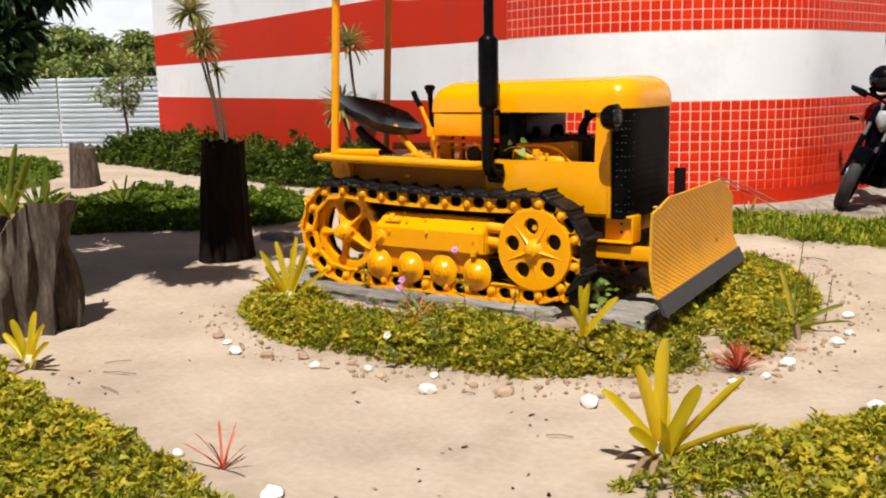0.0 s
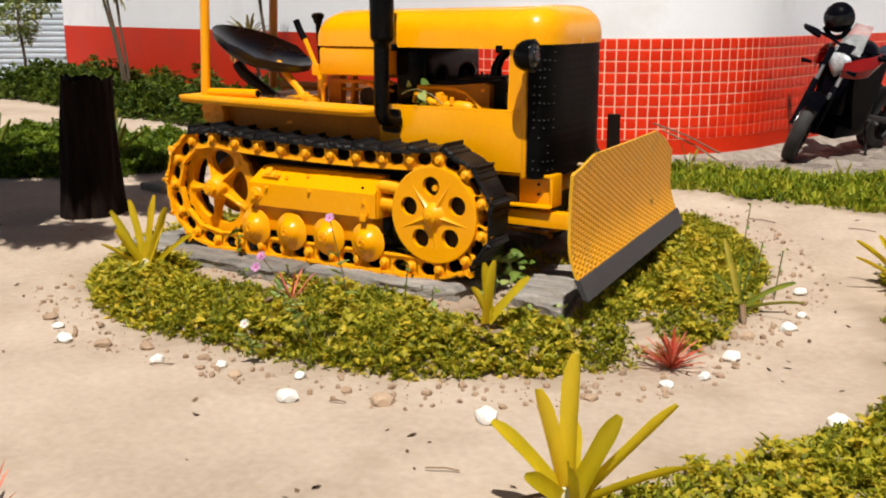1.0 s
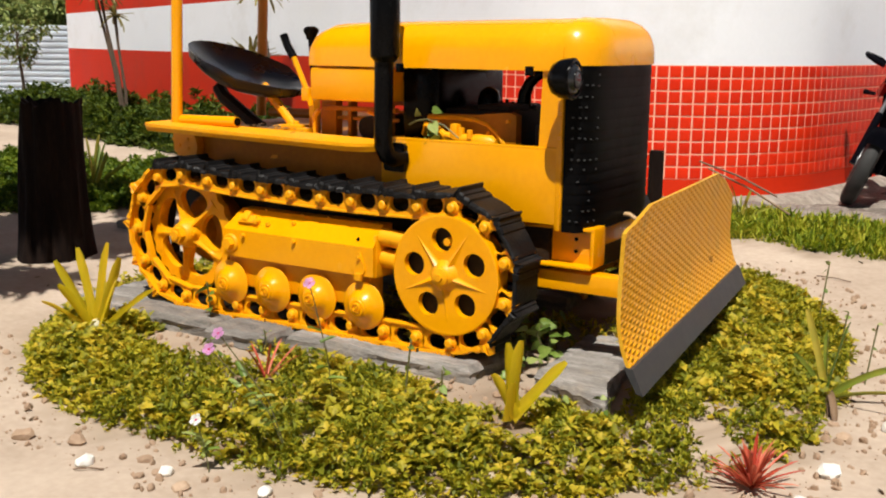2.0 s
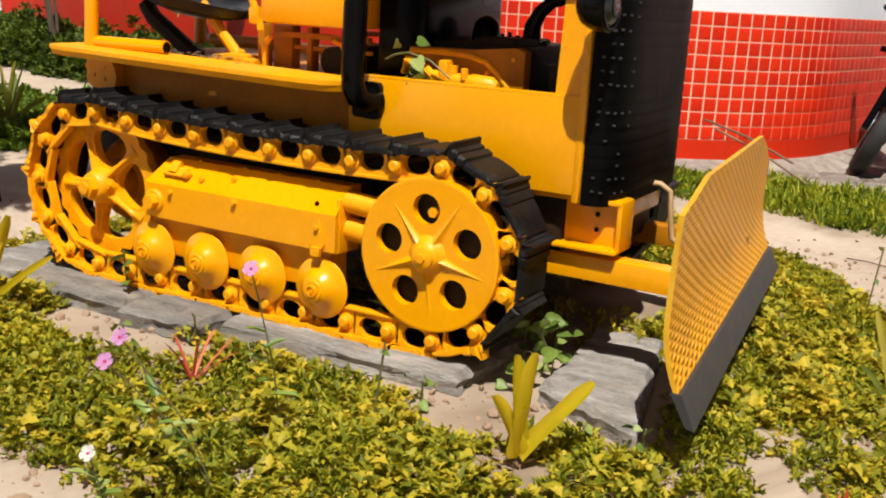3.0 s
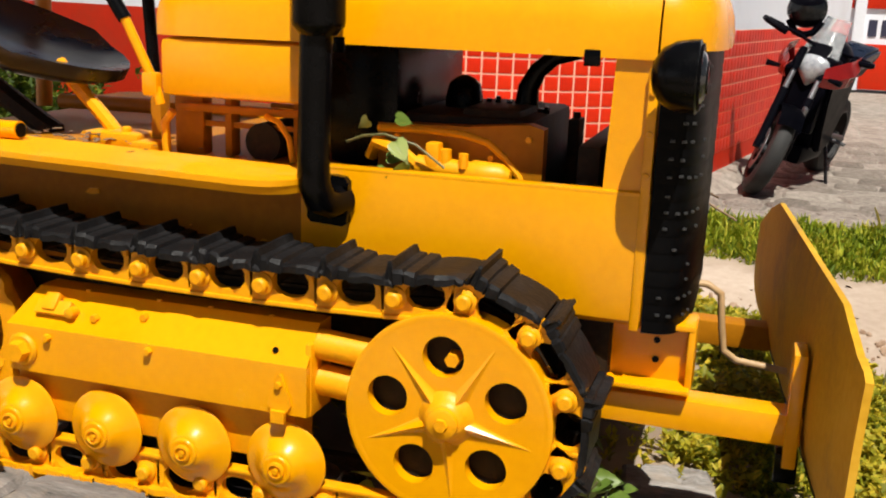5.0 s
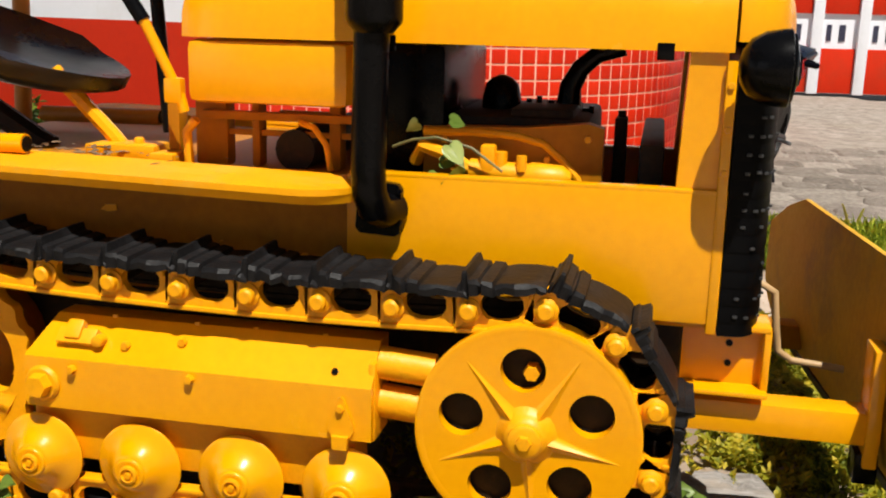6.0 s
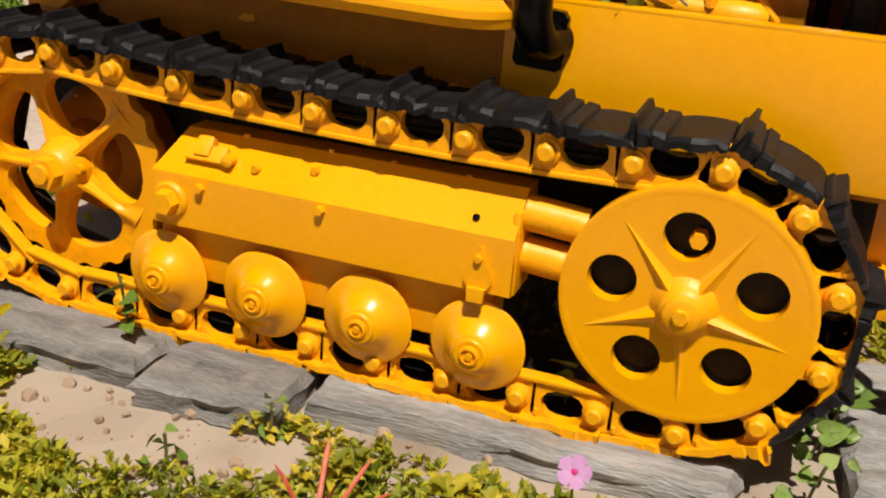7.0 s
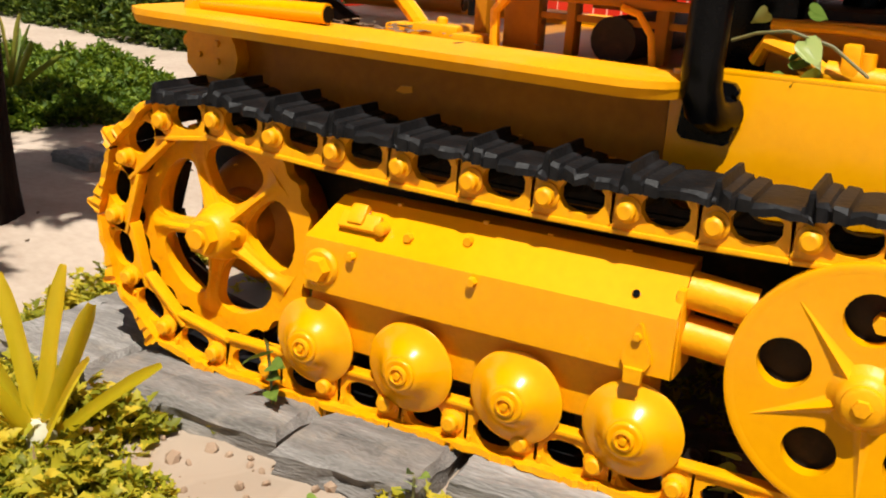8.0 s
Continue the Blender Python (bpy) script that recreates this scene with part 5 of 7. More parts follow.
LOBED = ([(0, 0), (0.28, 0.22), (0.36, 0.52), (0.58, 0.24), (0.72, 0.30), (1, 0), (0.72, -0.30), (0.58, -0.24), (0.36, -0.52), (0.28, -0.22), (0.55, 0)],
         [(10, i, (i + 1) % 10) for i in range(10)])


def leaf_field(name, pts, normals_up, size, mat, label, seed, fold=0.25, aspect=0.46, kind="stuff", category="plants", shape=POINTED):
    """Thousands of folded leaves in one mesh. pts: feet of the leaves; size: lengths; shape: outline along and across, and its triangles."""
    r = np.random.default_rng(seed)
    n = len(pts)
    yaw, pitch = r.uniform(0, 2 * np.pi, n), np.radians(r.uniform(*normals_up, n))
    d = np.stack([np.cos(yaw) * np.cos(pitch), np.sin(yaw) * np.cos(pitch), np.sin(pitch)], 1)
    side = np.stack([-np.sin(yaw), np.cos(yaw), np.zeros(n)], 1)
    roll = r.uniform(-0.5, 0.5, n)[:, None]
    up = np.cross(d, side)
    side = side * np.cos(roll) + up * np.sin(roll)
    up = np.cross(d, side)
    L = size[:, None]
    w = L * aspect * r.uniform(0.7, 1.2, n)[:, None]
    sag = np.array([0, 0, 1.0]) * L * r.uniform(0.0, 0.35, n)[:, None]
    v = np.stack([pts + d * L * a + side * w * c + up * (w * fold * abs(c) * 2 + L * 0.2 * a * (1 - a)) - sag * a * a for a, c in shape[0]], 1).reshape(-1, 3)
    i = np.arange(n)[:, None] * len(shape[0])
    f = np.concatenate([i + np.array([t]) for t in shape[1]], 1).reshape(-1, 3)
    me = bpy.data.meshes.new(name)
    me.vertices.add(len(v))
    me.vertices.foreach_set("co", v.ravel().astype(np.float32))
    me.loops.add(f.size)
    me.loops.foreach_set("vertex_index", f.ravel().astype(np.int32))
    me.polygons.add(len(f))
    me.polygons.foreach_set("loop_start", np.arange(0, f.size, 3, dtype=np.int32))
    me.update(calc_edges=True)
    me.validate()
    me.materials.append(mat)
    return tagged(new(name, me), label, category, kind=kind)


def scatter(mask, box2, n, seed, power=1.0):
    """Points in the plan where mask is above 0, thinner at the edge."""
    r = np.random.default_rng(seed)
    x, y = r.uniform(box2[0], box2[1], n), r.uniform(box2[2], box2[3], n)
    mm = mask(x, y)
    keep = (mm > 0) & (r.random(n) < np.clip(mm * 9 + 0.25, 0, 1))
    return x[keep], y[keep]


def cover(name, mask, box2, n, seed, height, size, mat, label, pitch=(5, 78), aspect=0.40, per=9, shape=POINTED):
    """Ground cover of sprigs: each rises to an uneven height and carries a loose rosette of leaves."""
    r = np.random.default_rng(seed + 500)
    x, y = scatter(mask, box2, n // per, seed)
    tuft = 0.45 + 0.55 * wob(x * 2.3, y * 2.3, 1.2, seed) + 0.5 * wob(x * 6.1, y * 6.1, 1.3, seed + 2) + 0.4 * r.random(len(x))
    h = height * np.clip(0.25 + 0.75 * tuft, 0.06, 1.6) * np.clip(mask(x, y) * 7 + 0.3, 0, 1)
    s = r.uniform(size[0], size[1], len(x))
    top = np.stack([x, y, ground_z(x, y) + h * r.random(len(x)) ** 0.5], 1)
    pts = np.repeat(top, per, 0)
    k = r.random(len(pts))[:, None]
    pts = pts + np.concatenate([r.normal(0, 0.006, (len(pts), 2)), -k * np.repeat(s, per)[:, None] * 0.7], 1)
    return leaf_field(name, pts, pitch, np.repeat(s, per) * r.uniform(0.65, 1.1, len(pts)), mat, label, seed, aspect=aspect, shape=shape)


def tractor_clear(x, y):
    """Off the slabs and out from under the hull."""
    d = np.maximum(np.abs(x + 3.35) - 1.06, np.abs(y - 6.19) - 0.84)
    under = np.maximum(np.abs(x + 3.5) - 1.25, np.abs(y - 6.19) - 0.845)
    plate = np.maximum(np.abs(x + 2.17 + 0.20 * (y - 5.85)) - 0.17, np.abs(y - 5.80) - 0.42)
    bare = 0.12 - np.hypot((x + 2.42) * 0.75, (y - 5.27)) + 0.05 * wob(x, y, 4)
    strip_ = np.minimum(0.10 - np.abs(y - 5.20) + 0.06 * wob(x, y, 4), np.minimum(x + 4.05, -3.30 - x) + 0.05 * wob(x, y, 5))
    return np.minimum(np.minimum(under, plate), np.minimum(-bare, -strip_))


def bed_mask(x, y):
    return np.minimum(bed_in(x, y) * 1.3, tractor_clear(x, y))


def ragged(mask, x0, x1, y0, y1):
    """The same planting, ending in an uneven edge."""
    return lambda x, y: np.minimum(mask(x, y), np.minimum(np.minimum(x - x0, x1 - x), np.minimum(y - y0, y1 - y)) - 0.2 + 0.25 * wob(x, y, 1.5))


def mottled(mask, f, seed, level, bare=()):
    """The part of a planting where its own uneven pattern runs above a level; bare: round gaps (x, y, radius)."""
    def where(x, y):
        m = np.minimum(mask(x, y), 0.35 * (wob(x + 0.31 * wob(x, y, 3.3, seed), y, f, seed) - level))
        for bx, by, br in bare:
            m = np.minimum(m, np.hypot(x - bx, y - by) - br + 0.05 * wob(x, y, 5.0, seed))
        return m
    return where


GAPS = [(-2.155, 5.05, 0.09), (-1.61, 5.43, 0.09), (-1.67, 5.70, 0.05), (-1.44, 5.90, 0.06)]
CREEP = "yellow-green lobed creeping groundcover "
cover("bed_groundcover", mottled(bed_mask, 1.0, 3.0, -2, GAPS), (-5.1, -1.0, 4.3, 8.2), 260000, 11, 0.07, (0.022, 0.046), leaf_fine, "fine dark-green creeping leaves round the tractor", (10, 80), 0.36)
cover("bed_groundcover", mottled(bed_mask, 1.6, 5.0, -0.42, GAPS), (-5.1, -1.0, 4.3, 8.2), 138000, 21, 0.095, (0.026, 0.054), leaf_bed, CREEP + "round the tractor", (0, 58), 0.74, 6, LOBED)
cover("lawn_groundcover", ragged(lawn_left, -7.3, 9, 0.6, 9), (-7.3, -2.0, 0.6, 3.8), 170000, 12, 0.07, (0.024, 0.05), leaf_fine, "fine dark-green creeping leaves beside the sandy path", (10, 80), 0.36)
cover("lawn_groundcover", mottled(ragged(lawn_left, -7.3, 9, 0.6, 9), 1.6, 2.0, -0.42), (-7.3, -2.0, 0.6, 3.8), 66000, 22, 0.095, (0.028, 0.056), leaf_bed, CREEP + "beside the sandy path", (0, 58), 0.74, 6, LOBED)
cover("lawn_groundcover", ragged(lawn_right, -9, 2.5, -9, 8.3), (-1.4, 2.5, 3.3, 8.3), 180000, 13, 0.065, (0.024, 0.05), leaf_fine, "fine green creeping leaves along the path", (10, 80), 0.36)
cover("lawn_groundcover", mottled(ragged(lawn_right, -9, 2.5, -9, 8.3), 1.6, 7.0, -0.42), (-1.4, 2.5, 3.3, 8.3), 76000, 23, 0.09, (0.028, 0.056), leaf_bed, CREEP + "along the path", (0, 58), 0.74, 6, LOBED)
cover("grass_strip", ragged(strip, -9, 2.8, 0, 20), (-3.6, 2.8, 7.6, 9.5), 210000, 14, 0.07, (0.045, 0.10), leaf_grass, "low grass strip along the paving", (35, 88), 0.14)
cover("dry_bits", mottled(bed_mask, 2.3, 9.0, 0.1), (-5.1, -1.0, 4.3, 8.2), 15000, 26, 0.05, (0.025, 0.05), dry_leaf, "withered brown leaves among the groundcover", (0, 50), 0.5, 4)
cover("low_planting", patch, (-10.6, -6.0, 6.3, 9.4), 230000, 15, 0.14, (0.035, 0.075), leaf_low, "low dark-green planting between sandy paths", (10, 70), 0.42)


def far_lawn(x, y):
    """The patch of green in front of the fence."""
    u, v = -0.8 * (x + 14.4) + 0.6 * (y - 9.6), 0.6 * (x + 14.4) + 0.8 * (y - 9.6)
    return 1 - (u / 2.7) ** 2 - (v / 0.86) ** 2 + 0.15 * wob(x, y, 1.2, 6.0)


cover("far_groundcover", far_lawn, (-17.4, -11.4, 7, 12.6), 60000, 18, 0.12, (0.06, 0.12), leaf_low, "olive-green low groundcover before the fence")


def hedge_mask(x, y):
    front, back = 9.88 - 0.282 * (x + 8.43), 10.22 - 0.448 * (x + 7.25)
    return np.minimum(np.minimum(y - front, back - y), np.minimum(x + 15.0, -6.1 - x)) + 0.1 * wob(x, y, 1.0, 5.0)


cover("hedge", hedge_mask, (-15.4, -5.9, 8.8, 14.2), 440000, 16, 0.47, (0.05, 0.11), leaf_hedge, "loose green hedge along the painted wall", (0, 70))


def weedy(x, y):
    """Sparse weeds left under and round the tractor."""
    return np.minimum(np.minimum(x + 4.6, -1.75 - x), np.minimum(y - 5.9, 6.5 - y)) - 0.05


cover("weeds", weedy, (-4.6, -1.7, 5.8, 6.6), 5000, 17, 0.07, (0.03, 0.06), leaf_bed, "sparse weeds under the tractor")


def strap_leaf(bm, length, width, lean, curl, yaw, z0=0.0, sweep=0.0, n=10, tip=0.4, twist=0.0):
    """A channelled strap leaf that rises and arches over."""
    x = z = 0.0
    a, rows_ = math.radians(90 - lean), []
    for k in range(n + 1):
        u = k / n
        w = width * (1.12 - 0.22 * math.sin(u * math.pi * 0.8)) * (1 if u < 0.8 else max(tip, 1 - ((u - 0.8) / 0.2) ** 2.4))
        nx, nz = -math.sin(a), math.cos(a)
        row = []
        for q, lift in ((-1, 1), (-0.55, 0.25), (0, 0), (0.55, 0.25), (1, 1)):
            ct, sn = math.cos(twist), math.sin(twist)
            across, out = q * w * 0.5 * ct - lift * w * 0.28 * sn, q * w * 0.5 * sn + lift * w * 0.28 * ct
            px, py, pz = x + nx * out, across + sweep * u * u, z + nz * out
            row.append(Vector((px * math.cos(yaw) - py * math.sin(yaw), px * math.sin(yaw) + py * math.cos(yaw), pz + z0)))
        rows_.append(row)
        a -= math.radians(curl) / n
        x, z = x + length / n * math.cos(a), z + length / n * math.sin(a)
    front = [[bm.verts.new(p) for p in r] for r in rows_]
    for p, q in zip(front, front[1:]):
        for j in range(4):
            bm.faces.new((p[j], p[j + 1], q[j + 1], q[j]))


def bromeliad(at, leaves, scale, seed, mat, label, base=True, dead=2, turn=0.0, name="bromeliad"):
    """leaves: (yaw, lean, length, width, curl) in degrees and metres."""
    b = thing(name, (0, 0, 0), label, "bromeliad", "bromeliads")
    r = random.Random(seed)
    for yaw, lean, length, width, curl in leaves:
        bm = bmesh.new()
        strap_leaf(bm, length * scale, width * scale, lean, curl, radians(yaw + turn), 0.01 * scale, r.uniform(-0.02, 0.02), twist=r.choice((-1, 1)) * radians(r.uniform(35, 70)))
        part("leaf", bm, mat, b, sharp=80)
    for k in range(dead):
        bm = bmesh.new()
        strap_leaf(bm, 0.24 * scale, 0.03 * scale, 62 + 10 * k, 75, r.uniform(0, 6.28), 0.04 * scale)
        part("dead_leaf", bm, dry_leaf, b, "withered brown leaf", sharp=80)
    if base:
        bm = bmesh.new()
        lathe(bm, [(-0.03, 0.022 * scale), (0.02 * scale, 0.030 * scale), (0.06 * scale, 0.034 * scale), (0.09 * scale, 0.02 * scale)], (0, 0, 0), "z", 14)
        part("base", bm, brom_base, b, "pale sheathed base")
    b.location = at
    return b


def gz(x, y):
    return float(ground_z(x, y))


near = [(120, 3, 0.47, 0.072, 2), (213, 13, 0.39, 0.062, 3), (212, 28, 0.36, 0.055, 20), (33, 22, 0.33, 0.062, 4), (34, 42, 0.44, 0.055, 4), (30, 58, 0.36, 0.045, 16), (120, 16, 0.26, 0.062, 8),
        (-60, 22, 0.22, 0.066, 10), (250, 36, 0.24, 0.058, 20)]
bromeliad((-1.25, 3.91, gz(-1.25, 3.91)), near, 1.0, 1, brom_leaf, "large yellow-green bromeliad at the lawn's edge", dead=4)
sec = [(180, 38, 0.36, 0.04, 22), (200, 16, 0.38, 0.045, 10), (60, 6, 0.42, 0.046, 6), (10, 22, 0.40, 0.045, 14), (-10, 42, 0.40, 0.042, 20), (120, 30, 0.34, 0.04, 20), (250, 30, 0.32, 0.042, 24), (300, 40, 0.34, 0.04, 24),
       (215, 52, 0.34, 0.032, 14), (30, 52, 0.36, 0.032, 16), (205, 26, 0.33, 0.038, 8)]
fan = [(170, 10, 0.40, 0.042, 6), (200, 24, 0.38, 0.04, 10), (60, 6, 0.42, 0.042, 6), (10, 18, 0.40, 0.042, 8), (-15, 34, 0.40, 0.04, 10), (120, 18, 0.36, 0.038, 10), (250, 24, 0.30, 0.04, 12),
       (215, 44, 0.28, 0.034, 18), (30, 42, 0.34, 0.034, 14)]
bromeliad((-4.20, 5.07, gz(-4.20, 5.07) - 0.01), fan, 1.0, 2, brom_leaf, "yellow bromeliad growing beside the track", dead=2)
third = [(209, 9, 0.25, 0.050, -6), (35, 4, 0.26, 0.052, 3), (29, 38, 0.25, 0.044, 6), (205, 20, 0.16, 0.05, 12), (300, 10, 0.14, 0.054, 8)]
bromeliad((-2.155, 5.09, gz(-2.155, 5.09) + 0.02), third, 1.05, 3, brom_leaf, "small yellow-green bromeliad in front of the stone slab", dead=0, base=False)
thin = [(170, 12, 0.36, 0.03, 10), (40, 8, 0.32, 0.03, 10), (10, 40, 0.30, 0.028, 30), (-15, 62, 0.34, 0.022, 20), (230, 28, 0.26, 0.028, 20), (110, 20, 0.28, 0.03, 16)]
bromeliad((-1.39, 6.25, gz(-1.39, 6.25) - 0.01), thin, 1.0, 4, brom_green, "slender bromeliad at the bed's edge", dead=2, base=False)
bromeliad((-0.73, 6.96, gz(-0.73, 6.96) - 0.01), sec, 0.95, 5, brom_leaf, "yellow bromeliad in the far lawn", dead=2)
bromeliad((-4.57, 3.48, gz(-4.57, 3.48) - 0.01), [(a, l, s * 0.8, w * 1.2, c) for a, l, s, w, c in sec[:6]], 0.9, 6, brom_leaf, "yellow-green bromeliad at the lawn's corner", dead=3)
bromeliad((-7.36, 7.62, gz(-7.36, 7.62) + 0.04), fan, 1.1, 8, brom_green, "tall green bromeliad in the low planting", dead=2, base=False)
bromeliad((-9.18, 7.75, gz(-9.18, 7.75) + 0.06), sec, 0.9, 9, brom_green, "green bromeliad in the low planting", dead=1, base=False)
bromeliad((-1.42, 9.02, 0.19), thin, 0.6, 10, brom_green, "thin bromeliad at the paving's edge", dead=0, base=False)
bromeliad((-2.5, 8.89, gz(-2.5, 8.89) - 0.01), thin, 0.75, 12, brom_green, "thin bromeliad in the grass strip", dead=2, base=False)


def red_spike(at, n, length, lean, seed, label, width=0.011):
    p = thing("red_spiky_plant", (0, 0, 0), label, "plant", "red spiky plants")
    r = random.Random(seed)
    for k in range(n):
        bm = bmesh.new()
        strap_leaf(bm, length * r.uniform(0.7, 1.1), width, r.uniform(*lean), r.uniform(5, 30), 2 * math.pi * (k + r.random() * 0.6) / n, 0.0, 0, 7, 0.06)
        part("leaf", bm, red_leaf, p, sharp=80)
    p.location = at


red_spike((-2.68, 3.04, gz(-2.68, 3.04)), 8, 0.21, (15, 55), 3, "small red spiky plant on the sand")
red_spike((-1.41, 5.28, gz(-1.41, 5.28)), 60, 0.17, (5, 62), 4, "dense red spiky plant at the bed's edge")
red_spike((-3.19, 5.03, gz(-3.19, 5.03)), 7, 0.19, (12, 45), 5, "red spiky plant beside the stone slabs")


def flower(at, heads, seed, mat, label):
    """Thin stems with leaves and five-petalled heads. heads: offsets."""
    p = thing("flowering_plant", (0, 0, 0), label, "flower", "flowering plants")
    r = random.Random(seed)
    for hx, hy, hz in heads:
        bm = bmesh.new()
        pipe(bm, [(0, 0, -0.02), (hx * 0.3, hy * 0.3, hz * 0.45), (hx * 0.8, hy * 0.8, hz * 0.85), (hx, hy, hz)], 0.002, 6)
        part("stem", bm, stem_mat, p)
        for k in range(5):
            u = 0.3 + 0.09 * k
            bm = bmesh.new()
            strap_leaf(bm, r.uniform(0.04, 0.065), 0.024, r.uniform(40, 75), 20, r.uniform(0, 6.28), 0, 0, 4)
            bmesh.ops.translate(bm, verts=bm.verts, vec=(hx * u, hy * u, hz * u))
            part("leaf", bm, green_leaf, p, sharp=80)
        face = Vector((0.15, -0.75, 0.6)).normalized().to_track_quat("Z", "Y").to_matrix().to_4x4()
        for k in range(5):
            bm = bmesh.new()
            a = 2 * math.pi * k / 5
            pts = [(0, 0), (0.009, 0.007), (0.017, 0.0095), (0.021, 0.0), (0.017, -0.0095), (0.009, -0.007)]
            vs = [bm.verts.new((u * math.cos(a) - v * math.sin(a), u * math.sin(a) + v * math.cos(a), 0.002 * (k % 2) + 0.15 * u)) for u, v in pts]
            bm.faces.new(vs)
            bmesh.ops.solidify(bm, geom=list(bm.faces), thickness=0.001)
            bmesh.ops.transform(bm, matrix=Matrix.Translation((hx, hy, hz)) @ face, verts=bm.verts)
            part("petal", bm, mat, p, sharp=80)
        bm = bmesh.new()
        bmesh.ops.create_icosphere(bm, subdivisions=1, radius=0.005)
        bmesh.ops.transform(bm, matrix=Matrix.Translation((hx, hy, hz)) @ face, verts=bm.verts)
        part("eye", bm, petal_eye, p)
    p.location = at


def blooms(x, y, tops, seed, mat, label):
    """A flowering plant rooted at x, y with its heads at the given places."""
    z = gz(x, y)
    flower((x, y, z), [(a - x, b - y, c - z) for a, b, c in tops], seed, mat, label)


blooms(-2.70, 4.60, [(-2.84, 4.44, 0.472), (-2.80, 4.36, 0.449)], 1, petal_pink, "pink periwinkle with thin stems in the bed")
blooms(-2.72, 4.86, [(-2.70, 4.71, 0.596)], 2, petal_pink, "pink periwinkle beside the stone slab")
blooms(-2.91, 4.45, [(-2.92, 4.41, 0.184)], 3, petal_white, "small white flower at the bed's edge")


def broad_leaf(bm, m, s):
    """A heart-shaped leaf, folded a little along its rib; s: its length."""
    out = [(0, 0), (-0.08, 0.16), (0.02, 0.32), (0.2, 0.38), (0.45, 0.32), (0.72, 0.16), (1.0, 0)]
    mid = [bm.verts.new(m @ Vector((s * u, 0, -0.03 * s * math.sin(u * 3)))) for u in (0.12, 0.35, 0.6, 0.85)]
    for sg in (1, -1):
        e = [bm.verts.new(m @ Vector((s * u, sg * s * v, 0.25 * s * v - 0.12 * s * u * u))) for u, v in out]
        loop = [e[0]] + e[1:] + mid[::-1]
        bm.faces.new(loop if sg == 1 else loop[::-1])


def sprig(at, pts, leaves, seed, label, size=0.06, name="weed"):
    """A weed: bent stem with broad leaves at the given marks."""
    p = thing(name, (0, 0, 0), label, "weed", "weeds")
    r = random.Random(seed)
    bm = bmesh.new()
    pipe(bm, pts, 0.0035, 6)
    part("stem", bm, stem_mat, p)
    for x, y, z in leaves:
        bm = bmesh.new()
        s = size * r.uniform(0.7, 1.15)
        broad_leaf(bm, pose(x, y, z, r.uniform(20, 75), r.uniform(-35, 50), r.choice((0, 180)) + r.uniform(-50, 50)), s)
        bmesh.ops.solidify(bm, geom=list(bm.faces), thickness=0.0012)
        part("leaf", bm, green_leaf, p, sharp=80)
    p.location = at


sprig((-2.90, 5.80, 0.965), [(-0.14, -0.02, 0.055), (-0.09, -0.04, 0.075), (-0.03, -0.055, 0.085), (0.05, -0.055, 0.065), (0.12, -0.05, 0.015)],
      [(-0.075, -0.05, 0.115), (-0.055, -0.05, -0.01), (-0.02, -0.06, 0.03), (0.0, -0.06, 0.125), (0.015, -0.05, 0.04), (0.035, -0.06, 0.005), (0.07, -0.06, -0.005), (0.0, -0.06, 0.07)], 1, "green climbing sprig over the engine", 0.058)
sprig((-2.38, 5.72, 0.10), [(0, 0, -0.02), (0.02, 0, 0.08), (0.0, -0.02, 0.14), (0.02, -0.02, 0.18)],
      [(0.01, -0.01, z) for z in (0.06, 0.1, 0.13, 0.15, 0.16, 0.18)] + [(0.05, 0, 0.14), (-0.05, 0, 0.15), (0.03, -0.02, 0.17)], 2, "pale-leaved weed in front of the track", 0.065)
sprig((-2.88, 5.56, 0.14), [(0, 0, 0), (0.0, 0.01, 0.06), (-0.01, 0.01, 0.12)], [(0.01, 0.0, z) for z in (0.05, 0.08, 0.10, 0.12)] + [(0.05, 0.0, 0.11), (-0.04, 0, 0.08)], 3, "broad-leaved weed between roller and idler", 0.055)
sprig((-3.86, 5.42, 0.15), [(0, 0, 0), (0.0, -0.01, 0.08), (-0.01, -0.01, 0.15)], [(0, -0.01, z) for z in (0.04, 0.08, 0.1, 0.13, 0.15)], 4, "small weed beside the track roller", 0.065)
for i, (x, y) in enumerate(((-3.43, 5.29), (-2.55, 5.26), (-3.55, 5.10), (-1.92, 5.32), (-2.05, 5.24))):
    r = random.Random(i)
    sprig((x, y, gz(x, y)), [(0, 0, -0.02), (0.01, 0, 0.05), (0.015, -0.01, 0.10)], [(r.uniform(-0.03, 0.03), r.uniform(-0.03, 0.03), z) for z in (0.02, 0.04, 0.06, 0.08, 0.1, 0.1)], 20 + i, "small green weed in a gap of the slabs", 0.034)
for i, (x, y, h) in enumerate(((-1.60, 7.05, 0.30), (-1.45, 6.75, 0.22), (-1.30, 6.55, 0.26), (-2.60, 5.10, 0.25))):
    sprig((x, y, gz(x, y)), [(0, 0, -0.02), (0.015, 0, h * 0.5), (0.03, 0, h)], [(0.03, 0, h), (0.02, 0, h * 0.9), (0.02, 0, h * 0.6)], 40 + i, "thin seeding weed in the bed", 0.028)

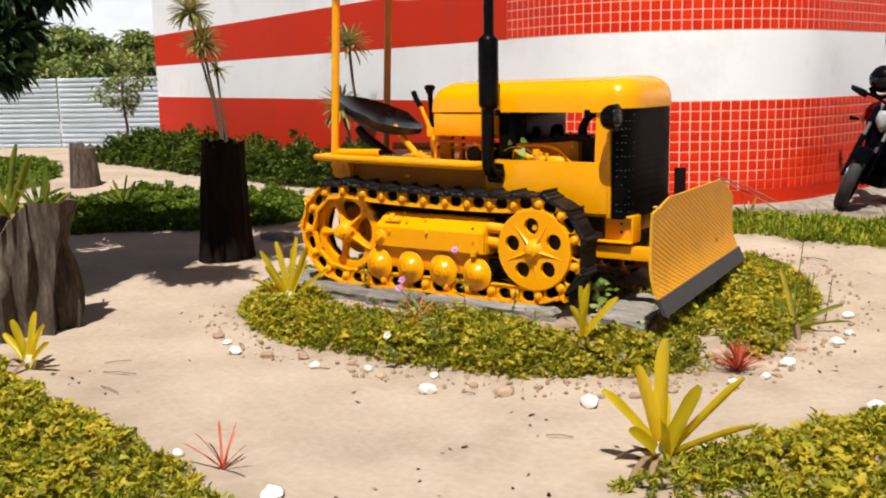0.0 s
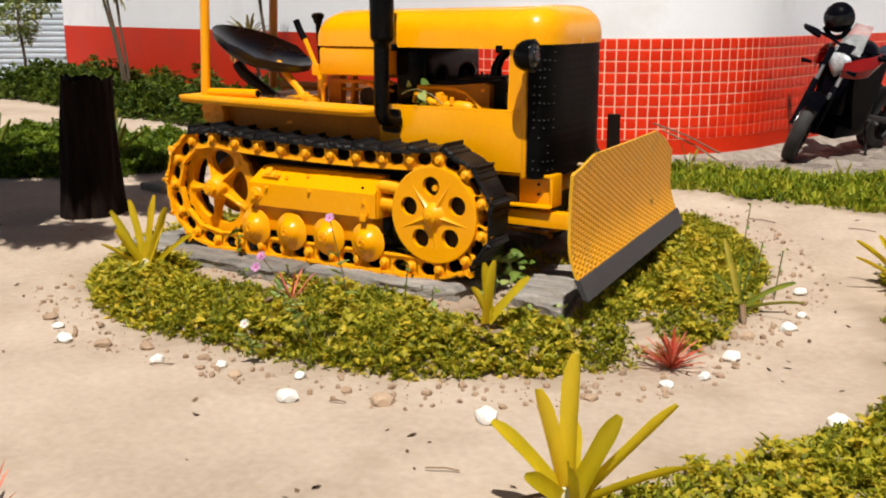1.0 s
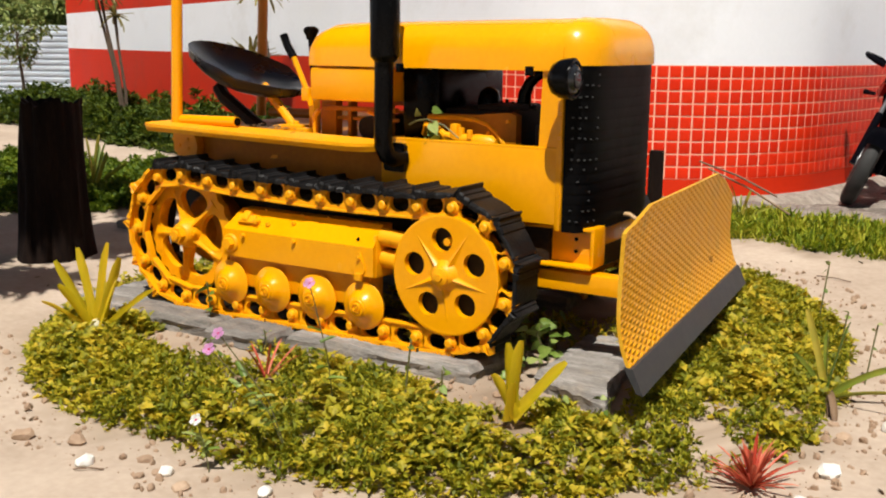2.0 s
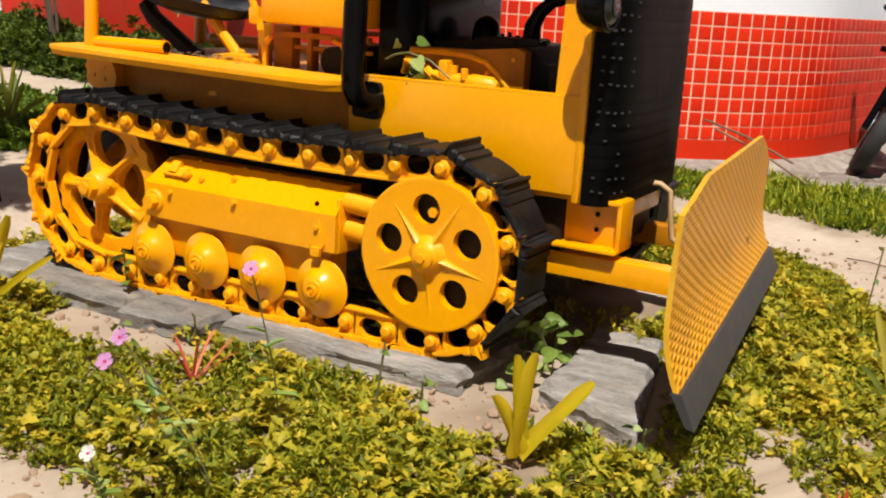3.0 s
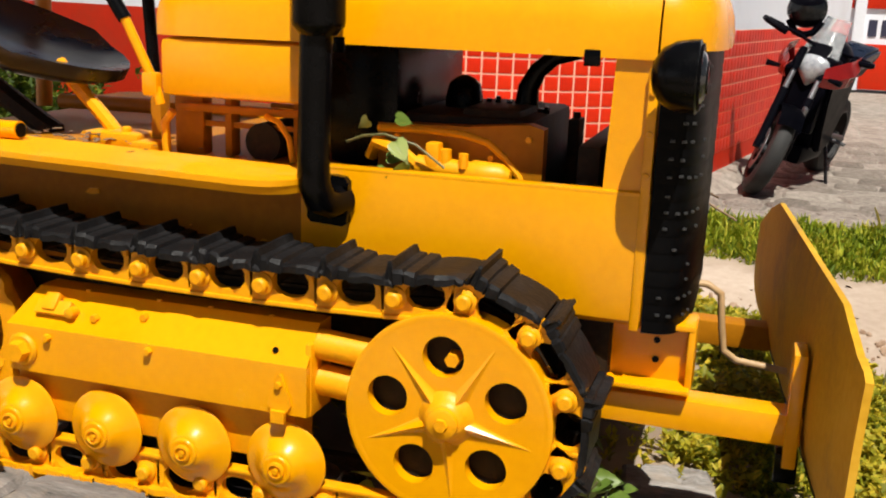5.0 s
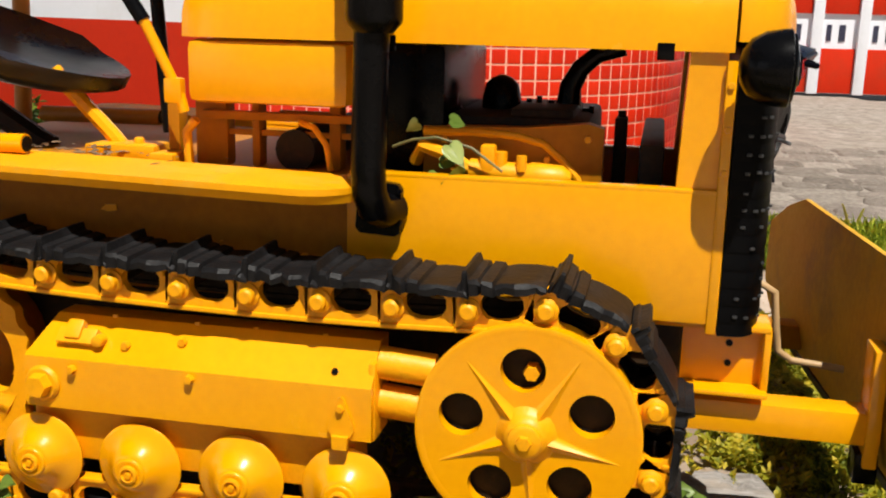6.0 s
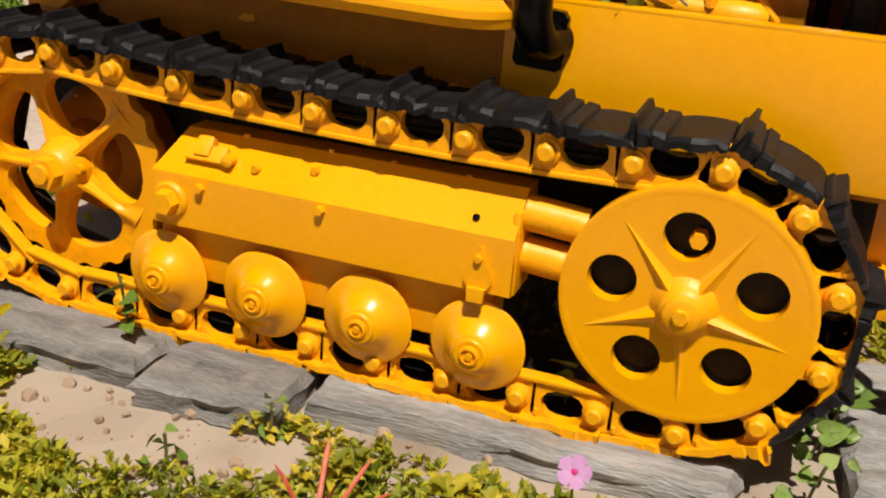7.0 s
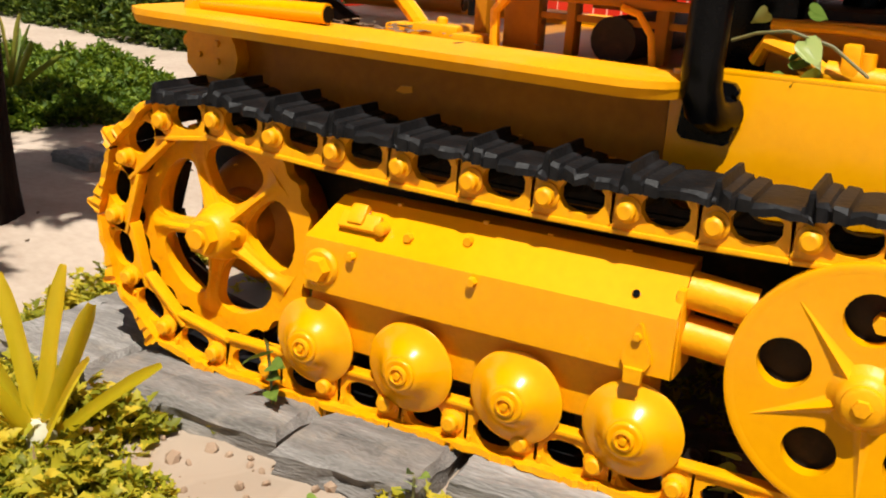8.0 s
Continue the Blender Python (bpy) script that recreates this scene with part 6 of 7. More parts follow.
for i, (x, y, h) in enumerate(((-2.36, 5.76, 0.16), (-2.48, 5.79, 0.13), (-2.47, 6.0, 0.18), (-2.38, 5.56, 0.10), (-2.58, 5.90, 0.15))):
    r = random.Random(60 + i)
    sprig((x, y, gz(x, y)), [(0, 0, -0.02), (0.01, -0.01, h * 0.5), (0.02, -0.02, h)],
          [(r.uniform(-0.07, 0.07), r.uniform(-0.05, 0.05), h * r.uniform(0.2, 1.0)) for _ in range(9)], 60 + i, "broad-leaved weed in the shade of the track", 0.045)

# ---- stones and litter on the sand ----
def pebble(name, at, size, seed, mat, label, category):
    bm = bmesh.new()
    bmesh.ops.create_icosphere(bm, subdivisions=2, radius=1.0)
    r = random.Random(seed)
    o = Vector((r.random() * 9, r.random() * 9, 0))
    for v in bm.verts:
        v.co *= 1 + 0.35 * noise.noise(v.co * 1.3 + o) + 0.12 * noise.noise(v.co * 3.1 + o)
        v.co = Vector((v.co.x * size, v.co.y * size * 0.8, v.co.z * size * 0.6))
    ob = new(name, finish(bm, name, mat, 30))
    ob.location, ob.rotation_euler = at, (0, 0, r.uniform(0, 6.28))
    return tagged(ob, label, category, name + "s along the bed")


WHITE = [(-3.86, 4.26, 0.040), (-3.29, 4.27, 0.035), (-2.53, 4.2, 0.048), (-1.79, 4.41, 0.052), (-3.01, 4.36, 0.03), (-2.63, 4.4, 0.03), (-1.36, 5.09, 0.028), (-1.23, 5.52, 0.042), (-1.12, 6.06, 0.042),
         (-1.2, 6.68, 0.038), (-0.71, 5.04, 0.045), (-2.93, 3.04, 0.03), (-2.3, 2.92, 0.045), (-1.26, 5.25, 0.03), (-4.04, 4.37, 0.03), (-1.11, 6.31, 0.03), (-7.31, 8.12, 0.04), (-7.22, 7.98, 0.035), (-7.27, 7.85, 0.03)]
for i, (x, y, s) in enumerate(WHITE):
    pebble("white_stone", (x, y, gz(x, y) + s * 0.35), s, i, shell_white, "white bleached stone on the sand", "stone")
TAN = [(-2.21, 4.36, 0.05), (-3.68, 4.32, 0.04), (-2.89, 4.31, 0.03), (-3.47, 4.38, 0.035), (-1.67, 4.63, 0.03), (-4.18, 4.44, 0.035), (-2.38, 4.37, 0.025), (-1.56, 4.8, 0.03), (-3.14, 4.39, 0.026), (-1.25, 5.88, 0.03)]
for i, (x, y, s) in enumerate(TAN):
    pebble("tan_stone", (x, y, gz(x, y) + s * 0.3), s, 50 + i, shell_tan, "rough tan stone on the sand", "stone")


def litter(n, seed):
    r = random.Random(seed)
    base = []
    for k in range(5):
        bm = bmesh.new()
        rr = random.Random(900 + k)
        pts = [(0, 0), (0.4, 0.24), (0.8, 0.2), (1.0, 0.0), (0.75, -0.22), (0.35, -0.2)]
        vs = [bm.verts.new((x - 0.5, y * rr.uniform(0.6, 1.2), 0.16 * math.sin(3 * x + k) + 0.1 * abs(y))) for x, y in pts]
        c = bm.verts.new((0, 0, -0.02))
        for i in range(6):
            bm.faces.new((vs[i], vs[(i + 1) % 6], c))
        bmesh.ops.solidify(bm, geom=list(bm.faces), thickness=0.03)
        base.append(finish(bm, "fallen_leaf", dry_leaf))
    done = 0
    while done < n:
        x, y = r.uniform(-6.4, -0.4), r.uniform(2.6, 8.6)
        if bed_in(x, y) > -0.02 or float(lawn_left(x, y)) > 0 or float(lawn_right(x, y)) > 0 or math.hypot(x + 2, y - 3) < 0.05:
            continue
        ob = new("fallen_leaf", base[done % 5])
        s = r.uniform(0.018, 0.042)
        ob.matrix_world = pose(x, y, gz(x, y) + s * 0.12, r.uniform(-15, 15), r.uniform(-15, 15), r.uniform(0, 360)) @ Matrix.Diagonal((s, s, s, 1))
        tagged(ob, "dry brown fallen leaf on the sand", "leaf", "fallen leaves")
        done += 1


litter(190, 5)


def fender_litter(n):
    """Dry crumbs lying along the fender by the seat."""
    r = random.Random(31)
    bm = bmesh.new()
    for k in range(n):
        x, y, s = r.gauss(-3.78, 0.13), r.gauss(5.84, 0.06), r.uniform(0.004, 0.020)
        m = pose(x, y, 0.968, r.uniform(-12, 12), r.uniform(-12, 12), r.uniform(0, 360)) @ Matrix.Diagonal((s, s * 0.4, s * 0.12, 1))
        bmesh.ops.create_icosphere(bm, subdivisions=1, radius=1.0, matrix=m)
    ob = new("leaf_litter", finish(bm, "leaf_litter", dry_leaf))
    tagged(ob, "dry leaf crumbs lying on the fender", "litter", kind="stuff")


fender_litter(120)


def crumbs(seed, n):
    """Clods and small stones strewn along the bed's rim."""
    r = np.random.default_rng(seed)
    bm = bmesh.new()
    k = 0
    while k < n:
        x, y = r.uniform(-4.8, -0.9), r.uniform(4.0, 8.0)
        bare = float(bed_in(x, y)) > 0 and y < 5.5 and float(tractor_clear(x, y)) < 0.02
        if not bare and not -0.42 < float(bed_in(x, y)) < 0.05:
            continue
        s = 0.003 + 0.019 * r.random() ** 3.5
        m = pose(x, y, gz(x, y) + s * 0.3, r.uniform(0, 90), r.uniform(0, 90), r.uniform(0, 360)) @ Matrix.Diagonal((s, s * r.uniform(0.6, 1), s * r.uniform(0.5, 0.9), 1))
        bmesh.ops.create_icosphere(bm, subdivisions=1, radius=1.0, matrix=m)
        k += 1
    ob = new("clods", finish(bm, "clods", shell_tan))
    tagged(ob, "scattered clods and grit along the bed's rim", "gravel", kind="stuff")


crumbs(8, 1500)


def stick(pts, r, mat=dry_leaf, label="dry twig lying on the sand"):
    s = thing("twig", pts[0], label, "twig", "twigs")
    bm = bmesh.new()
    pipe(bm, pts, r, 6)
    part("stem", bm, mat, s)


for i, (x, y, a, ln) in enumerate(((-4.15, 3.61, 20, 0.35), (-3.95, 3.45, -10, 0.3), (-4.29, 3.73, 50, 0.25), (-3.27, 4.21, 30, 0.18), (-1.66, 3.99, 200, 0.2), (-2.37, 4.25, 15, 0.12), (-1.02, 7.87, 170, 0.3), (-1.61, 7.88, 165, 0.35))):
    c, s = math.cos(radians(a)), math.sin(radians(a))
    z = gz(x, y) + 0.012
    stick([(x, y, z - 0.004), (x + c * ln * 0.25, y + s * ln * 0.25 + 0.006, z), (x + c * ln * 0.55, y + s * ln * 0.55, z - 0.003)], 0.003)
for a, b in (((-2.80, 8.9, 0.60), (-2.25, 8.8, 0.42)), ((-2.75, 8.95, 0.55), (-2.15, 8.75, 0.32))):
    stick([a, Vector(a).lerp(Vector(b), 0.5) + Vector((0, 0, 0.02)), b], 0.007, dry_leaf, "dry stick leaning by the wall")

# small dark post by the wall
bm = bmesh.new()
rod(bm, (-2.83, 8.16, -0.05), (-2.83, 8.16, 0.73), 0.048, 0.045, 14)
post = new("wooden_post", finish(bm, "wooden_post", charred))
tagged(post, "short dark wooden post by the wall", "post")

# ---- stumps ----
def stump(name, at, r0, r1, h, seed, mat, label, flare=0.0, lean=(0, 0), seg=36, slant=0.0, rough=0.12, ridges=0.0, notch=0.0):
    """A weathered trunk piece: furrowed sides, broken top."""
    bm = bmesh.new()
    o = Vector((seed * 3.1, seed * 1.7, 0))
    rings, nz = [], 26
    for k in range(nz + 1):
        u = k / nz
        row = []
        for i in range(seg):
            t = 2 * math.pi * i / seg
            d = Vector((math.cos(t), math.sin(t), 0))
            r = r0 + (r1 - r0) * u + flare * (1 - u) ** 3
            r *= 1 + rough * noise.noise(Vector((d.x * 2.2, d.y * 2.2, u * 1.2)) + o) + rough * 0.6 * noise.noise(Vector((d.x * 7, d.y * 7, u * 2.0)) + o)
            r *= 1 + ridges * (math.sin(11 * t + 3 * noise.noise(Vector((d.x, d.y, u * 1.5)) + o)) + 0.6 * noise.noise(Vector((d.x * 9, d.y * 9, u * 4)) + o))
            z = h * u - notch * u * u * max(0.0, 1 - 1.7 * abs(d.x * 0.83 + d.y * 0.55))
            if k == nz:
                z += slant * d.x * r1 + 0.05 * noise.noise(d * 3 + o)
            row.append(bm.verts.new((d.x * r + lean[0] * u, d.y * r + lean[1] * u, z)))
        rings.append(row)
    for a, b in zip(rings, rings[1:]):
        for i in range(seg):
            bm.faces.new((a[i], a[(i + 1) % seg], b[(i + 1) % seg], b[i]))
    ctr = bm.verts.new((lean[0], lean[1], h - 0.06))
    inner = [bm.verts.new(v.co.lerp(ctr.co, 0.3) + Vector((0, 0, -0.015))) for v in rings[-1]]
    for i in range(seg):
        j = (i + 1) % seg
        bm.faces.new((rings[-1][i], rings[-1][j], inner[j], inner[i]))
        bm.faces.new((inner[i], inner[j], ctr))
    bm.faces.new(rings[0][::-1])
    ob = new(name, finish(bm, name, mat, 60))
    ob.location = at
    return tagged(ob, label, "stump", "stumps on the sand")


stump("tree_stump", (-5.87, 6.13, -0.02), 0.200, 0.172, 1.02, 1, charred, "tall charred black tree stump", flare=0.03, lean=(0.03, 0), seg=56, rough=0.13, ridges=0.025)
stone_block("stone_block", [(-6.25, 6.90), (-5.98, 6.88), (-5.95, 7.04), (-6.23, 7.08)], 0.0, 0.135, 77, "small grey stone block by the low planting", 0.01, "")
stump("tree_stump", (-5.38, 3.95, -0.05), 0.230, 0.325, 0.82, 2, driftwood, "grey weathered furrowed tree stump", flare=0.05, lean=(0.0, 0.02), seg=96, rough=0.42, slant=0.1, ridges=0.10, notch=0.24)
stump("tree_stump", (-11.74, 9.14, 0.05), 0.20, 0.17, 0.60, 3, driftwood, "small brown tree stump by the path", slant=-0.3)
bromeliad((-5.38, 3.95, 0.66), sec, 1.1, 21, brom_green, "dark bromeliad growing on the weathered stump", dead=3, base=False)
bromeliad((-5.22, 4.05, 0.66), fan, 0.8, 22, brom_green, "spiky bromeliad growing on the weathered stump", dead=2, base=False)

# ---- slender plants by the wall, trees ----
def dracaena(at, trunks, label):
    d = thing("dracaena", (0, 0, 0), label, "dracaena", "dracaenas by the wall")
    for k, (top, n, length) in enumerate(trunks):
        bm = bmesh.new()
        t = Vector(top)
        pipe(bm, [(0, 0, -0.1), t * 0.4 + Vector((0.04, 0, 0)), t * 0.75, t], 0.03, 8, [0.024, 0.02, 0.017, 0.02])
        part("trunk", bm, bark, d)
        r = random.Random(k + int(t.z * 100))
        bm = bmesh.new()
        for i in range(n):
            b2 = bmesh.new()
            strap_leaf(b2, length * r.uniform(0.7, 1.1), 0.035, r.uniform(5, 120), r.uniform(10, 60), r.uniform(0, 6.28), 0, 0, 5)
            bmesh.ops.translate(b2, verts=b2.verts, vec=t)
            tmp = bpy.data.meshes.new("tmp")
            b2.to_mesh(tmp)
            b2.free()
            bm.from_mesh(tmp)
            bpy.data.meshes.remove(tmp)
        part("crown", bm, straw_leaf, d, sharp=80)
    d.location = at


dracaena((-10.95, 11.08, 0.1), [((-0.42, 0, 1.94), 130, 0.39), ((-0.65, 0, 2.4), 110, 0.37), ((-0.26, 0.1, 1.57), 30, 0.24)], "tall slender dracaena with tufted heads")
dracaena((-7.76, 10.3, 0.1), [((-0.18, 0, 1.8), 100, 0.30), ((-0.42, 0.1, 1.02), 80, 0.33)], "slender dracaena with one tufted head")


def tree(name, at, height, crown, n, leaf, mat, seed, label, trunk_r=0.12, clumps=26, hang=()):
    """Tapered trunk, limbs to the clumps, and leaves gathered in uneven clumps. crown: centre and half sizes."""
    t = thing(name, at, label, "tree", "trees")
    r = random.Random(seed)
    nr = np.random.default_rng(seed)
    a, c, hs = Vector(at), Vector(crown[0]), Vector(crown[1])
    fork = a.lerp(Vector((c.x, c.y, at[2] + height)), 0.55)
    bm = bmesh.new()
    pipe(bm, [a - Vector((0, 0, 0.1)), a.lerp(fork, 0.5) + Vector((0.05, 0.03, 0)), fork, c], trunk_r, 10, [trunk_r * 1.3, trunk_r, trunk_r * 0.75, trunk_r * 0.3])
    cents = []
    for k in range(clumps):
        d = Vector((r.gauss(0, 1), r.gauss(0, 1), r.gauss(0, 1))).normalized() * r.uniform(0.45, 1.0)
        q = c + Vector((d.x * hs.x, d.y * hs.y, d.z * hs.z))
        cents.append(q)
        if k % 2 == 0:
            pipe(bm, [fork.lerp(c, r.random()), fork.lerp(q, 0.55) + Vector((0, 0, 0.05 * height)), q], 0.02, 6, [trunk_r * 0.35, trunk_r * 0.2, trunk_r * 0.06])
    for q in hang:
        q = Vector(q)
        cents.append(q)
        pipe(bm, [c, c.lerp(q, 0.5) + Vector((0, 0, 0.35)), q], 0.02, 6, [trunk_r * 0.3, trunk_r * 0.15, trunk_r * 0.05])
    part("trunk", bm, bark, t)
    pts = []
    for k, q in enumerate(cents):
        s = 0.15 if k >= clumps else min(hs) * r.uniform(0.28, 0.5)
        m = int(n / clumps * r.uniform(0.6, 1.4))
        p = nr.normal(0, 1, (m, 3))
        p /= np.linalg.norm(p, axis=1)[:, None]
        p *= (s * nr.random(m) ** 0.4)[:, None] * np.array([1.25, 1.25, 0.7])
        pts.append(p + np.array(q))
    pts = np.concatenate(pts)
    ob = leaf_field("crown", pts - np.array(at), (-60, 45), nr.uniform(leaf * 0.6, leaf * 1.3, len(pts)), mat, "", seed, kind="", category="", aspect=0.26 if mat is leaf_dark else 0.46)
    for key in ("label", "category", "kind"):
        if key in ob:
            del ob[key]
    ob.parent = t


tree("garden_tree", (-7.55, 3.93, 0), 3.2, ((-7.25, 4.4, 3.45), (2.75, 1.95, 0.55)), 76000, 0.15, leaf_dark, 4, "dark-leaved tree overhanging the sand", 0.13, 96,
     [(-5.7, 4.1, 1.60), (-5.7, 4.22, 1.8), (-5.72, 4.25, 2.02), (-5.68, 4.5, 2.10), (-5.82, 4.25, 1.92), (-5.64, 4.70, 2.2)])
tree("far_tree", (-23.23, 15.17, 0.1), 4.0, ((-23.23, 15.17, 2.05), (2.8, 2.2, 1.15)), 16000, 0.22, leaf_far, 5, "light green tree behind the fence", 0.10, 46)
tree("far_tree", (-27.94, 13.73, 0.1), 5.0, ((-27.94, 13.73, 3.0), (2.6, 2.4, 1.7)), 18000, 0.24, leaf_far, 6, "tall pale green tree behind the fence", 0.10, 50)
tree("far_tree", (-19.92, 15.97, 0.1), 3.4, ((-19.92, 15.97, 1.75), (2.2, 1.6, 0.85)), 12000, 0.2, leaf_far, 7, "low green tree behind the fence", 0.09, 38)
tree("sapling", (-14.88, 12.34, 0.1), 2.2, ((-14.88, 12.34, 1.55), (0.55, 0.45, 0.80)), 900, 0.10, leaf_far, 8, "thin sapling in front of the fence", 0.025, 16)

# ---- motorcycle ----
def motorcycle(m):
    """Built standing along +x with its front wheel's foot at 0, then placed by m."""
    b = thing("motorcycle", (0, 0, 0), "red and black motorcycle parked by the wall", "motorcycle")
    WB, R = 1.34, 0.288

    def wheel(x, w):
        bm = bmesh.new()
        prof = [(-w * 0.5, R - 0.085), (-w * 0.52, R - 0.05), (-w * 0.40, R - 0.015), (-w * 0.2, R - 0.002), (0, R), (w * 0.2, R - 0.002), (w * 0.40, R - 0.015), (w * 0.52, R - 0.05), (w * 0.5, R - 0.085)]
        seg = 40
        rings = [[bm.verts.new((x + r * math.cos(2 * math.pi * i / seg), h, R + r * math.sin(2 * math.pi * i / seg))) for i in range(seg)] for h, r in prof]
        for p, q in zip(rings, rings[1:] + rings[:1]):
            for i in range(seg):
                bm.faces.new((p[i], p[(i + 1) % seg], q[(i + 1) % seg], q[i]))
        wh = part("wheel", bm, tyre, b)
        bm = bmesh.new()
        for s in (-1, 1):
            slab(bm, circle(x, R, R - 0.075, 36), s * w * 0.48, s * w * 0.40, [circle(x, R, R - 0.10, 36)])
        for k in range(5):
            a = 2 * math.pi * k / 5
            rod(bm, (x, 0, R), (x + (R - 0.09) * math.cos(a), 0, R + (R - 0.09) * math.sin(a)), 0.022, 0.016, 8)
        rod(bm, (x, -0.07, R), (x, 0.07, R), 0.04, seg=14)
        part("rim", bm, bike_metal, wh)
        bm = bmesh.new()
        slab(bm, circle(x, R, 0.14, 30), -w * 0.62, -w * 0.58, [circle(x, R, 0.085, 30)])
        part("brake_disc", bm, steel, wh)
        return wh

    front = wheel(0.0, 0.11)
    wheel(-WB, 0.14)
    for s in (-1, 1):
        bm = bmesh.new()
        rod(bm, (0.0, s * 0.085, R), (-0.19, s * 0.085, R + 0.37), 0.028, seg=12)
        fork = part("fork_leg", bm, bike_black, b)
        bm = bmesh.new()
        rod(bm, (-0.19, s * 0.085, R + 0.37), (-0.245, s * 0.085, R + 0.49), 0.017, seg=12)
        part("stanchion", bm, fork_silver, fork, "bright fork tube")
        bm = bmesh.new()
        rod(bm, (-0.245, s * 0.085, R + 0.49), (-0.31, s * 0.085, R + 0.63), 0.026, seg=12)
        part("fork_shroud", bm, bike_black, fork)
        bm = bmesh.new()
        rod(bm, (-WB, s * 0.10, R), (-0.82, s * 0.09, R + 0.08), 0.026, seg=10)
        part("swing_arm", bm, bike_metal, b)
        bm = bmesh.new()
        pipe(bm, [(-0.36, s * 0.02, 0.95), (-0.40, s * 0.14, 0.97), (-0.46, s * 0.28, 0.97)], 0.012, 8)
        rod(bm, (-0.45, s * 0.25, 0.97), (-0.48, s * 0.35, 0.97), 0.019, seg=10)
        part("handlebar", bm, bike_black, b)
        bm = bmesh.new()
        pipe(bm, [(-0.40, s * 0.22, 0.95), (-0.39, s * 0.29, 0.96), (-0.43, s * 0.36, 0.97), (-0.48, s * 0.37, 0.97)], 0.020, 8)
        part("hand_guard", bm, bike_black, b)
        bm = bmesh.new()
        rod(bm, (-0.15, s * 0.16, 0.80), (-0.12, s * 0.24, 0.80), 0.012, 0.02, 8)
        part("indicator", bm, bike_black, b)
        # side fairing wings
        bm = bmesh.new()
        vs = [[bm.verts.new((x, s * y, z)) for x, y, z in row] for row in (
            [(0.02, 0.115, 0.86), (-0.08, 0.175, 0.90), (-0.22, 0.215, 0.93), (-0.40, 0.21, 0.95)],
            [(0.04, 0.125, 0.80), (-0.07, 0.205, 0.81), (-0.22, 0.255, 0.84), (-0.42, 0.23, 0.89)],
            [(0.01, 0.105, 0.74), (-0.09, 0.185, 0.74), (-0.22, 0.225, 0.76), (-0.40, 0.20, 0.82)])]
        for p, q in zip(vs, vs[1:]):
            for i in range(3):
                bm.faces.new((p[i], p[i + 1], q[i + 1], q[i]))
        bmesh.ops.solidify(bm, geom=list(bm.faces), thickness=0.012)
        part("fairing", bm, bike_red, b, "glossy red side fairing")
        bm = bmesh.new()
        slab(bm, [(-0.10, 0.80), (-0.46, 0.90), (-0.66, 0.86), (-0.64, 0.58), (-0.56, 0.32), (-0.36, 0.28), (-0.27, 0.44), (-0.16, 0.62)], s * 0.115, s * 0.165)
        bmesh.ops.bevel(bm, geom=list(bm.edges), offset=0.012, segments=2, affect="EDGES")
        part("shroud", bm, bike_black, b, "black plastic side shroud")
        bm = bmesh.new()
        rod(bm, (-0.78, s * 0.12, 0.36), (-0.76, s * 0.26, 0.35), 0.014, seg=8)
        part("foot_peg", bm, steel, b)
    bm = bmesh.new()
    pts = [(math.radians(a), R + 0.035) for a in range(48, 133, 12)]
    rows_ = [[bm.verts.new((r * math.cos(t), y, R + r * math.sin(t) - 0.02 * (abs(y) / 0.07) ** 2)) for y in (-0.075, -0.04, 0, 0.04, 0.075)] for t, r in pts]
    for p, q in zip(rows_, rows_[1:]):
        for i in range(4):
            bm.faces.new((p[i], p[i + 1], q[i + 1], q[i]))
    bmesh.ops.solidify(bm, geom=list(bm.faces), thickness=0.006)
    guard = part("mudguard", bm, bike_black, b)
    bm = bmesh.new()
    box(bm, (-0.10, 0.060, R + 0.29), (-0.02, 0.085, R + 0.335), 0.006)
    part("badge", bm, fork_silver, guard, "small pale plate")
    # nose, lamp, screen
    bm = bmesh.new()
    box(bm, (-0.32, -0.14, 0.62), (-0.115, 0.14, 0.91), 0.045)
    part("nose", bm, bike_black, b)
    bm = bmesh.new()
    r = bmesh.ops.create_uvsphere(bm, u_segments=20, v_segments=12, radius=1.0)
    for v in bm.verts:
        v.co = Vector((-0.12 + v.co.x * 0.05, v.co.y * (0.092 + 0.06 * v.co.z), 0.81 + v.co.z * 0.10))
    part("head_lamp", bm, glass_lens, b, "clear pointed head lamp")
    bm = bmesh.new()
    rows_ = []
    for k in range(6):
        u = k / 5
        rows_.append([bm.verts.new((-0.13 - 0.19 * u - 0.05 * abs(q) ** 2, q * (0.125 - 0.045 * u), 0.89 + 0.25 * u)) for q in (-1, -0.5, 0, 0.5, 1)])
    for p, q in zip(rows_, rows_[1:]):
        for i in range(4):
            bm.faces.new((p[i], p[i + 1], q[i + 1], q[i]))
    bmesh.ops.solidify(bm, geom=list(bm.faces), thickness=0.004)
    part("wind_screen", bm, screen_mat, b, "clear wind screen")
    # tank, seat, tail, engine, exhaust, stand
    bm = bmesh.new()
    bmesh.ops.create_uvsphere(bm, u_segments=24, v_segments=14, radius=1.0)
    for v in bm.verts:
        v.co = Vector((-0.60 + v.co.x * 0.26, v.co.y * (0.16 - 0.04 * max(0, -v.co.x)), 0.88 + v.co.z * (0.14 if v.co.z > 0 else 0.10)))
    part("fuel_tank", bm, bike_black, b, "black fuel tank")
    bm = bmesh.new()
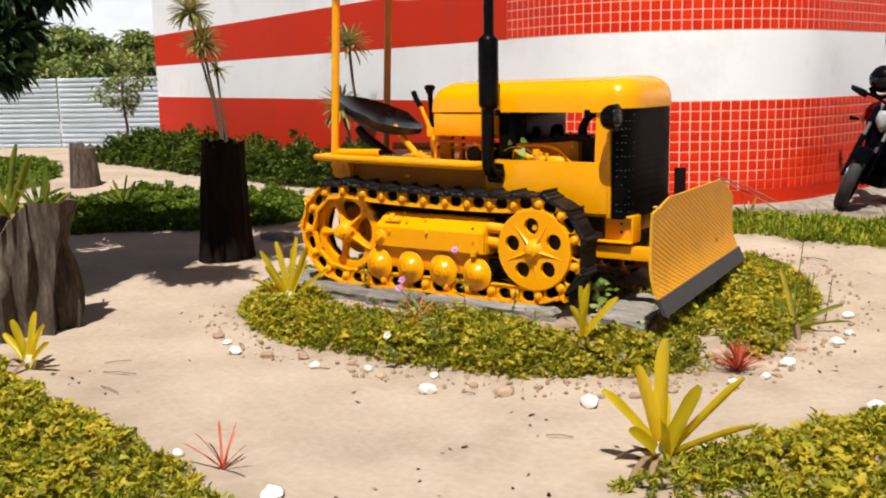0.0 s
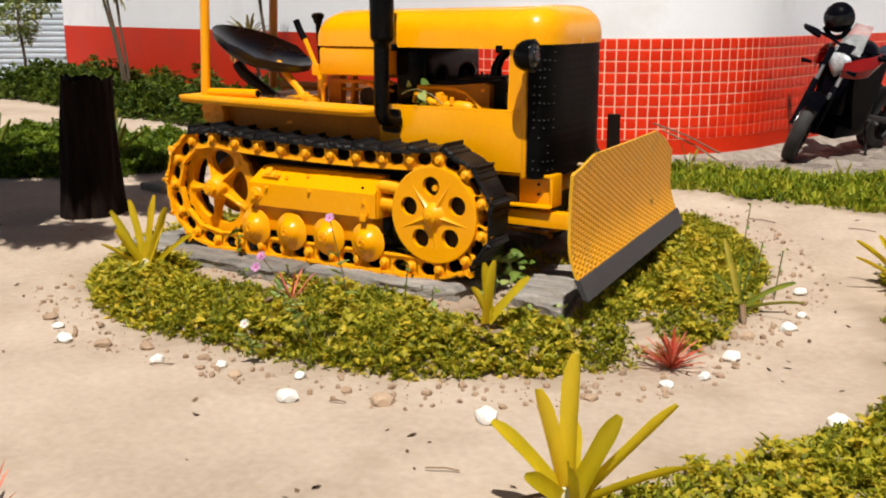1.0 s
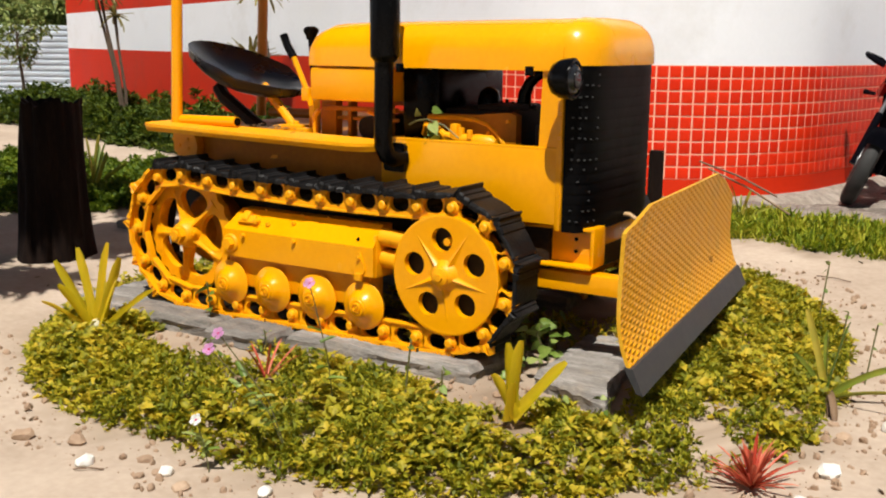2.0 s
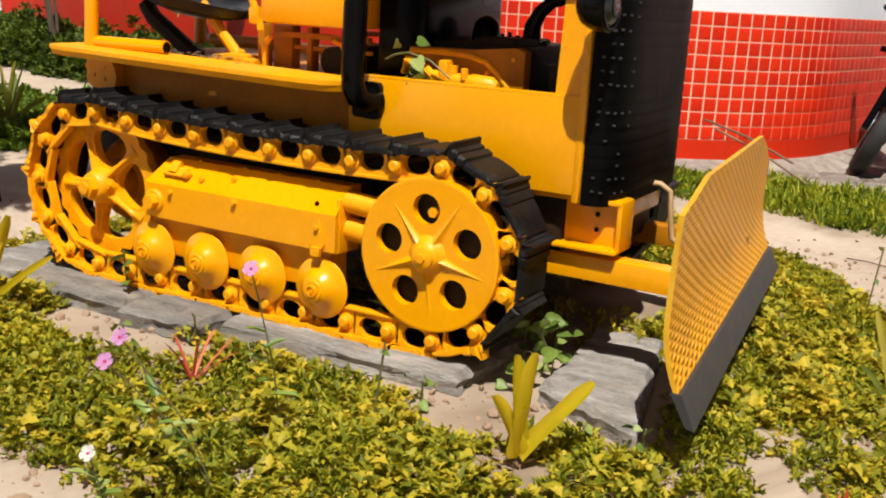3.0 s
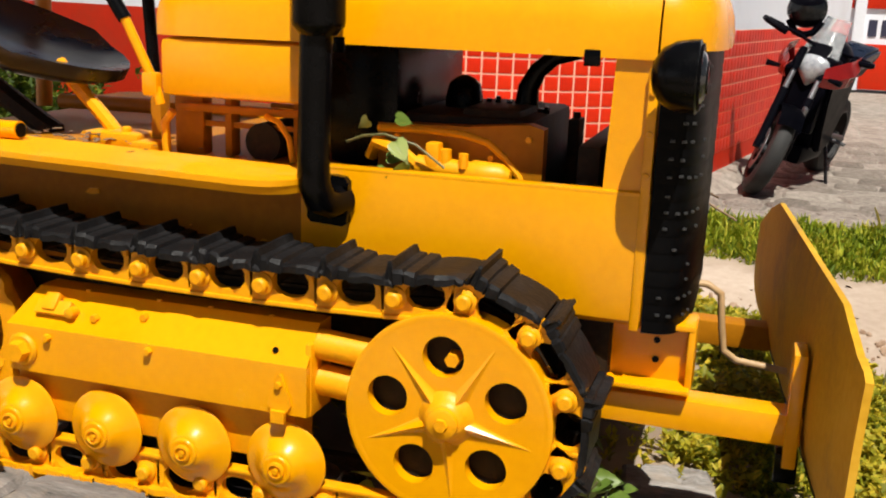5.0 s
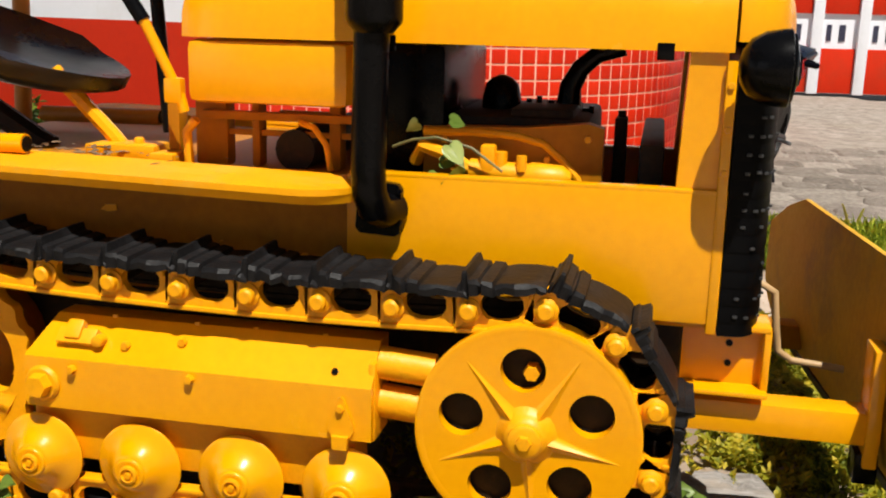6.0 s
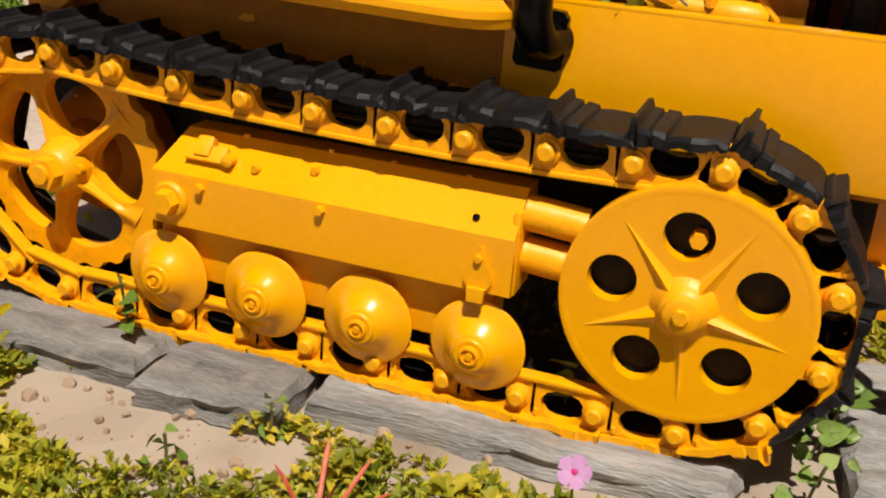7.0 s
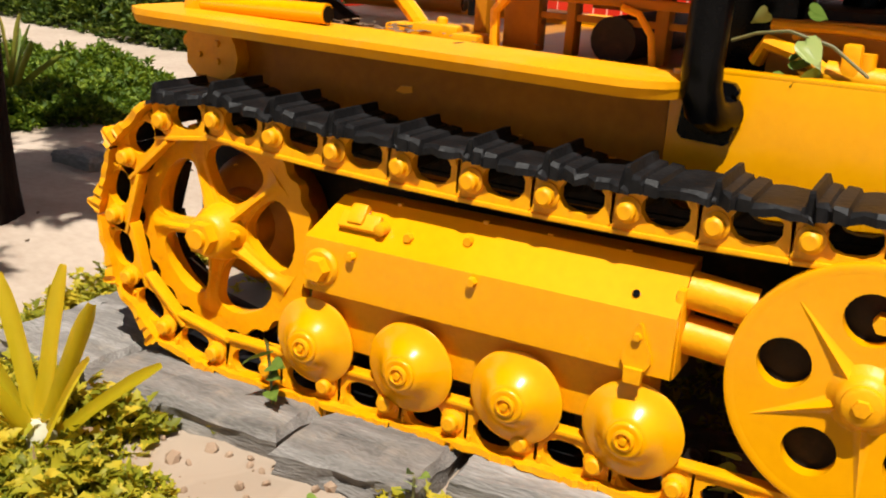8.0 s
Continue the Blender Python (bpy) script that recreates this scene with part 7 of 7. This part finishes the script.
    slab(bm, [(-0.78, 0.84), (-0.80, 0.90), (-1.05, 0.86), (-1.15, 0.92), (-1.50, 0.96), (-1.52, 0.90), (-1.2, 0.83), (-1.0, 0.78)], -0.12, 0.12)
    bmesh.ops.bevel(bm, geom=list(bm.edges), offset=0.02, segments=2, affect="EDGES")
    part("seat", bm, vinyl, b)
    bm = bmesh.new()
    slab(bm, [(-1.0, 0.78), (-1.2, 0.82), (-1.62, 0.93), (-1.66, 0.88), (-1.3, 0.74)], -0.09, 0.09)
    bmesh.ops.bevel(bm, geom=list(bm.edges), offset=0.015, segments=2, affect="EDGES")
    part("tail", bm, bike_black, b)
    bm = bmesh.new()
    box(bm, (-0.92, -0.13, 0.28), (-0.45, 0.13, 0.56), 0.09)
    box(bm, (-0.62, -0.10, 0.5), (-0.42, 0.10, 0.78), 0.03)
    lathe(bm, [(-0.02, 0.10), (0.0, 0.095), (0.02, 0.07)], (-0.66, 0.135, 0.42), "y", 20)
    lathe(bm, [(0.02, 0.10), (0.0, 0.095), (-0.02, 0.07)], (-0.66, -0.135, 0.42), "y", 20)
    motor = part("engine", bm, bike_black, b)
    for k in range(5):
        bm = bmesh.new()
        box(bm, (-0.64, -0.115, 0.53 + 0.045 * k), (-0.40, 0.115, 0.545 + 0.045 * k), 0.003)
        part("cooling_fin", bm, bike_metal, motor)
    bm = bmesh.new()
    box(bm, (-0.36, -0.13, 0.42), (-0.28, 0.13, 0.72), 0.02)
    part("radiator", bm, bike_black, b)
    bm = bmesh.new()
    box(bm, (-0.90, -0.11, 0.19), (-0.36, 0.11, 0.32), 0.04)
    part("belly_pan", bm, bike_black, b)
    bm = bmesh.new()
    pipe(bm, [(-0.43, -0.06, 0.55), (-0.33, -0.08, 0.42), (-0.40, -0.1, 0.26), (-0.75, -0.13, 0.22), (-1.05, -0.15, 0.30), (-1.15, -0.16, 0.36)], 0.022, 10)
    rod(bm, (-1.1, -0.16, 0.34), (-1.55, -0.19, 0.50), 0.055, 0.06, 16)
    part("exhaust", bm, bike_metal, b)
    bm = bmesh.new()
    rod(bm, (-0.85, 0.12, 0.30), (-0.78, 0.26, -0.02), 0.012, seg=8)
    part("side_stand", bm, bike_metal, b)
    bm = bmesh.new()
    slab(bm, [(-0.30, 0.90), (-0.36, 0.98), (-0.80, 0.60), (-0.90, 0.36), (-0.98, 0.36), (-0.95, 0.72), (-1.1, 0.80), (-1.0, 0.86)], -0.06, 0.06)
    part("frame", bm, bike_black, b)
    turn = Matrix.Translation((0, 0, R)) @ Matrix.Rotation(radians(24), 4, Vector((-0.42, 0, 0.907))) @ Matrix.Translation((0, 0, -R))
    for o in b.children:
        kind = o.name.split(".")[0]
        if kind in ("fork_leg", "mudguard", "handlebar", "hand_guard") or o == front:
            o.matrix_local = turn @ o.matrix_local
    for o in b.children:
        if o.name.split(".")[0] in ("nose", "head_lamp", "wind_screen", "fairing", "shroud"):
            o.location.x -= 0.17
    b.matrix_world = m
    return b


FW, RW = Vector((-2.08, 10.44, 0.167)), Vector((-1.66, 11.77, 0.167))
head = (FW - RW).normalized()
bike_m = Matrix.Translation(FW) @ Euler((0, 0, math.atan2(head.y, head.x))).to_matrix().to_4x4() @ Euler((radians(-13.0), 0, 0)).to_matrix().to_4x4() @ Matrix.Scale(1.04, 4)
motorcycle(bike_m)


def helmet(m):
    h = thing("helmet", (0, 0, 0), "glossy black helmet hung on the motorcycle's handlebar", "helmet")
    bm = bmesh.new()
    bmesh.ops.create_uvsphere(bm, u_segments=28, v_segments=18, radius=0.135)
    for v in bm.verts:
        v.co.z *= 1.05
        if v.co.z < -0.05:
            v.co.x *= 1.06
            v.co.z = -0.05 + (v.co.z + 0.05) * 0.85
    part("shell", bm, bike_black, h)
    bm = bmesh.new()
    rows_ = []
    for k in range(5):
        u = math.radians(-12 + 42 * k / 4)
        rows_.append([bm.verts.new((0.139 * math.cos(u) * math.cos(t), 0.139 * math.cos(u) * math.sin(t), 0.142 * math.sin(u))) for t in np.radians(np.linspace(-75, 75, 13))])
    for p, q in zip(rows_, rows_[1:]):
        for i in range(12):
            bm.faces.new((p[i], p[i + 1], q[i + 1], q[i]))
    bmesh.ops.solidify(bm, geom=list(bm.faces), thickness=0.004)
    part("visor", bm, dark_lens, h, "dark glossy visor")
    bm = bmesh.new()
    pipe(bm, [(0.06, -0.11, -0.06), (0.10, -0.06, -0.13), (0.115, 0, -0.145), (0.10, 0.06, -0.13), (0.06, 0.11, -0.06)], 0.026, 10)
    part("chin_bar", bm, bike_black, h)
    h.matrix_world = m


helmet(bike_m @ pose(-0.47, -0.20, 1.15, 12, 20, 15) @ Matrix.Scale(0.92, 4))

# ---- tiles of the rounded wall ----
def tile_mesh():
    bm = bmesh.new()
    box(bm, (-0.0411, -0.001, -0.0411), (0.0411, 0.0028, 0.0411), 0.0014)
    me = finish(bm, "tile", tile_red)
    return me


TILE, STEP = tile_mesh(), 0.0932


def tile_places():
    out = []
    cols = int((TILE_TO - TILE_FROM) / STEP)
    for c in range(cols):
        s = TILE_FROM + (c + 0.5) * STEP
        p, nn = wall_at(s)
        for r in range(9):
            out.append((p, nn, 1.2193 - (r + 0.5) * STEP, s))
        for r in range(6):
            out.append((p, nn, 1.858 + (r + 0.5) * STEP, s))
    return out


def build_tiles():
    places = tile_places()
    near_ones = sorted(places, key=lambda q: (q[2] > 1.5, abs(q[3] - 2.4)))
    singles, rest = near_ones[:290], near_ones[290:]
    for p, nn, z, s in singles:
        ob = new("tile", TILE)
        ob.parent = wall
        t = Vector((-nn.y, nn.x, 0))
        ob.matrix_local = Matrix(((t.x, nn.x, 0, p.x), (t.y, nn.y, 0, p.y), (0, 0, 1, z), (0, 0, 0, 1)))
    src = [v.co.copy() for v in TILE.vertices]
    polys = [list(q.vertices) for q in TILE.polygons]
    verts, faces = [], []
    for p, nn, z, s in rest:
        o = len(verts)
        t = Vector((-nn.y, nn.x, 0))
        verts += [tuple(p + t * v.x + nn * v.y + Vector((0, 0, z + v.z))) for v in src]
        faces += [[i + o for i in q] for q in polys]
    me = bpy.data.meshes.new("tiles")
    me.from_pydata(verts, [], faces)
    me.materials.append(tile_red_far)
    ob = new("tiles", me)
    ob.parent = wall
    tagged(ob, kind="stuff")


build_tiles()


def build_paving():
    """Uneven rounded stones laid on the paving by the motorcycle."""
    base = []
    for k in range(6):
        bm = bmesh.new()
        r = random.Random(70 + k)
        cut = [r.uniform(0.86, 1.08) for _ in range(10)]
        rings = []
        for out, z in ((1.0, -0.5), (1.0, 0.1), (0.86, 0.42), (0.45, 0.55)):
            row = []
            for i in range(10):
                t = 2 * math.pi * (i + 0.5) / 10
                c, s = (math.copysign(abs(f(t)) ** 0.5, f(t)) * 0.5 * out * cut[i] for f in (math.cos, math.sin))
                row.append(bm.verts.new((c, s, z + r.uniform(-0.12, 0.12) * (z > 0))))
            rings.append(row)
        for p, q in zip(rings, rings[1:]):
            for i in range(10):
                bm.faces.new((p[i], p[(i + 1) % 10], q[(i + 1) % 10], q[i]))
        bm.faces.new(rings[-1])
        base.append(finish(bm, "paving_stone", paving))
    r = random.Random(9)
    y = 9.17
    while y < 13.6:
        d = r.uniform(0.20, 0.34)
        x = -3.25 + r.uniform(-0.3, 0)
        while x < 3.0:
            w = r.uniform(0.20, 0.46)
            cx, cy = x + w / 2, y + d / 2
            if (Vector((cx - CX, cy - CY)).length > CR + 0.22 or cx > 0) and cx > -3.1 and not (cx < -1.9 and cy > 11):
                ob = new("paving_stone", base[r.randrange(6)])
                ob.parent = pavement
                ob.matrix_local = pose(cx, cy, float(pave_z(cx, cy)) - 0.009 + r.uniform(0, 0.010), r.uniform(-1, 1), r.uniform(-1, 1), r.uniform(-8, 8)) @ Matrix.Diagonal((w - 0.006, d - 0.006, 0.034, 1))
            x += w
        y += d


build_paving()
